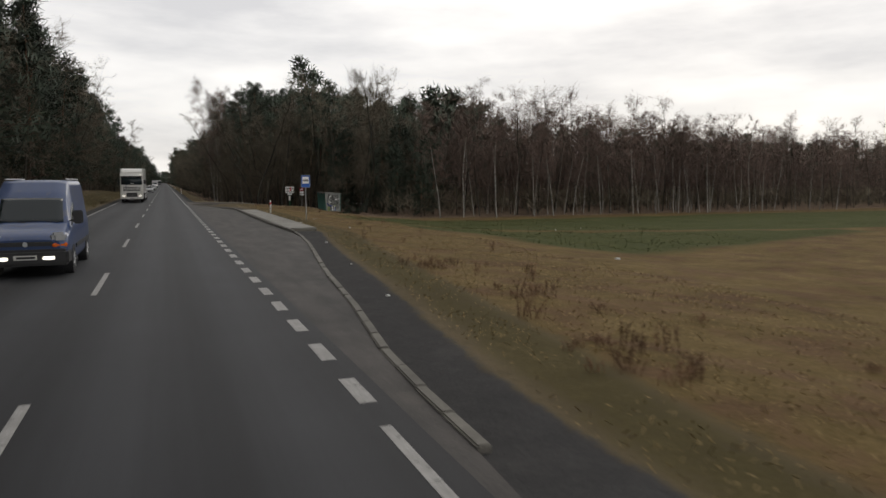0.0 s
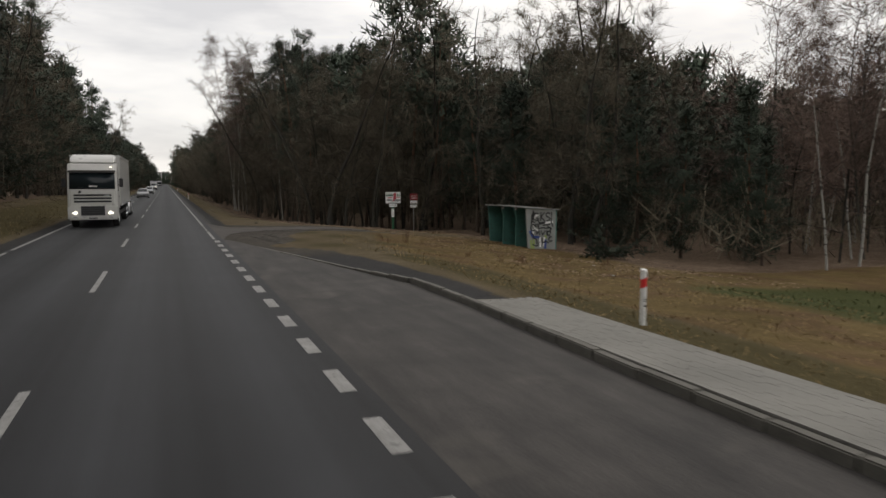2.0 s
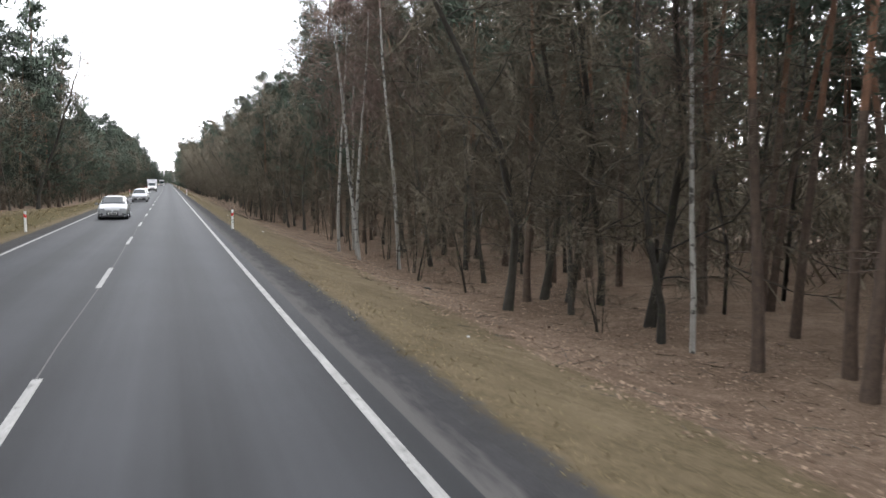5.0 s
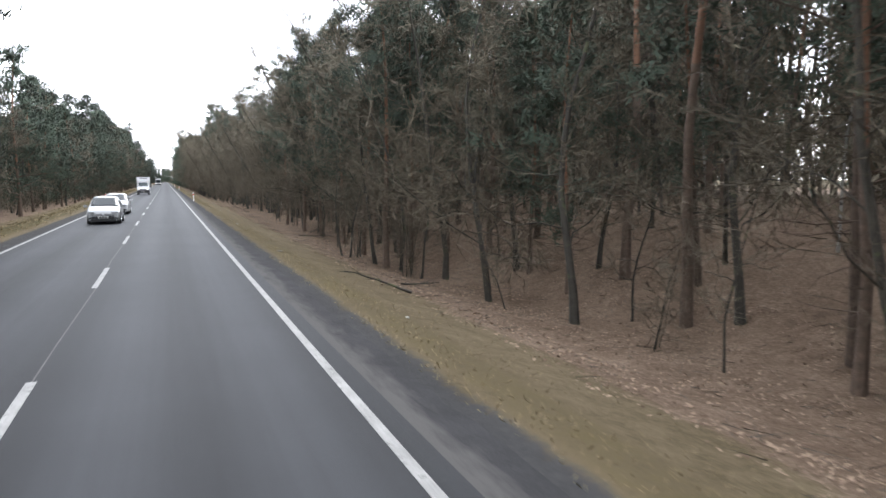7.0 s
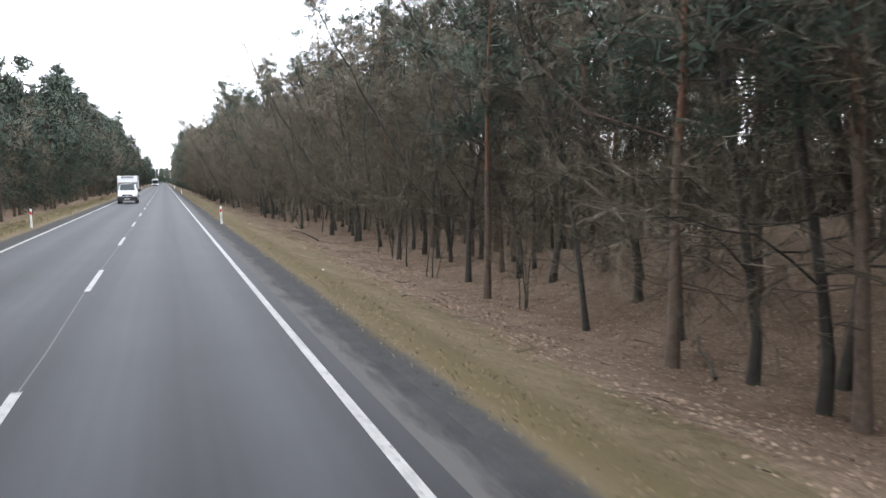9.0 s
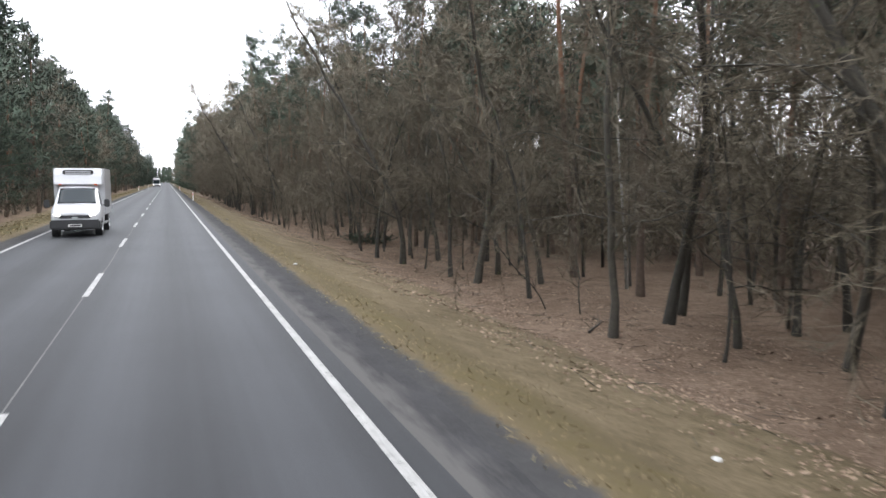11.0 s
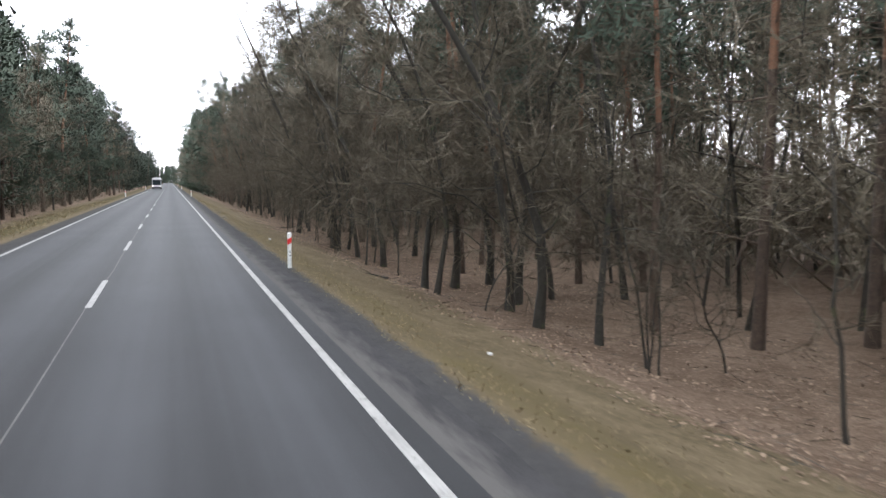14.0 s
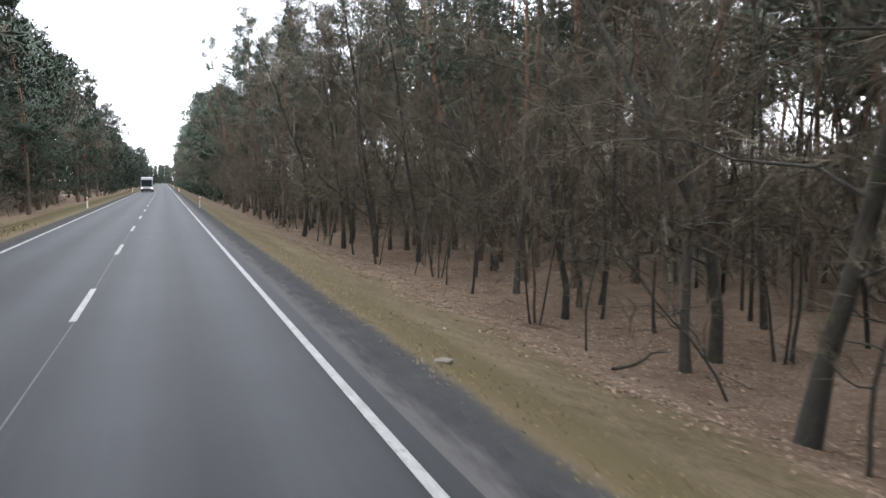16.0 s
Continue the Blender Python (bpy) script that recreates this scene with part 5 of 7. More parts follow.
def shelter(x, y):
    """Three-bay shelter, open towards the road: floor line at 0, front along y."""
    z = -1.0
    root = thing("bus_shelter", (x, y, z), "old green open-fronted bus shelter covered in graffiti", "bus shelter")
    L, D, H = 4.45, 1.65, 2.12
    part("back_wall", box(bmesh.new(), (D - 0.06, 0, -0.4), (D, L, H - 0.12), 0.006), M_SHELTER, root)
    for k, yy in enumerate((0.0, L / 3, 2 * L / 3, L - 0.07)):
        bm = bmesh.new()
        if k in (0, 3):
            pts = [(0.06, -0.4), (D - 0.062, -0.4), (D - 0.062, H - 0.13), (-0.10, H - 0.01)]
        else:
            pts = [(0.55, -0.4), (D - 0.062, -0.4), (D - 0.062, H - 0.13), (0.02, H - 0.02), (0.02, H - 0.2), (0.14, H - 0.5), (0.10, 0.0), (0.10, -0.4)]
        va = [bm.verts.new((a, yy, b)) for a, b in pts]
        vb = [bm.verts.new((a, yy + 0.07, b)) for a, b in pts]
        bm.faces.new(va)
        bm.faces.new(vb[::-1])
        for i in range(len(pts)):
            j = (i + 1) % len(pts)
            bm.faces.new((va[i], vb[i], vb[j], va[j]))
        bmesh.ops.recalc_face_normals(bm, faces=bm.faces[:])
        panel = part("side_wall" if k in (0, 3) else "partition", bm, M_GRAFFITI_WALL if k == 0 else M_SHELTER, root,
                     "pale end wall sprayed with black, white and blue graffiti" if k == 0 else "")
        if k == 0:
            spray(panel, D, H)
    for k in range(3):
        a = k * L / 3 + 0.072
        part("bench_board", box(bmesh.new(), (D - 0.48, a, 0.46), (D - 0.064, a + L / 3 - 0.075, 0.50), 0.006), M_SHELTER, root)
    for k in range(3):
        lift = 0.05 if k == 1 else 0.0
        a = k * L / 3 - (0.14 if k == 0 else -0.004)
        b = (k + 1) * L / 3 + (0.14 if k == 2 else -0.004)
        part("roof_sheet", wavy(bmesh.new(), -0.24, D + 0.12, a, b, H + 0.045 + lift, H - 0.09 + lift * 0.4), M_ROOF, root)
    for k in (1, 2):
        part("roof_bracket", box(bmesh.new(), (-0.2, k * L / 3 - 0.55, H - 0.12), (-0.08, k * L / 3 - 0.43, H + 0.01), 0.01), M_ROOF, root)


def stroke(bm, pts, w, yy, thick=0.003):
    """A sprayed line on an upright face: a thin ribbon of paint."""
    for (ax, az), (bx, bz) in zip(pts, pts[1:]):
        d = math.hypot(bx - ax, bz - az) or 1
        nx_, nz_ = -(bz - az) / d * w / 2, (bx - ax) / d * w / 2
        ex, ez = (bx - ax) / d * w * 0.35, (bz - az) / d * w * 0.35
        q = [(ax - ex + nx_, az - ez + nz_), (ax - ex - nx_, az - ez - nz_), (bx + ex - nx_, bz + ez - nz_), (bx + ex + nx_, bz + ez + nz_)]
        fa = [bm.verts.new((u, yy, v)) for u, v in q]
        fb = [bm.verts.new((u, yy - thick, v)) for u, v in q]
        bm.faces.new(fb)
        for i in range(4):
            bm.faces.new((fa[i], fb[i], fb[(i + 1) % 4], fa[(i + 1) % 4]))


def arc(cx, cz, r, a0, a1, n=9, sq=1.2):
    return [(cx + r * math.cos(radians(a0 + (a1 - a0) * i / n)), cz + sq * r * math.sin(radians(a0 + (a1 - a0) * i / n))) for i in range(n + 1)]


def spray(panel, D, H):
    """Graffiti strokes on the end wall."""
    blue, lime = plain("blue_spray", (0.03, 0.06, 0.22), 0.6), plain("lime_spray", (0.25, 0.32, 0.10), 0.6)

    def sprayed(mat, pts, w, yy):
        bm = bmesh.new()
        stroke(bm, pts, w, yy)
        part("paint_stroke", bm, mat, panel)

    f = -0.001
    # the three large letters that can be read, and looser scrawl below
    for pts in (arc(0.47, 1.68, 0.16, 40, 330), [(0.60, 1.58), (0.48, 1.62)], [(0.74, 1.90), (0.72, 1.48)], [(0.93, 1.88), (0.73, 1.68), (0.95, 1.47)],
                arc(1.13, 1.78, 0.10, 20, 250, sq=1.0), arc(1.13, 1.57, 0.10, 110, -120, sq=1.0), [(0.20, 1.35), (0.22, 1.75), (0.34, 1.92)],
                [(0.42, 1.30), (0.92, 1.34)], [(0.40, 1.20), (0.62, 1.24), (0.60, 1.10), (0.95, 1.14)], [(0.48, 1.0), (0.52, 0.82), (0.62, 0.98), (0.68, 0.80)],
                [(0.85, 1.25), (1.25, 1.30)], [(0.95, 1.10), (1.30, 1.12), (1.28, 0.95)], [(0.75, 0.98), (0.85, 0.78), (0.98, 0.96)], [(1.08, 0.98), (1.1, 0.75)], arc(1.2, 0.85, 0.09, 0, 300), [(0.30, 1.98), (0.28, 1.45), (0.36, 1.40)], arc(0.30, 1.15, 0.13, 30, 300), [(1.34, 1.90), (1.32, 1.45), (1.42, 1.2)],
                [(0.36, 0.62), (0.52, 0.55), (0.50, 0.35), (0.66, 0.40)], [(0.80, 0.60), (0.84, 0.36), (1.0, 0.45), (1.18, 0.38)], arc(1.30, 0.55, 0.10, 60, 330), [(0.60, 1.48), (0.66, 1.38), (1.0, 1.41)],
                [(0.20, 0.88), (0.34, 0.80), (0.30, 0.60)], [(1.10, 1.22), (1.36, 1.05)], [(0.30, 0.30), (0.48, 0.22), (0.62, 0.28)]):
        sprayed(M_BLACK, pts, 0.062, f - 0.0105)
    for pts in (arc(0.62, 1.40, 0.30, 100, 260, sq=1.3), [(0.3, 1.05), (0.34, 0.7)], [(1.02, 1.38), (1.40, 1.42)], [(0.70, 0.62), (0.72, 0.20)], [(0.95, 0.62), (0.93, 0.25)]):
        sprayed(M_WHITE, pts, 0.09, f - 0.0035)
    for pts in ([(0.14, 0.95), (0.30, 0.70), (0.62, 0.66)], [(1.02, 0.5), (1.0, 0.12)]):
        sprayed(blue, pts, 0.13, f - 0.007)
    for pts in ([(0.20, 0.50), (0.24, 0.05)], [(0.36, 0.52), (0.34, 0.1)], [(1.0, 0.72), (1.05, 0.62)]):
        sprayed(lime, pts, 0.12, f)


shelter(18.25, 73.75)


def forest_board(x, y):
    """A painted warning board of the forest on a green and white post."""
    g = tops(x, y)
    root = thing("forest_board", (x, y, g), "white illustrated forest fire notice on a green and white post", "sign")
    green = material("green_paint", (0.02, 0.11, 0.05), 0.6, 0.7, 1.2, 4, 30, 0.05)
    red = plain("faded_red_print", (0.50, 0.06, 0.08), 0.6)
    part("post", box(bmesh.new(), (-0.075, 0.0, -0.3), (0.075, 0.12, -0.22 - g), 0.01), green, root)
    part("post_sleeve", box(bmesh.new(), (-0.10, -0.008, -0.20 - g), (0.10, 0.128, 0.43 - g), 0.01), M_WHITE, root)
    part("upper_post", box(bmesh.new(), (-0.075, 0.0, 0.432 - g), (0.075, 0.12, 1.5 - g), 0.01), green, root)
    plate = part("board", box(bmesh.new(), (-0.58, -0.03, 0.84 - g), (0.58, -0.002, 1.68 - g), 0.006), M_WHITE, root)
    trees = bmesh.new()
    for k in range(9):
        cx = -0.49 + 0.12 * k
        if 0.0 < cx < 0.25:
            continue
        for lvl in range(3):
            w = 0.075 - 0.018 * lvl
            z0 = 1.36 + 0.07 * lvl - g
            a = [trees.verts.new(v) for v in ((cx - w, -0.032, z0), (cx + w, -0.032, z0), (cx, -0.032, z0 + 0.12))]
            trees.faces.new(a)
    part("tree_print", trees, green, plate)
    flame = bmesh.new()
    pts = [(-0.10, 1.00), (0.02, 1.08), (0.0, 1.22), (0.06, 1.34), (0.02, 1.5), (0.12, 1.63), (0.24, 1.62), (0.26, 1.44), (0.22, 1.28), (0.30, 1.24), (0.14, 1.12), (0.06, 0.98)]
    flame.faces.new([flame.verts.new((u, -0.034, v - g)) for u, v in pts])
    part("flame_print", flame, red, plate, "faded red flame drawing")
    bars, dark = bmesh.new(), bmesh.new()
    box(bars, (-0.42, -0.0335, 1.22 - g), (-0.08, -0.031, 1.30 - g))
    box(bars, (0.28, -0.0335, 1.24 - g), (0.52, -0.031, 1.30 - g))
    box(dark, (0.10, -0.0335, 1.10 - g), (0.53, -0.031, 1.14 - g))
    box(dark, (0.08, -0.0335, 1.00 - g), (0.53, -0.031, 1.06 - g))
    for k in range(3):
        box(dark, (-0.45 + 0.13 * k, -0.0335, 1.02 - g), (-0.36 + 0.13 * k, -0.031, 1.16 - g))
    box(dark, (-0.30, -0.0335, 0.90 - g), (0.5, -0.031, 0.925 - g))
    part("red_text_bars", bars, red, plate)
    part("dark_text_bars", dark, plain("dark_print", (0.08, 0.09, 0.09), 0.6), plate)
    small = part("number_plate_small", box(bmesh.new(), (-0.29, -0.026, 0.57 - g), (0.29, -0.004, 0.80 - g), 0.004), M_WHITE, root)
    t = bmesh.new()
    box(t, (-0.22, -0.029, 0.66 - g), (0.05, -0.0265, 0.70 - g))
    box(t, (0.12, -0.029, 0.63 - g), (0.22, -0.0265, 0.75 - g))
    part("text_bar", t, plain("grey_print", (0.2, 0.2, 0.2), 0.6), small)


forest_board(17.42, 93.4)


def notice_post(x, y):
    g = tops(x, y)
    root = thing("notice_post", (x, y, g), "dark red notice with two small white plates on a thin post", "sign")
    part("post", rod(bmesh.new(), (0, 0.03, -0.3), (0, 0.03, 1.55 - g), 0.028, sides=10), M_STEEL, root)
    for z0, z1, mat, w in ((1.08, 1.55, M_DARKRED, 0.31), (0.80, 1.02, M_WHITE, 0.29), (0.50, 0.71, M_WHITE, 0.29)):
        pl = part("plate", box(bmesh.new(), (-w, -0.02, z0 - g), (w, 0.0, z1 - g), 0.004), mat, root, "dark red printed plate" if mat is M_DARKRED else "")
        t = bmesh.new()
        for k in range(3 if mat is M_DARKRED else 1):
            zz = z0 + 0.10 + 0.09 * k
            box(t, (-w * 0.7, -0.0235, zz - g), (w * 0.7, -0.0205, zz + 0.03 - g))
        part("text_bar", t, M_WHITE if mat is M_DARKRED else plain("grey_print", (0.25, 0.26, 0.28), 0.6), pl)
    part("cap_board", box(bmesh.new(), (-0.34, -0.03, 1.56 - g), (0.34, 0.08, 1.6 - g), 0.005), M_BARK, root)


notice_post(19.1, 93.5)


def barrier(x, y, turn):
    """A striped pole that closes the forest track."""
    g = tops(x, y)
    root = thing("track_barrier", (x, y, g), "black and white striped pole barrier across the forest track", "barrier", turn=turn)
    green = material("green_post_paint", (0.025, 0.075, 0.045), 0.7, 0.6, 1.2, 4, 30, 0.1)
    for k in range(13):
        a = -0.45 + 0.45 * k
        part("pole_section", rod(bmesh.new(), (a, 0, 0.93 - 0.008 * k), (a + 0.448, 0, 0.93 - 0.008 * (k + 1)), 0.045, sides=10), M_WHITE if k % 2 else M_BLACK, root)
    for k in (0.3, 5.0):
        part("upright", box(bmesh.new(), (k - 0.07, 0.06, -0.3), (k + 0.07, 0.17, 1.0), 0.012), green, root)


barrier(25.3, 92.9, -58.6)


# ---- vehicles ----
M_GLASS = plain("tinted_glass", (0.016, 0.022, 0.025), 0.06, spec=0.3)
M_TYRE = material("tyre_rubber", (0.018, 0.018, 0.018), 0.85, 0.8, 1.2, 8, 50, 0.2)
M_RIM = plain("silver_wheel", (0.45, 0.46, 0.47), 0.35, 0.7)
M_TRIM = material("black_plastic", (0.022, 0.022, 0.023), 0.6, 0.8, 1.2, 6, 60, 0.1)
M_LAMP = plain("lamp_lens", (0.30, 0.31, 0.32), 0.12, spec=0.8)
M_AMBER = plain("amber_lens", (0.55, 0.10, 0.01), 0.2)
M_PLATE = plain("number_plate", (0.55, 0.55, 0.52), 0.5)


def paint(name, base, rough=0.28, dirt=0.0):
    m = material(name, base, rough, 0.9, 1.05, 1.2, 8, 0.0, spots=(tuple(c * 0.6 + 0.03 for c in base), 2.2, 0.62) if dirt else None)
    m.node_tree.nodes["Principled BSDF"].inputs["Coat Weight"].default_value = 0.5
    return m


def glowing(name, colour, power):
    m = bpy.data.materials.new(name)
    m.use_nodes = True
    p = m.node_tree.nodes["Principled BSDF"]
    p.inputs["Base Color"].default_value = (*colour, 1)
    p.inputs["Emission Color"].default_value = (*colour, 1)
    p.inputs["Emission Strength"].default_value = power
    return m


M_LIGHT = glowing("lit_headlamp", (1.0, 0.95, 0.85), 1.6)
P_BLUE, P_WHITE, P_SILVER = paint("blue_paint", (0.010, 0.035, 0.115), 0.42, 1), paint("white_paint", (0.42, 0.42, 0.43)), paint("silver_paint", (0.24, 0.245, 0.25))
P_CREAM, P_GREY = paint("dirty_white_paint", (0.56, 0.55, 0.52), 0.4, 1), paint("grey_box_paint", (0.50, 0.50, 0.48), 0.5, 1)


class Shell:
    """A body from stations along its length: y, roof or bonnet height, belt height, half width low, half width at the top."""

    def __init__(self, stations, floor):
        self.s, self.floor = np.array(stations, float), floor

    def at(self, y):
        return [float(np.interp(y, self.s[:, 0], self.s[:, k])) for k in range(1, 5)]

    def ring(self, y):
        top, belt, w, wt = self.at(y)
        f = self.floor
        belt = min(belt, top - 0.03)
        half = [(w * 0.93, f), (w * 0.985, f + 0.12), (w, f + (belt - f) * 0.55), (w * 0.985, belt - 0.02), (w * 0.965, belt),
                (wt + (w * 0.965 - wt) * 0.12, belt + (top - belt) * 0.86), (wt * 0.93, top - 0.012), (wt * 0.55, top + 0.012)]
        return [(-a, z) for a, z in half] + [(0, top + 0.018)] + [(a, z) for a, z in half[::-1]]

    def skin(self, fine=0.12):
        bm = bmesh.new()
        ys = sorted(set(np.round(np.concatenate([self.s[:, 0], np.arange(self.s[0, 0], self.s[-1, 0], fine)]), 3)))
        rings = [[bm.verts.new((x, y, z)) for x, z in self.ring(y)] for y in ys]
        n = len(rings[0])
        for a, b in zip(rings, rings[1:]):
            for i in range(n):
                bm.faces.new((a[i], a[(i + 1) % n], b[(i + 1) % n], b[i]))
        bm.faces.new(rings[0][::-1])
        bm.faces.new(rings[-1])
        bmesh.ops.recalc_face_normals(bm, faces=bm.faces[:])
        for fc in bm.faces:
            fc.smooth = len(fc.verts) == 4
        return bm

    def over(self, y0, y1, inset, lift=0.008, n=6):
        """A panel that follows the upper skin from y0 to y1: wind screens."""
        bm = bmesh.new()
        rows = []
        for i in range(n + 1):
            y = y0 + (y1 - y0) * i / n
            top, belt, w, wt = self.at(y)
            row = []
            for k in range(-4, 5):
                u = k / 4
                row.append(bm.verts.new((u * (wt * 0.93 - inset), y - lift, top + lift * 1.5 + 0.018 * (1 - u * u))))
            rows.append(row)
        for a, b in zip(rows, rows[1:]):
            for i in range(8):
                bm.faces.new((a[i], a[i + 1], b[i + 1], b[i]))
        extrude_back(bm, 0.006)
        return bm

    def side(self, y0, y1, z0, z1, sign, lift=0.008, n=5, slant0=0.0, slant1=0.0):
        """A panel that lies on the flank: side windows. z0 and z1 as shares between belt and top."""
        bm = bmesh.new()
        rows = []
        for i in range(n + 1):
            row = []
            for zz, sl0, sl1 in ((z0, 0, 0), ((z0 + z1) / 2, slant0 / 2, slant1 / 2), (z1, slant0, slant1)):
                y = (y0 + sl0) + (y1 - sl1 - y0 - sl0) * i / n
                top, belt, w, wt = self.at(y)
                belt = min(belt, top - 0.03)
                x = w * 0.965 + (wt - w * 0.965) * 0.88 * zz / 0.86 * (1 if zz < 0.86 else 1)
                row.append(bm.verts.new((sign * (x + lift), y, belt + (top - belt) * zz)))
            rows.append(row)
        for a, b in zip(rows, rows[1:]):
            for i in range(2):
                bm.faces.new((a[i], a[i + 1], b[i + 1], b[i]))
        extrude_back(bm, 0.006)
        return bm


def extrude_back(bm, t):
    bmesh.ops.recalc_face_normals(bm, faces=bm.faces[:])
    bmesh.ops.solidify(bm, geom=bm.faces[:], thickness=t)
    for f in bm.faces:
        f.smooth = True


def wheel(parent, x, y, r, w, rim_mat=None):
    sign = 1 if x > 0 else -1
    tyre = bmesh.new()
    prof = [(r * 0.62, -w / 2 + 0.01), (r * 0.9, -w / 2), (r * 0.985, -w / 2 + 0.03), (r, -w / 4), (r, w / 4), (r * 0.985, w / 2 - 0.03), (r * 0.9, w / 2), (r * 0.62, w / 2 - 0.01)]
    seg = 24
    rings = [[tyre.verts.new((x + b, y + a * math.cos(2 * math.pi * k / seg), r + a * math.sin(2 * math.pi * k / seg))) for a, b in prof] for k in range(seg)]
    for k in range(seg):
        p, q = rings[k], rings[(k + 1) % seg]
        for i in range(len(prof)):
            j = (i + 1) % len(prof)
            tyre.faces.new((p[i], p[j], q[j], q[i]))
    bmesh.ops.recalc_face_normals(tyre, faces=tyre.faces[:])
    t = part("wheel", tyre, M_TYRE, parent)
    rim = bmesh.new()
    rod(rim, (x + sign * (w / 2 - 0.045), y, r), (x + sign * (w / 2 - 0.02), y, r), r * 0.62, sides=20)
    rod(rim, (x + sign * (w / 2 - 0.03), y, r), (x + sign * (w / 2 + 0.005), y, r), r * 0.16, sides=12)
    for k in range(5):
        a = 2 * math.pi * k / 5
        rod(rim, (x + sign * (w / 2 - 0.015), y + r * 0.14 * math.cos(a), r + r * 0.14 * math.sin(a)), (x + sign * (w / 2 - 0.012), y + r * 0.58 * math.cos(a), r + r * 0.58 * math.sin(a)), 0.03, sides=6)
    part("rim", rim, rim_mat or M_RIM, t)


def mirror(parent, x, y, z, mat, w=0.2, h=0.14):
    s = 1 if x > 0 else -1
    m = part("side_mirror", box(bmesh.new(), (min(x, x + s * w), y, z - h / 2), (max(x, x + s * w), y + 0.1, z + h / 2), 0.03), mat, parent)
    part("mirror_arm", rod(bmesh.new(), (x - s * 0.12, y + 0.06, z - h * 0.3), (x + s * 0.02, y + 0.05, z - h * 0.2), 0.02, sides=8), M_TRIM, m)


def plate(parent, y, z):
    p = part("licence_plate", box(bmesh.new(), (-0.26, y - 0.015, z - 0.057), (0.26, y, z + 0.057), 0.004), M_PLATE, parent)
    part("plate_bar", box(bmesh.new(), (-0.2, y - 0.018, z - 0.03), (0.22, y - 0.0155, z + 0.03)), M_BLACK, p)


def lens(parent, cx, y, z, w, h, mat, name="headlight", tilt=0.0, deep=0.06):
    bm = bmesh.new()
    box(bm, (-w / 2, -0.012, -h / 2), (w / 2, deep, h / 2), min(w, h) * 0.25)
    bm.transform(Matrix.Translation((cx, y, z)) @ Matrix.Rotation(tilt, 4, "Z"))
    return part(name, bm, mat, parent)


def hatchback(place, coat, label, W=0.88, L=4.25, H=1.47, lit=False, wide_grille=0.40, turn=0):
    """A compact hatchback that faces -y."""
    car = thing("car", place, label, "car", "oncoming cars", turn)
    st = [(0.0, 0.56, 0.50, W * 0.84, W * 0.74), (0.05, 0.66, 0.58, W * 0.91, W * 0.80), (0.18, 0.75, 0.66, W * 0.97, W * 0.85), (0.5, 0.86, 0.76, W * 0.99, W * 0.87), (0.92, 0.96, 0.86, W, W * 0.88),
          (1.0, 0.99, 0.89, W, W * 0.87), (1.78, H - 0.05, 0.93, W, W * 0.73), (2.2, H, 0.94, W, W * 0.71), (3.3, H - 0.03, 0.97, W, W * 0.69), (3.75, H - 0.14, 0.99, W * 0.98, W * 0.70),
          (4.0, 1.04, 0.95, W * 0.95, W * 0.78), (L, 0.80, 0.7, W * 0.86, W * 0.7)]
    sh = Shell(st, 0.20)
    part("body", sh.skin(), coat, car)
    part("windscreen", sh.over(1.0, 1.76, 0.005, n=8), M_GLASS, car)
    part("rear_window", sh.over(3.78, 4.05, 0.08), M_GLASS, car)
    for s in (-1, 1):
        part("front_side_window", sh.side(1.25, 2.50, 0.06, 0.80, s, slant0=0.50), M_GLASS, car)
        part("rear_side_window", sh.side(2.57, 3.55, 0.06, 0.80, s, slant1=0.25), M_GLASS, car)
        lens(car, s * W * 0.72, 0.0, 0.64, 0.38, 0.13, M_LIGHT if lit else M_LAMP, tilt=s * 0.42, deep=0.30)
        lens(car, s * W * 0.76, -0.012, 0.34, 0.24, 0.16, M_TRIM, "fog_lamp_recess", s * 0.25)
        mirror(car, s * (W + 0.03), 1.30, 0.98, coat)
        for yy in (0.82, 3.40):
            arch = bmesh.new()
            rod(arch, (s * (W - 0.20), yy, 0.33), (s * (W + 0.004), yy, 0.33), 0.37, sides=24)
            part("wheel_arch", arch, M_TRIM, car)
            wheel(car, s * (W - 0.09), yy, 0.315, 0.20)
    g = part("grille", box(bmesh.new(), (-wide_grille, -0.035, 0.225), (wide_grille, 0.10, 0.545), 0.05), M_BLACK, car)
    for k in range(3):
        part("grille_bar", box(bmesh.new(), (-wide_grille * 0.9, -0.043, 0.30 + 0.075 * k), (wide_grille * 0.9, -0.036, 0.312 + 0.075 * k)), M_RIM if k == 2 else M_TRIM, g)
    part("upper_grille", box(bmesh.new(), (-0.38, -0.012, 0.53), (0.38, 0.10, 0.575), 0.015), M_TRIM, car)
    part("badge", rod(bmesh.new(), (0, -0.03, 0.555), (0, -0.005, 0.555), 0.055, sides=18), M_RIM, car)
    part("lower_lip", box(bmesh.new(), (-W * 0.76, -0.03, 0.17), (W * 0.76, 0.12, 0.27), 0.02), M_BLACK, car)
    plate(car, -0.045, 0.40)
    for s, a in ((-0.35, 0.1), (0.2, 0.1)):
        part("wiper", rod(bmesh.new(), (s, 1.0, 1.02), (s + 0.42, 1.03, 1.045), 0.010, sides=6), M_BLACK, car)
    return car


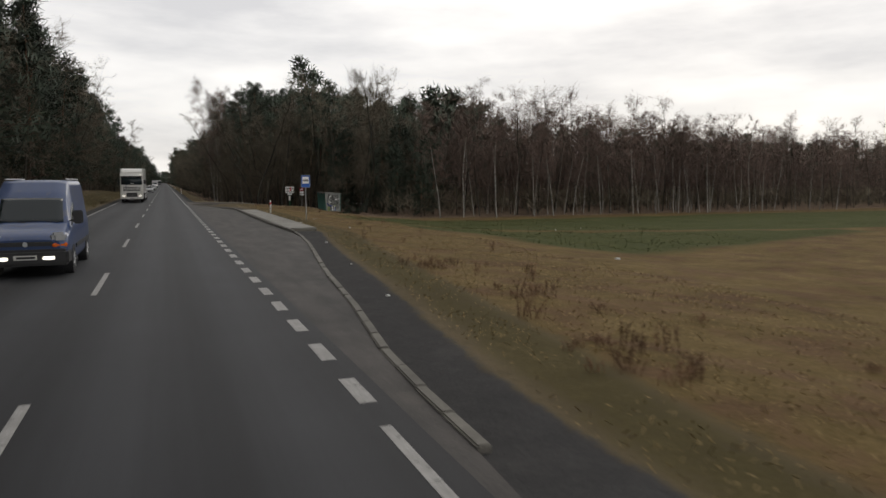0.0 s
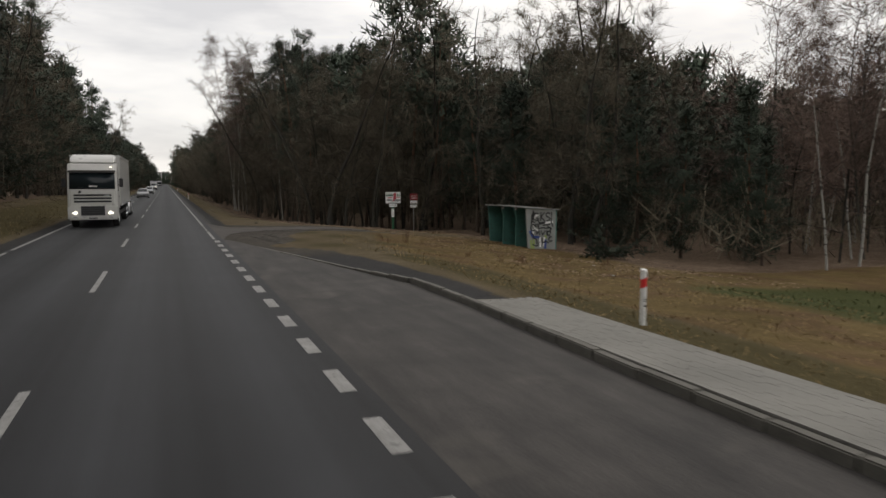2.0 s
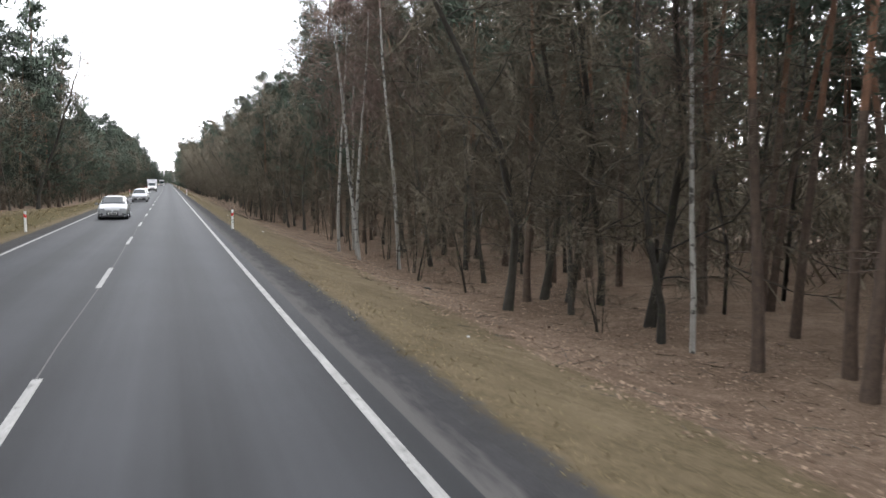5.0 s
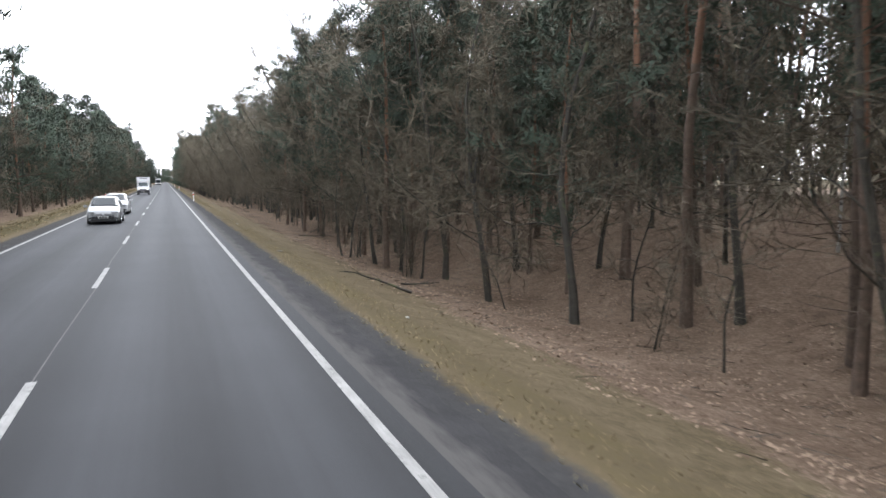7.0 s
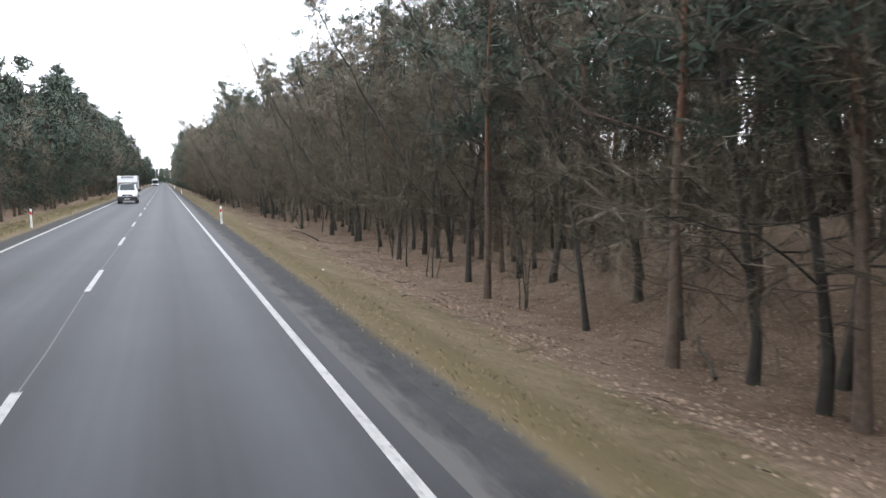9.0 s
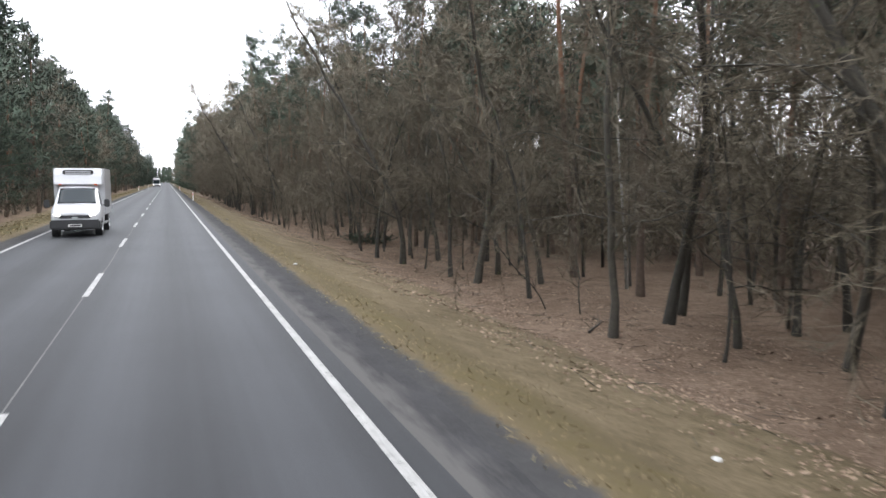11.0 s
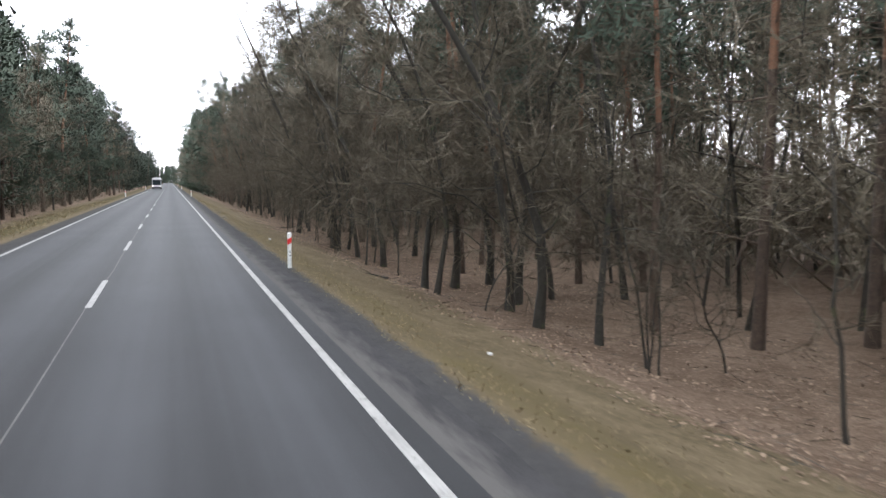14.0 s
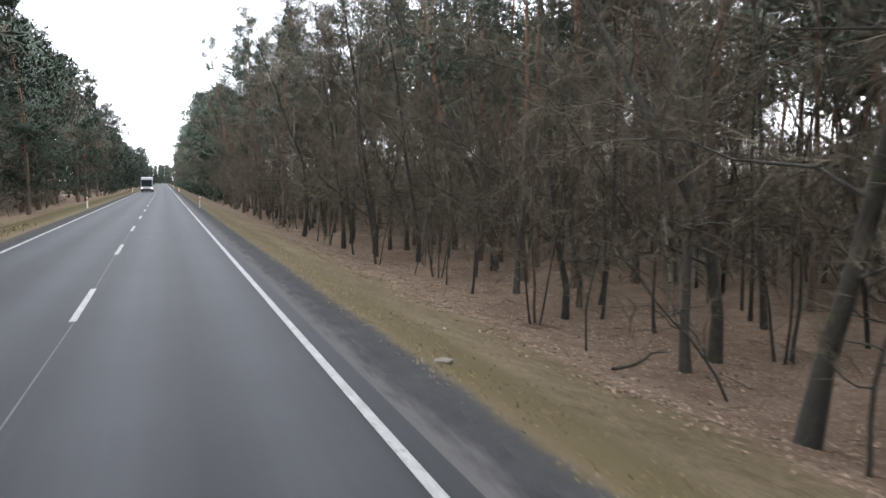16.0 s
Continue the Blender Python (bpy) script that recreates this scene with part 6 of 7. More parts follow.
def blue_van(place):
    """A blue high-roofed panel van that faces -y."""
    van = thing("panel_van", place, "blue high-roofed panel van with black bumper", "van")
    W = 0.98
    st = [(0.0, 0.95, 0.88, W * 0.80, W * 0.72), (0.12, 1.06, 0.98, W * 0.93, W * 0.80), (0.35, 1.16, 1.06, W * 0.985, W * 0.86), (0.78, 1.30, 1.18, W, W * 0.88),
          (0.86, 1.34, 1.22, W, W * 0.90), (1.45, 1.98, 1.26, W, W * 0.84), (1.62, 2.14, 1.3, W, W * 0.84), (1.95, 2.40, 1.3, W, W * 0.84), (2.15, 2.46, 1.3, W, W * 0.84), (4.9, 2.47, 1.3, W, W * 0.84), (5.2, 2.40, 1.3, W * 0.99, W * 0.82), (5.25, 2.3, 1.3, W * 0.97, W * 0.8)]
    sh = Shell(st, 0.32)
    part("body", sh.skin(), P_BLUE, van)
    part("windscreen", sh.over(0.88, 1.44, 0.04, n=8), M_GLASS, van)
    part("bumper", box(bmesh.new(), (-W * 0.99, -0.10, 0.30), (W * 0.99, 0.62, 0.72), 0.07), M_TRIM, van)
    part("grille", box(bmesh.new(), (-0.62, -0.03, 0.80), (0.62, 0.2, 0.91), 0.02), M_TRIM, van)
    part("badge", box(bmesh.new(), (-0.05, -0.045, 0.79), (0.05, -0.031, 0.91), 0.02), M_RIM, van)
    for s in (-1, 1):
        lens(van, s * W * 0.80, 0.035, 1.0, 0.36, 0.27, M_LAMP, tilt=s * 0.5, deep=0.25)
        lens(van, s * W * 0.80, 0.025, 0.815, 0.37, 0.10, M_AMBER, "indicator", s * 0.5, 0.25)
        lens(van, s * 0.52, -0.115, 0.50, 0.28, 0.085, M_LIGHT, "running_lamp", 0, 0.03)
        mirror(van, s * (W + 0.02), 1.0, 1.48, M_TRIM, 0.24, 0.36)
        part("door_window", sh.side(1.08, 2.0, 0.05, 0.50, s, slant0=0.45), M_GLASS, van)
        part("side_strip", box(bmesh.new(), (min(s * (W - 0.01), s * (W + 0.025)), 1.5, 0.62), (max(s * (W - 0.01), s * (W + 0.025)), 4.9, 0.74), 0.01), M_TRIM, van)
        for yy in (0.95, 4.35):
            part("wheel_arch", rod(bmesh.new(), (s * (W - 0.24), yy, 0.36), (s * (W + 0.005), yy, 0.36), 0.41, sides=24), M_TRIM, van)
            wheel(van, s * (W - 0.10), yy, 0.345, 0.215)
        part("roof_rail", rod(bmesh.new(), (s * 0.74, 2.2, 2.50), (s * 0.74, 5.0, 2.50), 0.02, sides=8), M_RIM, van)
    plate(van, -0.105, 0.52)
    for s in (-0.72, 0.05):
        part("wiper", rod(bmesh.new(), (s + 0.62, 0.86, 1.36), (s, 0.92, 1.43), 0.012, sides=6), M_BLACK, van)
    return van


def box_van(place):
    """A white refrigerated box van that faces -y."""
    van = thing("refrigerated_van", place, "white refrigerated box van with a roof unit", "van")
    W = 0.98
    st = [(0.0, 0.98, 0.9, W * 0.82, W * 0.72), (0.15, 1.12, 1.0, W * 0.93, W * 0.80), (0.55, 1.28, 1.15, W, W * 0.86), (0.90, 1.38, 1.25, W, W * 0.88), (1.62, 2.08, 1.3, W, W * 0.80), (1.95, 2.20, 1.32, W, W * 0.80), (2.35, 2.20, 1.32, W, W * 0.80)]
    sh = Shell(st, 0.35)
    part("cab", sh.skin(), P_WHITE, van)
    part("windscreen", sh.over(0.93, 1.60, 0.04, n=8), M_GLASS, van)
    cargo = part("cargo_box", box(bmesh.new(), (-1.05, 2.30, 0.85), (1.05, 6.0, 2.98), 0.03), P_WHITE, van)
    fair = bmesh.new()
    prof = [(1.75, 2.22), (2.28, 2.22), (2.28, 2.98), (2.16, 2.98), (1.95, 2.72)]
    va = [fair.verts.new((-0.98, a, b)) for a, b in prof]
    vb = [fair.verts.new((0.98, a, b)) for a, b in prof]
    fair.faces.new(va)
    fair.faces.new(vb[::-1])
    for i in range(5):
        j = (i + 1) % 5
        fair.faces.new((va[i], vb[i], vb[j], va[j]))
    bmesh.ops.recalc_face_normals(fair, faces=fair.faces[:])
    bmesh.ops.bevel(fair, geom=fair.edges[:], offset=0.05, segments=3, affect="EDGES")
    part("roof_fairing", fair, P_WHITE, van)
    unit_bm = bmesh.new()
    box(unit_bm, (-0.62, 1.93, 2.66), (0.62, 2.2, 2.90), 0.04)
    cool = part("cooling_unit", unit_bm, M_TRIM, van, "black and white cooling unit above the cab")
    for k in range(2):
        part("vent_slat", box(bmesh.new(), (-0.52, 1.905, 2.71 + 0.08 * k), (0.52, 1.93, 2.76 + 0.08 * k), 0.008), P_WHITE, cool)
    part("bumper", box(bmesh.new(), (-W * 0.99, -0.08, 0.32), (W * 0.99, 0.5, 0.74), 0.06), M_TRIM, van)
    part("grille", box(bmesh.new(), (-0.6, -0.03, 0.80), (0.6, 0.15, 0.93), 0.02), M_TRIM, van)
    part("badge", box(bmesh.new(), (-0.13, -0.045, 0.79), (0.13, -0.031, 0.87), 0.03), M_RIM, van)
    part("bonnet_lettering_bar", box(bmesh.new(), (-0.28, 0.02, 0.985), (0.28, 0.05, 1.03), 0.005), M_RIM, van)
    for s in (-1, 1):
        lens(van, s * W * 0.72, 0.01, 0.95, 0.28, 0.13, M_LIGHT, tilt=s * 0.40, deep=0.25)
        mirror(van, s * (W + 0.10), 1.05, 1.42, M_TRIM, 0.22, 0.34)
        part("door_window", sh.side(1.15, 1.95, 0.05, 0.78, s, slant0=0.45), M_GLASS, van)
        part("side_guard", box(bmesh.new(), (min(s * 0.9, s * 1.0), 2.7, 0.42), (max(s * 0.9, s * 1.0), 4.2, 0.5), 0.01), M_RIM, van)
        for yy in (0.95, 4.75):
            part("wheel_arch", rod(bmesh.new(), (s * (W - 0.26), yy, 0.37), (s * (W + 0.004), yy, 0.37), 0.42, sides=22), M_TRIM, van)
            wheel(van, s * (W - 0.1), yy, 0.35, 0.22)
        part("roof_lamp", box(bmesh.new(), (s * 0.72 - 0.07, 1.70, 2.21), (s * 0.72 + 0.07, 1.8, 2.27), 0.02), M_AMBER, van)
    part("chassis", box(bmesh.new(), (-0.5, 1.5, 0.45), (0.5, 5.9, 0.84), 0.02), M_TRIM, van)
    plate(van, -0.085, 0.50)
    for s in (-0.72, 0.05):
        part("wiper", rod(bmesh.new(), (s + 0.62, 0.92, 1.42), (s, 0.98, 1.49), 0.012, sides=6), M_BLACK, van)
    return van


def lorry(place):
    """A dirty white lorry with a long box that faces -y."""
    lo = thing("lorry", place, "dirty white lorry with a long grey box body and lit headlights", "lorry")
    W = 1.23
    cab = bmesh.new()
    prof = [(0.06, 0.95), (0.0, 1.25), (0.02, 1.98), (0.24, 3.05), (0.46, 3.46), (2.1, 3.50), (2.1, 0.95)]
    xs_ = (-W, -W * 0.9, W * 0.9, W)
    rows = [[cab.verts.new((x, a + (0.10 if abs(x) > 1.2 and a < 1 else 0), b)) for a, b in prof] for x in xs_]
    for p, q in zip(rows, rows[1:]):
        for i in range(len(prof)):
            j = (i + 1) % len(prof)
            cab.faces.new((p[i], p[j], q[j], q[i]))
    cab.faces.new(rows[0])
    cab.faces.new(rows[-1][::-1])
    bmesh.ops.recalc_face_normals(cab, faces=cab.faces[:])
    bmesh.ops.bevel(cab, geom=[e for e in cab.edges if e.calc_length() > 0.2], offset=0.05, segments=3, affect="EDGES")
    part("cab", cab, P_CREAM, lo)
    ws = bmesh.new()
    q = [ws.verts.new(v) for v in ((-1.12, 0.018, 2.08), (1.12, 0.018, 2.08), (1.10, 0.198, 2.96), (-1.10, 0.198, 2.96))]
    ws.faces.new(q)
    extrude_back(ws, 0.02)
    part("windscreen", ws, M_GLASS, lo)
    part("sun_visor", box(bmesh.new(), (-1.16, 0.02, 2.97), (1.16, 0.24, 3.09), 0.03), plain("smoked_visor", (0.07, 0.065, 0.06), 0.3), lo)
    # wind deflector above the cab
    defl = bmesh.new()
    pr_ = [(0.62, 3.49), (2.0, 3.49), (2.0, 3.98), (1.6, 3.98), (1.0, 3.78)]
    va = [defl.verts.new((-1.12, a, b)) for a, b in pr_]
    vb = [defl.verts.new((1.12, a, b)) for a, b in pr_]
    defl.faces.new(va)
    defl.faces.new(vb[::-1])
    for i in range(5):
        j = (i + 1) % 5
        defl.faces.new((va[i], vb[i], vb[j], va[j]))
    bmesh.ops.recalc_face_normals(defl, faces=defl.faces[:])
    bmesh.ops.bevel(defl, geom=defl.edges[:], offset=0.09, segments=3, affect="EDGES")
    part("wind_deflector", defl, P_CREAM, lo)
    part("marker_lamp", box(bmesh.new(), (0.86, 0.26, 3.24), (0.98, 0.40, 3.30), 0.015), M_LIGHT, lo)
    for k in range(3):
        part("grille_slot", box(bmesh.new(), (-0.92, -0.02, 1.36 + 0.17 * k), (0.92, 0.06, 1.46 + 0.17 * k), 0.012), M_TRIM, lo)
    part("badge", rod(bmesh.new(), (-0.62, -0.03, 1.93), (-0.62, 0.03, 1.93), 0.07, sides=18), M_TRIM, lo)
    part("badge_bar", box(bmesh.new(), (0.55, -0.026, 1.72), (0.82, -0.021, 1.77)), M_RIM, lo)
    bump = part("bumper", box(bmesh.new(), (-W, -0.12, 0.42), (W, 0.9, 1.20), 0.08), P_CREAM, lo)
    part("lower_grille", box(bmesh.new(), (-0.62, -0.14, 0.62), (0.62, 0.0, 1.16), 0.04), M_TRIM, bump)
    for k in range(4):
        part("grille_bar", box(bmesh.new(), (-0.56, -0.155, 0.70 + 0.11 * k), (0.56, -0.141, 0.73 + 0.11 * k)), plain("dark_bar", (0.05, 0.05, 0.052), 0.5), bump)
    for s in (-1, 1):
        lens(lo, s * 0.90, -0.13, 0.80, 0.30, 0.17, M_LIGHT, tilt=s * 0.2, deep=0.05)
        lens(lo, s * 0.72, -0.125, 0.81, 0.10, 0.10, M_LAMP, "spot_lamp", 0, 0.04)
        lens(lo, s * 0.86, -0.125, 0.56, 0.24, 0.08, M_LAMP, "fog_lamp", 0, 0.03)
        mirror(lo, s * (W + 0.08), 0.35, 2.42, M_TRIM, 0.20, 0.48)
        win = bmesh.new()
        x = s * (W + 0.004)
        win.faces.new([win.verts.new(v) for v in ((x, 0.30, 1.95), (x, 1.20, 1.95), (x, 1.20, 2.70), (x, 0.42, 2.70))])
        extrude_back(win, 0.004)
        part("door_window", win, M_GLASS, lo)
        part("door_handle", box(bmesh.new(), (min(x, x + s * 0.03), 1.0, 1.62), (max(x, x + s * 0.03), 1.18, 1.68), 0.008), M_TRIM, lo)
        part("mudguard", box(bmesh.new(), (min(s * 0.86, s * 1.22), 0.92, 0.62), (max(s * 0.86, s * 1.22), 2.1, 0.94), 0.05), M_TRIM, lo)
        for yy in (1.45, 9.2, 10.5):
            wheel(lo, s * 1.03, yy, 0.50, 0.32)
        part("side_guard", box(bmesh.new(), (min(s * 1.1, s * 1.16), 3.0, 0.62), (max(s * 1.1, s * 1.16), 8.2, 0.80), 0.01), M_TRIM, lo)
    plate(lo, -0.16, 0.52)
    part("windscreen_card", box(bmesh.new(), (-0.15, -0.005, 2.20), (0.25, 0.008, 2.27)), M_PLATE, lo)
    part("chassis", box(bmesh.new(), (-0.45, 1.0, 0.55), (0.45, 13.0, 1.08), 0.02), M_TRIM, lo)
    part("cargo_box", box(bmesh.new(), (-1.27, 2.3, 1.10), (1.27, 13.2, 3.98), 0.03), P_GREY, lo)
    for s in (-1.275, 1.275):
        for z in (1.14, 3.94):
            part("box_rail", box(bmesh.new(), (s - 0.012, 2.29, z - 0.05), (s + 0.012, 13.21, z + 0.05), 0.006), M_RIM, lo)
    for s in (-0.7, 0.1):
        part("wiper", rod(bmesh.new(), (s + 0.6, 0.0, 2.11), (s, 0.01, 2.18), 0.014, sides=6), M_BLACK, lo)
    part("rear_flap", box(bmesh.new(), (-1.2, 11.4, 0.45), (1.2, 11.43, 1.0), 0.005), M_TRIM, lo)
    return lo


def coach(place):
    """A white coach far up the road that faces -y."""
    co = thing("coach", place, "white coach with a broad dark windscreen", "bus")
    W = 1.25
    st = [(0.0, 3.0, 1.2, W * 0.96, W * 0.90), (0.25, 3.3, 1.25, W, W * 0.93), (11.6, 3.35, 1.25, W, W * 0.93), (11.9, 3.2, 1.25, W * 0.98, W * 0.9)]
    part("body", Shell(st, 0.35).skin(0.6), P_WHITE, co)
    part("windscreen", box(bmesh.new(), (-1.12, -0.02, 1.15), (1.12, 0.12, 2.75), 0.06), M_GLASS, co)
    part("bumper", box(bmesh.new(), (-1.2, -0.06, 0.32), (1.2, 0.3, 0.75), 0.05), M_TRIM, co)
    for s in (-1, 1):
        lens(co, s * 0.98, -0.02, 0.88, 0.3, 0.16, M_LIGHT)
        part("side_glass", box(bmesh.new(), (min(s * 1.2, s * 1.262), 0.6, 1.5), (max(s * 1.2, s * 1.262), 11.2, 2.55), 0.02), M_GLASS, co)
        for yy in (2.4, 8.6):
            wheel(co, s * 1.08, yy, 0.48, 0.3)
        mirror(co, s * 1.3, -0.1, 2.5, M_TRIM, 0.15, 0.4)
    return co


blue_van((-1.82, 15.7, 0))
lorry((-2.08, 85.2, 0))
hatchback((-1.75, 99.3, 0), P_WHITE, "white hatchback with dark windows on the far lane", lit=False)
hatchback((-1.80, 163.5, 0), P_SILVER, "pale silver hatchback driving on the far lane")
hatchback((-1.70, 205.6, 0), P_SILVER, "silver hatchback with a large dark grille", W=0.86, L=4.2, H=1.50, wide_grille=0.60)
hatchback((-1.85, 217.6, 0), P_WHITE, "white hatchback with a black framed grille", W=0.89)
box_van((-2.05, 293.6, 0))
coach((-2.0, 551.0, 0))
hatchback((-1.8, 570.0, 0), P_WHITE, "white hatchback far up the road")


# ---- ground cover: grass, weeds, leaves, stones ----
def cover(name, x, y, mat, label, category, make):
    """One object of many small pieces that nobody could count."""
    g = Growth()
    rs = np.random.default_rng(len(name) * 7 + len(x))
    make(g, np.stack([x, y, land(x, y)], -1), rs)
    v, f = g.done()
    n = np.repeat(rs.normal(size=(len(v) // 4 + 1, 3)) * 0.22, 4, axis=0)[:len(v)] + (0, 0, 1)
    n /= np.linalg.norm(n, axis=1, keepdims=True)
    me = quick_mesh(name, v, wound(v, f, n), [mat])
    set_normals(me, n)
    return tagged(new(name, me), label, category, kind="stuff")


def blades_at(tall, wide, flop):
    def make(g, p, rs):
        n = len(p)
        d = rs.normal(size=(n, 3)) * (flop, flop, 0.1) + (0, 0, 1)
        g.blades(p - (0, 0, 0.01), d, tall * rs.uniform(0.5, 1.4, n), wide, rs)
    return make


def flat_leaves(size):
    def make(g, p, rs):
        n = len(p)
        a = rs.uniform(0, 6.28, n)
        u = np.stack([np.cos(a), np.sin(a), rs.normal(size=n) * 0.25], -1)
        w = np.stack([-np.sin(a), np.cos(a), rs.normal(size=n) * 0.25], -1)
        s = (size * rs.uniform(0.6, 1.3, n))[:, None]
        c = p + (0, 0, 0.025)
        q = np.stack([c - u * s, c - w * s * 0.6 + (0, 0, 0.01), c + u * s, c + w * s * 0.6 + (0, 0, 0.012)], 1)
        g.quads(q.reshape(-1, 3), np.arange(4 * n).reshape(-1, 4))
    return make


gr = np.random.default_rng(77)


def clumped(n, x0, x1, y0, y1, keep):
    """Places in uneven clumps where keep(x, y) is true."""
    x, y = gr.uniform(x0, x1, n), gr.uniform(y0, y1, n)
    dense = wave(x * 1.7, y * 1.7) + wave(x * 5.1 + 3, y * 4.7) * 0.8 + gr.normal(size=n) * 0.5
    ok = (dense > -0.1) & keep(x, y)
    return x[ok], y[ok]


# verge along the wood
x, y = clumped(130000, 4.6, 9.6, 90, 430, lambda x, y: gr.uniform(0, 1, len(x)) > (x - 5.2) / 5.0)
cover("verge_grass", x, y, M_GRASS, "short dry winter grass along the road", "grass", blades_at(0.055, 0.012, 0.9))
# bank beside the bus bay
edge_at = lambda y: np.interp(y, FLAT_Y, FLAT_X)
x, y = clumped(60000, 5, 18, -4, 84, lambda x, y: (x > edge_at(y) + 0.1) & ~((y > 77) & (x < 12)))
cover("bank_grass", x, y, M_STRAW, "matted straw-coloured grass on the bank", "grass", blades_at(0.08, 0.016, 1.0))
# across the road
x, y = clumped(36000, -10.5, -4.9, 20, 430, lambda x, y: x < 0)
cover("far_verge_grass", x, y, M_GRASS, "low grass on the far verge", "grass", blades_at(0.11, 0.035, 0.8))
# green blades of the winter field
x, y = clumped(32000, 14, 40, 2, 62, lambda x, y: in_field(x, y) > 0.6)
M_CROP = island_material("winter_crop", (0.056, 0.064, 0.024), (0.092, 0.097, 0.038), 0.85)
cover("field_crop", x, y, M_CROP, "sparse green shoots of a winter field", "crop", blades_at(0.10, 0.03, 0.6))
# leaves on the forest floor
x, y = clumped(190000, 7.6, 18, 88, 425, lambda x, y: gr.uniform(0, 1, len(x)) < (x - 6.4) / 3.0)
cover("leaf_litter", x, y, M_LEAF, "curled brown oak leaves on the forest floor", "leaves", flat_leaves(0.045))
x, y = clumped(9000, 12, 22, 60, 96, lambda x, y: x > 12.5)
cover("shelter_leaf_litter", x, y, M_LEAF, "scattered brown leaves near the shelter", "leaves", flat_leaves(0.045))


# small sticks on the forest floor
def sticks(g, p, rs):
    n = len(p)
    d = rs.normal(size=(n, 3)) * (1, 1, 0.12)
    g.spikes(p + (0, 0, 0.03), d, rs.uniform(0.2, 1.1, n), 0.009, rs)


x, y = clumped(9000, 7.4, 20, 92, 425, lambda x, y: gr.uniform(0, 1, len(x)) < (x - 6.4) / 3.0)
cover("twig_litter", x, y, M_BARK, "small dead sticks among the leaves", "sticks", sticks)


# dead weeds on the bank
def weed(seed, tall, stems):
    rs = np.random.default_rng(seed)
    g = Growth()
    for _ in range(stems):
        p = rs.normal(size=3) * (0.12, 0.12, 0)
        stem = bend(p, unit(rs.uniform(0, 6.28), radians(rs.uniform(70, 90))), tall * rs.uniform(0.6, 1.1), 3, rs, 0.2)
        g.tube(stem, (0.008, 0.007, 0.005, 0.003), 3)
        p3, d3 = many_along(stem, rs.uniform(0.45, 1.0, 9))
        g.spikes(p3, d3 + rs.normal(size=(9, 3)) * 0.5, rs.uniform(0.06, 0.18, 9), 0.008, rs)
    return foliage_mesh("stalks", g.done(), M_DEADWEED)


WEEDS = [weed(900 + i, t, n) for i, (t, n) in enumerate(((0.6, 9), (0.45, 12), (0.35, 14), (0.7, 7)))]
wr = random.Random(21)


def weed_at(x, y, s=1.0):
    ob = new("dead_weed", wr.choice(WEEDS))
    ob.matrix_basis = pose(x, y, tops(x, y) - 0.02, 0, 0, wr.uniform(0, 360)) @ Matrix.Scale(s, 4)
    tagged(ob, "clump of dry reddish-brown weed stalks", "weed", "dead weeds on the bank")


for cx, cy, n, sp in ((7.6, 6.9, 3, 0.25), (8.05, 4.4, 7, 0.4), (7.65, 3.0, 8, 0.5), (9.6, 14.4, 8, 0.9), (9.2, 9.6, 7, 0.8), (11.5, 17, 4, 1.5), (10.5, 6, 3, 1.2), (12.5, 24, 3, 1.6), (13.5, 33, 3, 2.0), (14, 44, 3, 2.0), (11, 73, 5, 1.0), (14, 66, 6, 1.5)):
    for _ in range(n):
        weed_at(cx + wr.gauss(0, sp), cy + wr.gauss(0, sp), wr.uniform(0.4, 0.85))


# stones, clods and scraps
def lump(name, x, y, size, mat, label, category, group="", flat=0.55):
    bm = bmesh.new()
    bmesh.ops.create_icosphere(bm, subdivisions=2, radius=size)
    off = wr.uniform(0, 50)
    for v in bm.verts:
        k = noise.noise(v.co / size * 1.3 + Vector((off, 0, 0)))
        v.co *= 1 + 0.35 * k
        v.co.z *= flat
    me = bpy.data.meshes.new(name)
    bm.to_mesh(me)
    bm.free()
    me.materials.append(mat)
    ob = new(name, me)
    ob.location = (x, y, tops(x, y) + size * flat * 0.4)
    return tagged(ob, label, category, group)


M_SAND = material("pale_sandy_clod", (0.13, 0.115, 0.088), 0.95, 0.7, 1.2, 8, 50, 0.4)
M_PALE = material("pale_litter", (0.42, 0.42, 0.40), 0.7, 0.8, 1.1, 9, 50, 0.1)
for x, y, s in ((5.35, 111.2, 0.16), (5.1, 108.6, 0.13), (5.2, 307.3, 0.15), (5.1, 318.6, 0.10), (4.95, 383.4, 0.16), (4.9, 381.2, 0.12), (5.0, 252.5, 0.13), (5.3, 188, 0.12), (5.1, 391.5, 0.14)):
    lump("sand_clod", x, y, s, M_SAND, "pale sandy clod in the verge grass", "clod", "clods on the verge", 0.28)
lump("field_stone", 20.6, 22.2, 0.13, M_PALE, "white boundary stone at the field's edge", "stone")
for x, y in ((33.5, 45.5), (30.2, 44.0), (11.2, 34.5), (11.8, 47.2), (9.1, 38.2), (10.9, 43.5), (14.6, 61.3), (16.2, 64.8), (7.5, 23.5), (6.6, 15.8), (5.9, 9.8), (6.1, 176), (5.4, 205), (6.4, 233.6), (5.2, 281), (7.2, 127.4), (6.8, 158), (7.6, 266), (6.6, 344), (5.7, 366), (6.9, 396)):
    lump("litter_scrap", x, y, wr.uniform(0.035, 0.07), M_PALE, "small pale scrap of litter lying on the verge", "litter", "scraps of litter")
lump("dark_clod", 6.6, 86.4, 0.10, M_BARK, "dark clod of earth by the track", "clod")


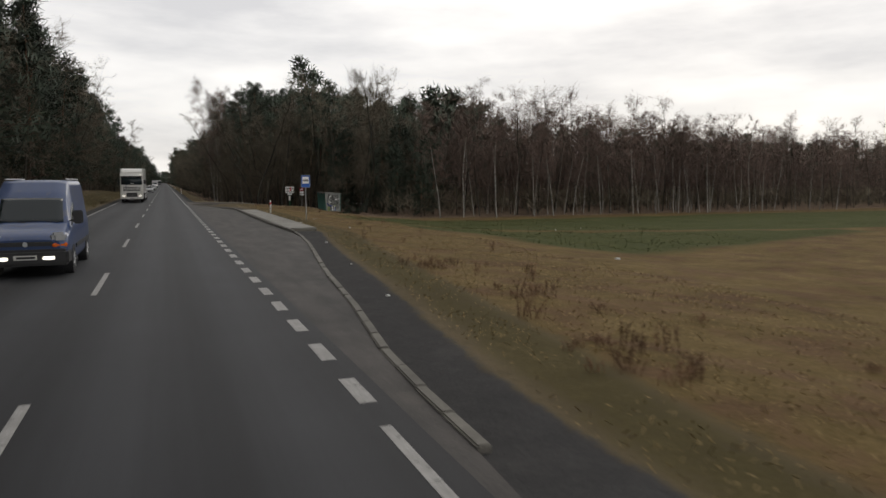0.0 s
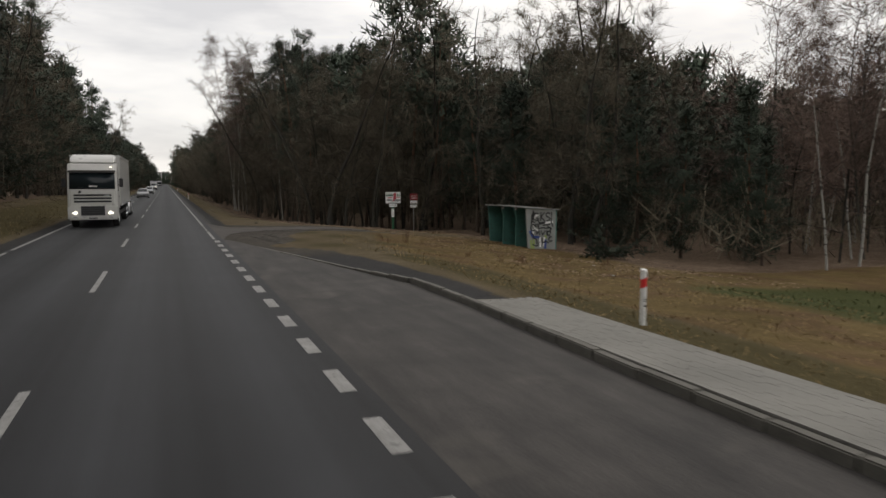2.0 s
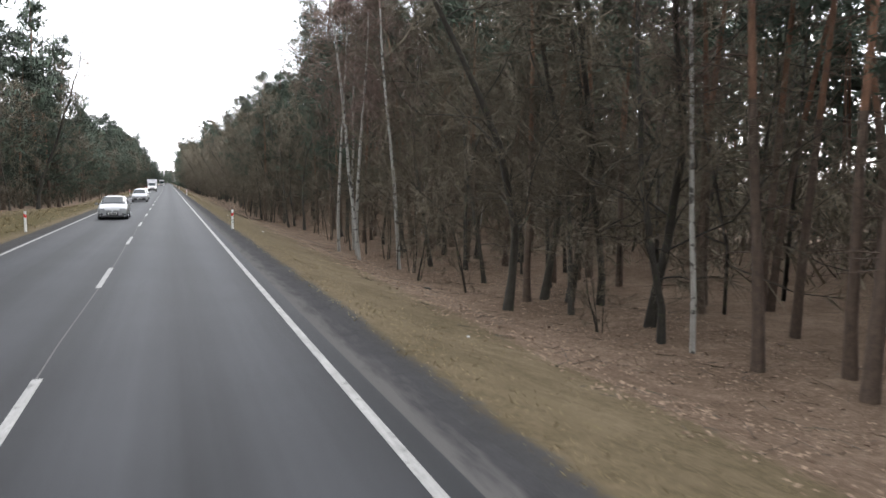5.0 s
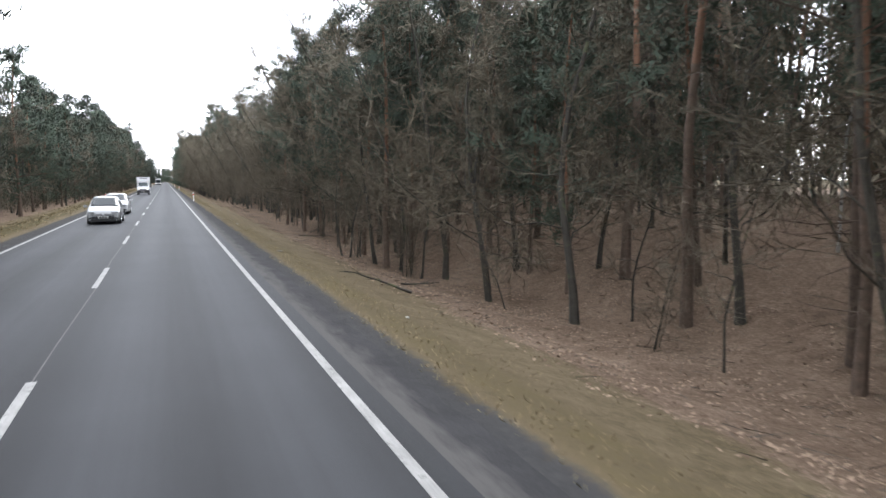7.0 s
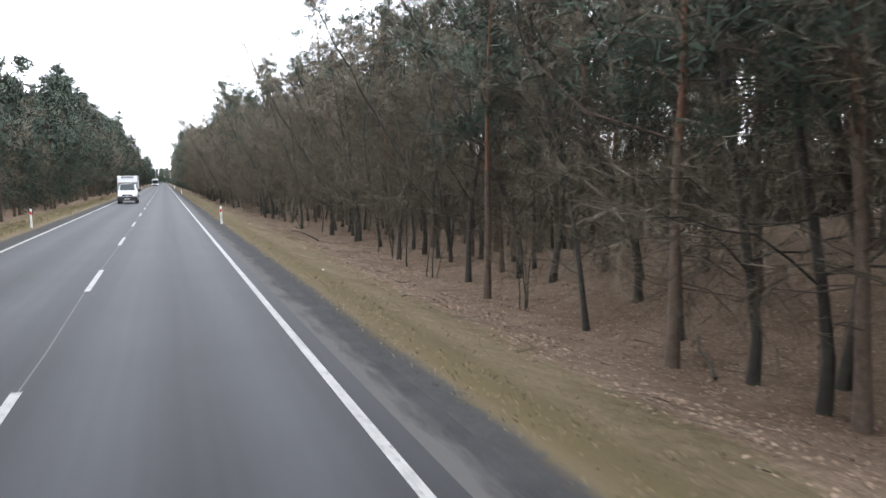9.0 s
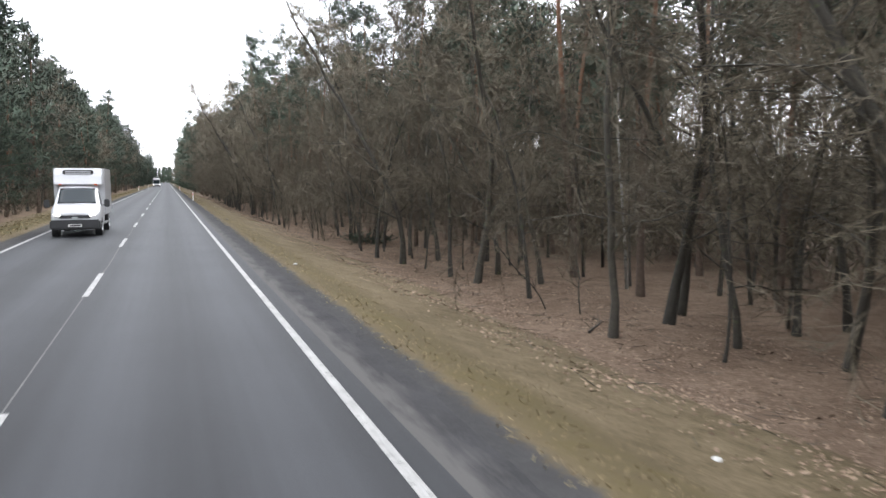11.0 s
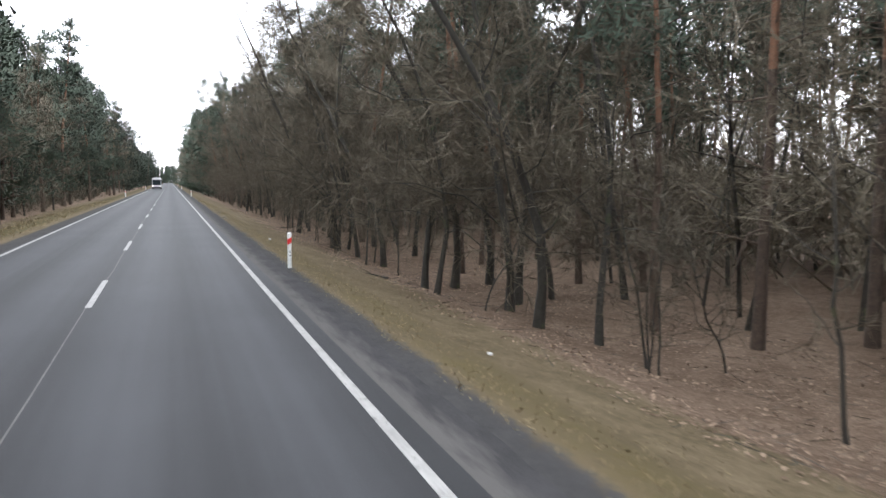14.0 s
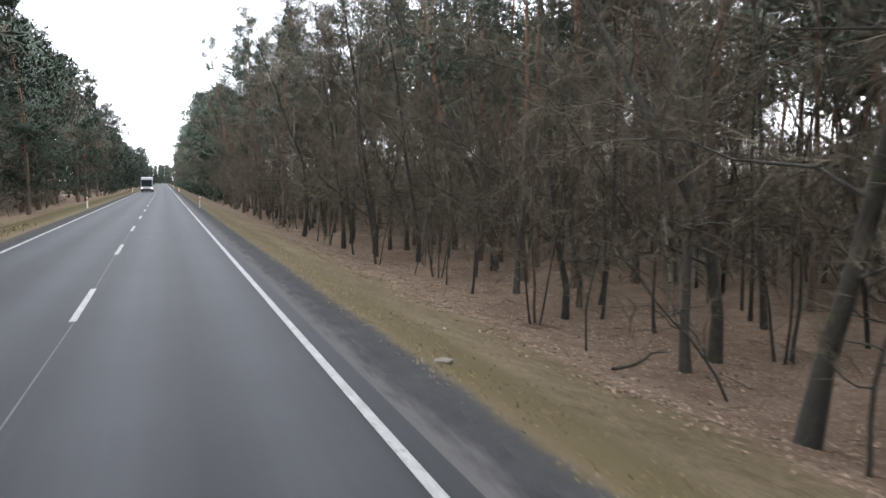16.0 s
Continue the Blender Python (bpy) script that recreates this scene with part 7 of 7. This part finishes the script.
# fallen branches
def fallen(x, y, turn, length, seed):
    rs = np.random.default_rng(seed)
    g = Growth()
    path = bend((0, 0, 0.06), np.array([1, 0, 0.03]), length, 6, rs, 0.25)
    path[:, 2] = np.clip(path[:, 2], 0.03, 0.4)
    g.tube(path, np.linspace(0.045, 0.012, 7), 6)
    ob = new("fallen_branch", foliage_mesh("fallen_branch", g.done(), M_BARK, True))
    g = Growth()
    p3, d3 = many_along(path, rs.uniform(0.25, 1.0, 10))
    g.spikes(p3, d3 + rs.normal(size=(10, 3)) * (0.6, 0.6, 0.35), rs.uniform(0.3, 0.9, 10), 0.014, rs)
    tw = new("side_twigs", foliage_mesh("side_twigs", g.done(), M_BARK))
    tw.parent = ob
    tagged(tw, kind="stuff")
    slope = math.degrees(math.atan2(tops(x + math.cos(radians(turn)) * length, y + math.sin(radians(turn)) * length) - tops(x, y), length))
    ob.matrix_basis = pose(x, y, tops(x, y), 0, -slope, turn)
    return tagged(ob, "bare grey branch fallen among the leaves", "branch", "fallen branches")


for k, (x, y, turn, L) in enumerate(((8.4, 182.5, 160, 2.2), (9.2, 186, 20, 1.8), (9.5, 113.5, 10, 2.6), (9.9, 112.6, 30, 2.2), (13, 223, 60, 3.0), (10.5, 214, 5, 2.4), (11.5, 330, 200, 2.8), (10.8, 333, 230, 2.0),
                                     (13, 277, 40, 2.4), (12, 262, 190, 2.0), (8.8, 357.5, 110, 1.4), (10.4, 395, 20, 2.4), (11, 140, 75, 2.2), (15, 99, 20, 2.0))):
    fallen(x, y, turn, L, 700 + k)


# young evergreen at the wood's edge
def low_evergreen(x, y, s, seed):
    rs = np.random.default_rng(seed)
    wood, crown = Growth(), Growth()
    for i in range(16):
        path = bend((0, 0, 0.05), unit(rs.uniform(0, 6.28), radians(rs.uniform(10, 65))), rs.uniform(0.7, 1.5), 3, rs, 0.35)
        wood.tube(path, (0.015, 0.012, 0.008, 0.004), 4)
        p, d = many_along(path, rs.uniform(0.15, 1.0, 70))
        crown.blades(p, d + rs.normal(size=(70, 3)) * 0.7, rs.uniform(0.10, 0.24, 70), 0.035, rs)
    root = thing("evergreen_bush", (x, y, tops(x, y)), "low dark green evergreen bush", "bush", turn=rs.uniform(0, 360))
    root.scale = (s, s, s * 0.8)
    for nm, gg, m in (("stem", wood, M_PINE_BARK), ("crown", crown, M_NEEDLE)):
        ob = new(nm, foliage_mesh(nm, gg.done(), m))
        ob.parent = root
        tagged(ob, kind="stuff")


low_evergreen(14.5, 309.4, 1.3, 41)
low_evergreen(15.7, 308.6, 1.1, 42)
low_evergreen(20.5, 70.0, 1.6, 43)


# churned mud where vehicles turn off to the track
def mud_ridge(path, width, height, seed):
    """A low uneven ridge of pushed-up soil along a path."""
    rs = np.random.default_rng(seed)
    verts, faces, m = [], [], 9
    n = 40
    for i in range(n + 1):
        p, d = along(np.array(path, float), i / n)
        taper = math.sin(math.pi * i / n) ** 0.6
        side = np.array([d[1], -d[0]])
        w = width * (0.5 + 0.5 * taper) * rs.uniform(0.8, 1.2)
        for j in range(m):
            u = j / (m - 1) * 2 - 1
            q = p[:2] + side * u * w / 2
            h = height * taper * (1 - u * u) * (0.45 + 0.8 * noise.noise(Vector((q[0] * 4, q[1] * 4, seed))) + rs.uniform(0, 0.35))
            verts.append((q[0], q[1], tops(q[0], q[1]) + max(h, 0) + (0.004 if abs(u) < 0.99 else -0.02)))
    for i in range(n):
        for j in range(m - 1):
            a = i * m + j
            faces.append((a, a + 1, a + m + 1, a + m))
    me = mesh_from("mud_ridge", verts, faces, [M_MUD], smooth=True)
    return tagged(new("mud_ridge", me), "dark churned ridge of mud beside the track", "mud", "ridges of churned mud")


M_MUD = material("dark_mud", (0.034, 0.028, 0.019), 0.9, 0.5, 1.4, 3, 30, 0.8)
mud_ridge([(5.2, 76.4, 0), (5.45, 75.0, 0), (5.7, 73.3, 0), (5.95, 71.4, 0)], 0.46, 0.13, 5)
mud_ridge([(5.9, 77.4, 0), (6.15, 76.0, 0), (6.3, 74.6, 0)], 0.34, 0.09, 6)
mud_ridge([(6.4, 79.0, 0), (7.4, 78.7, 0), (8.6, 78.9, 0), (9.6, 78.7, 0)], 0.5, 0.06, 7)
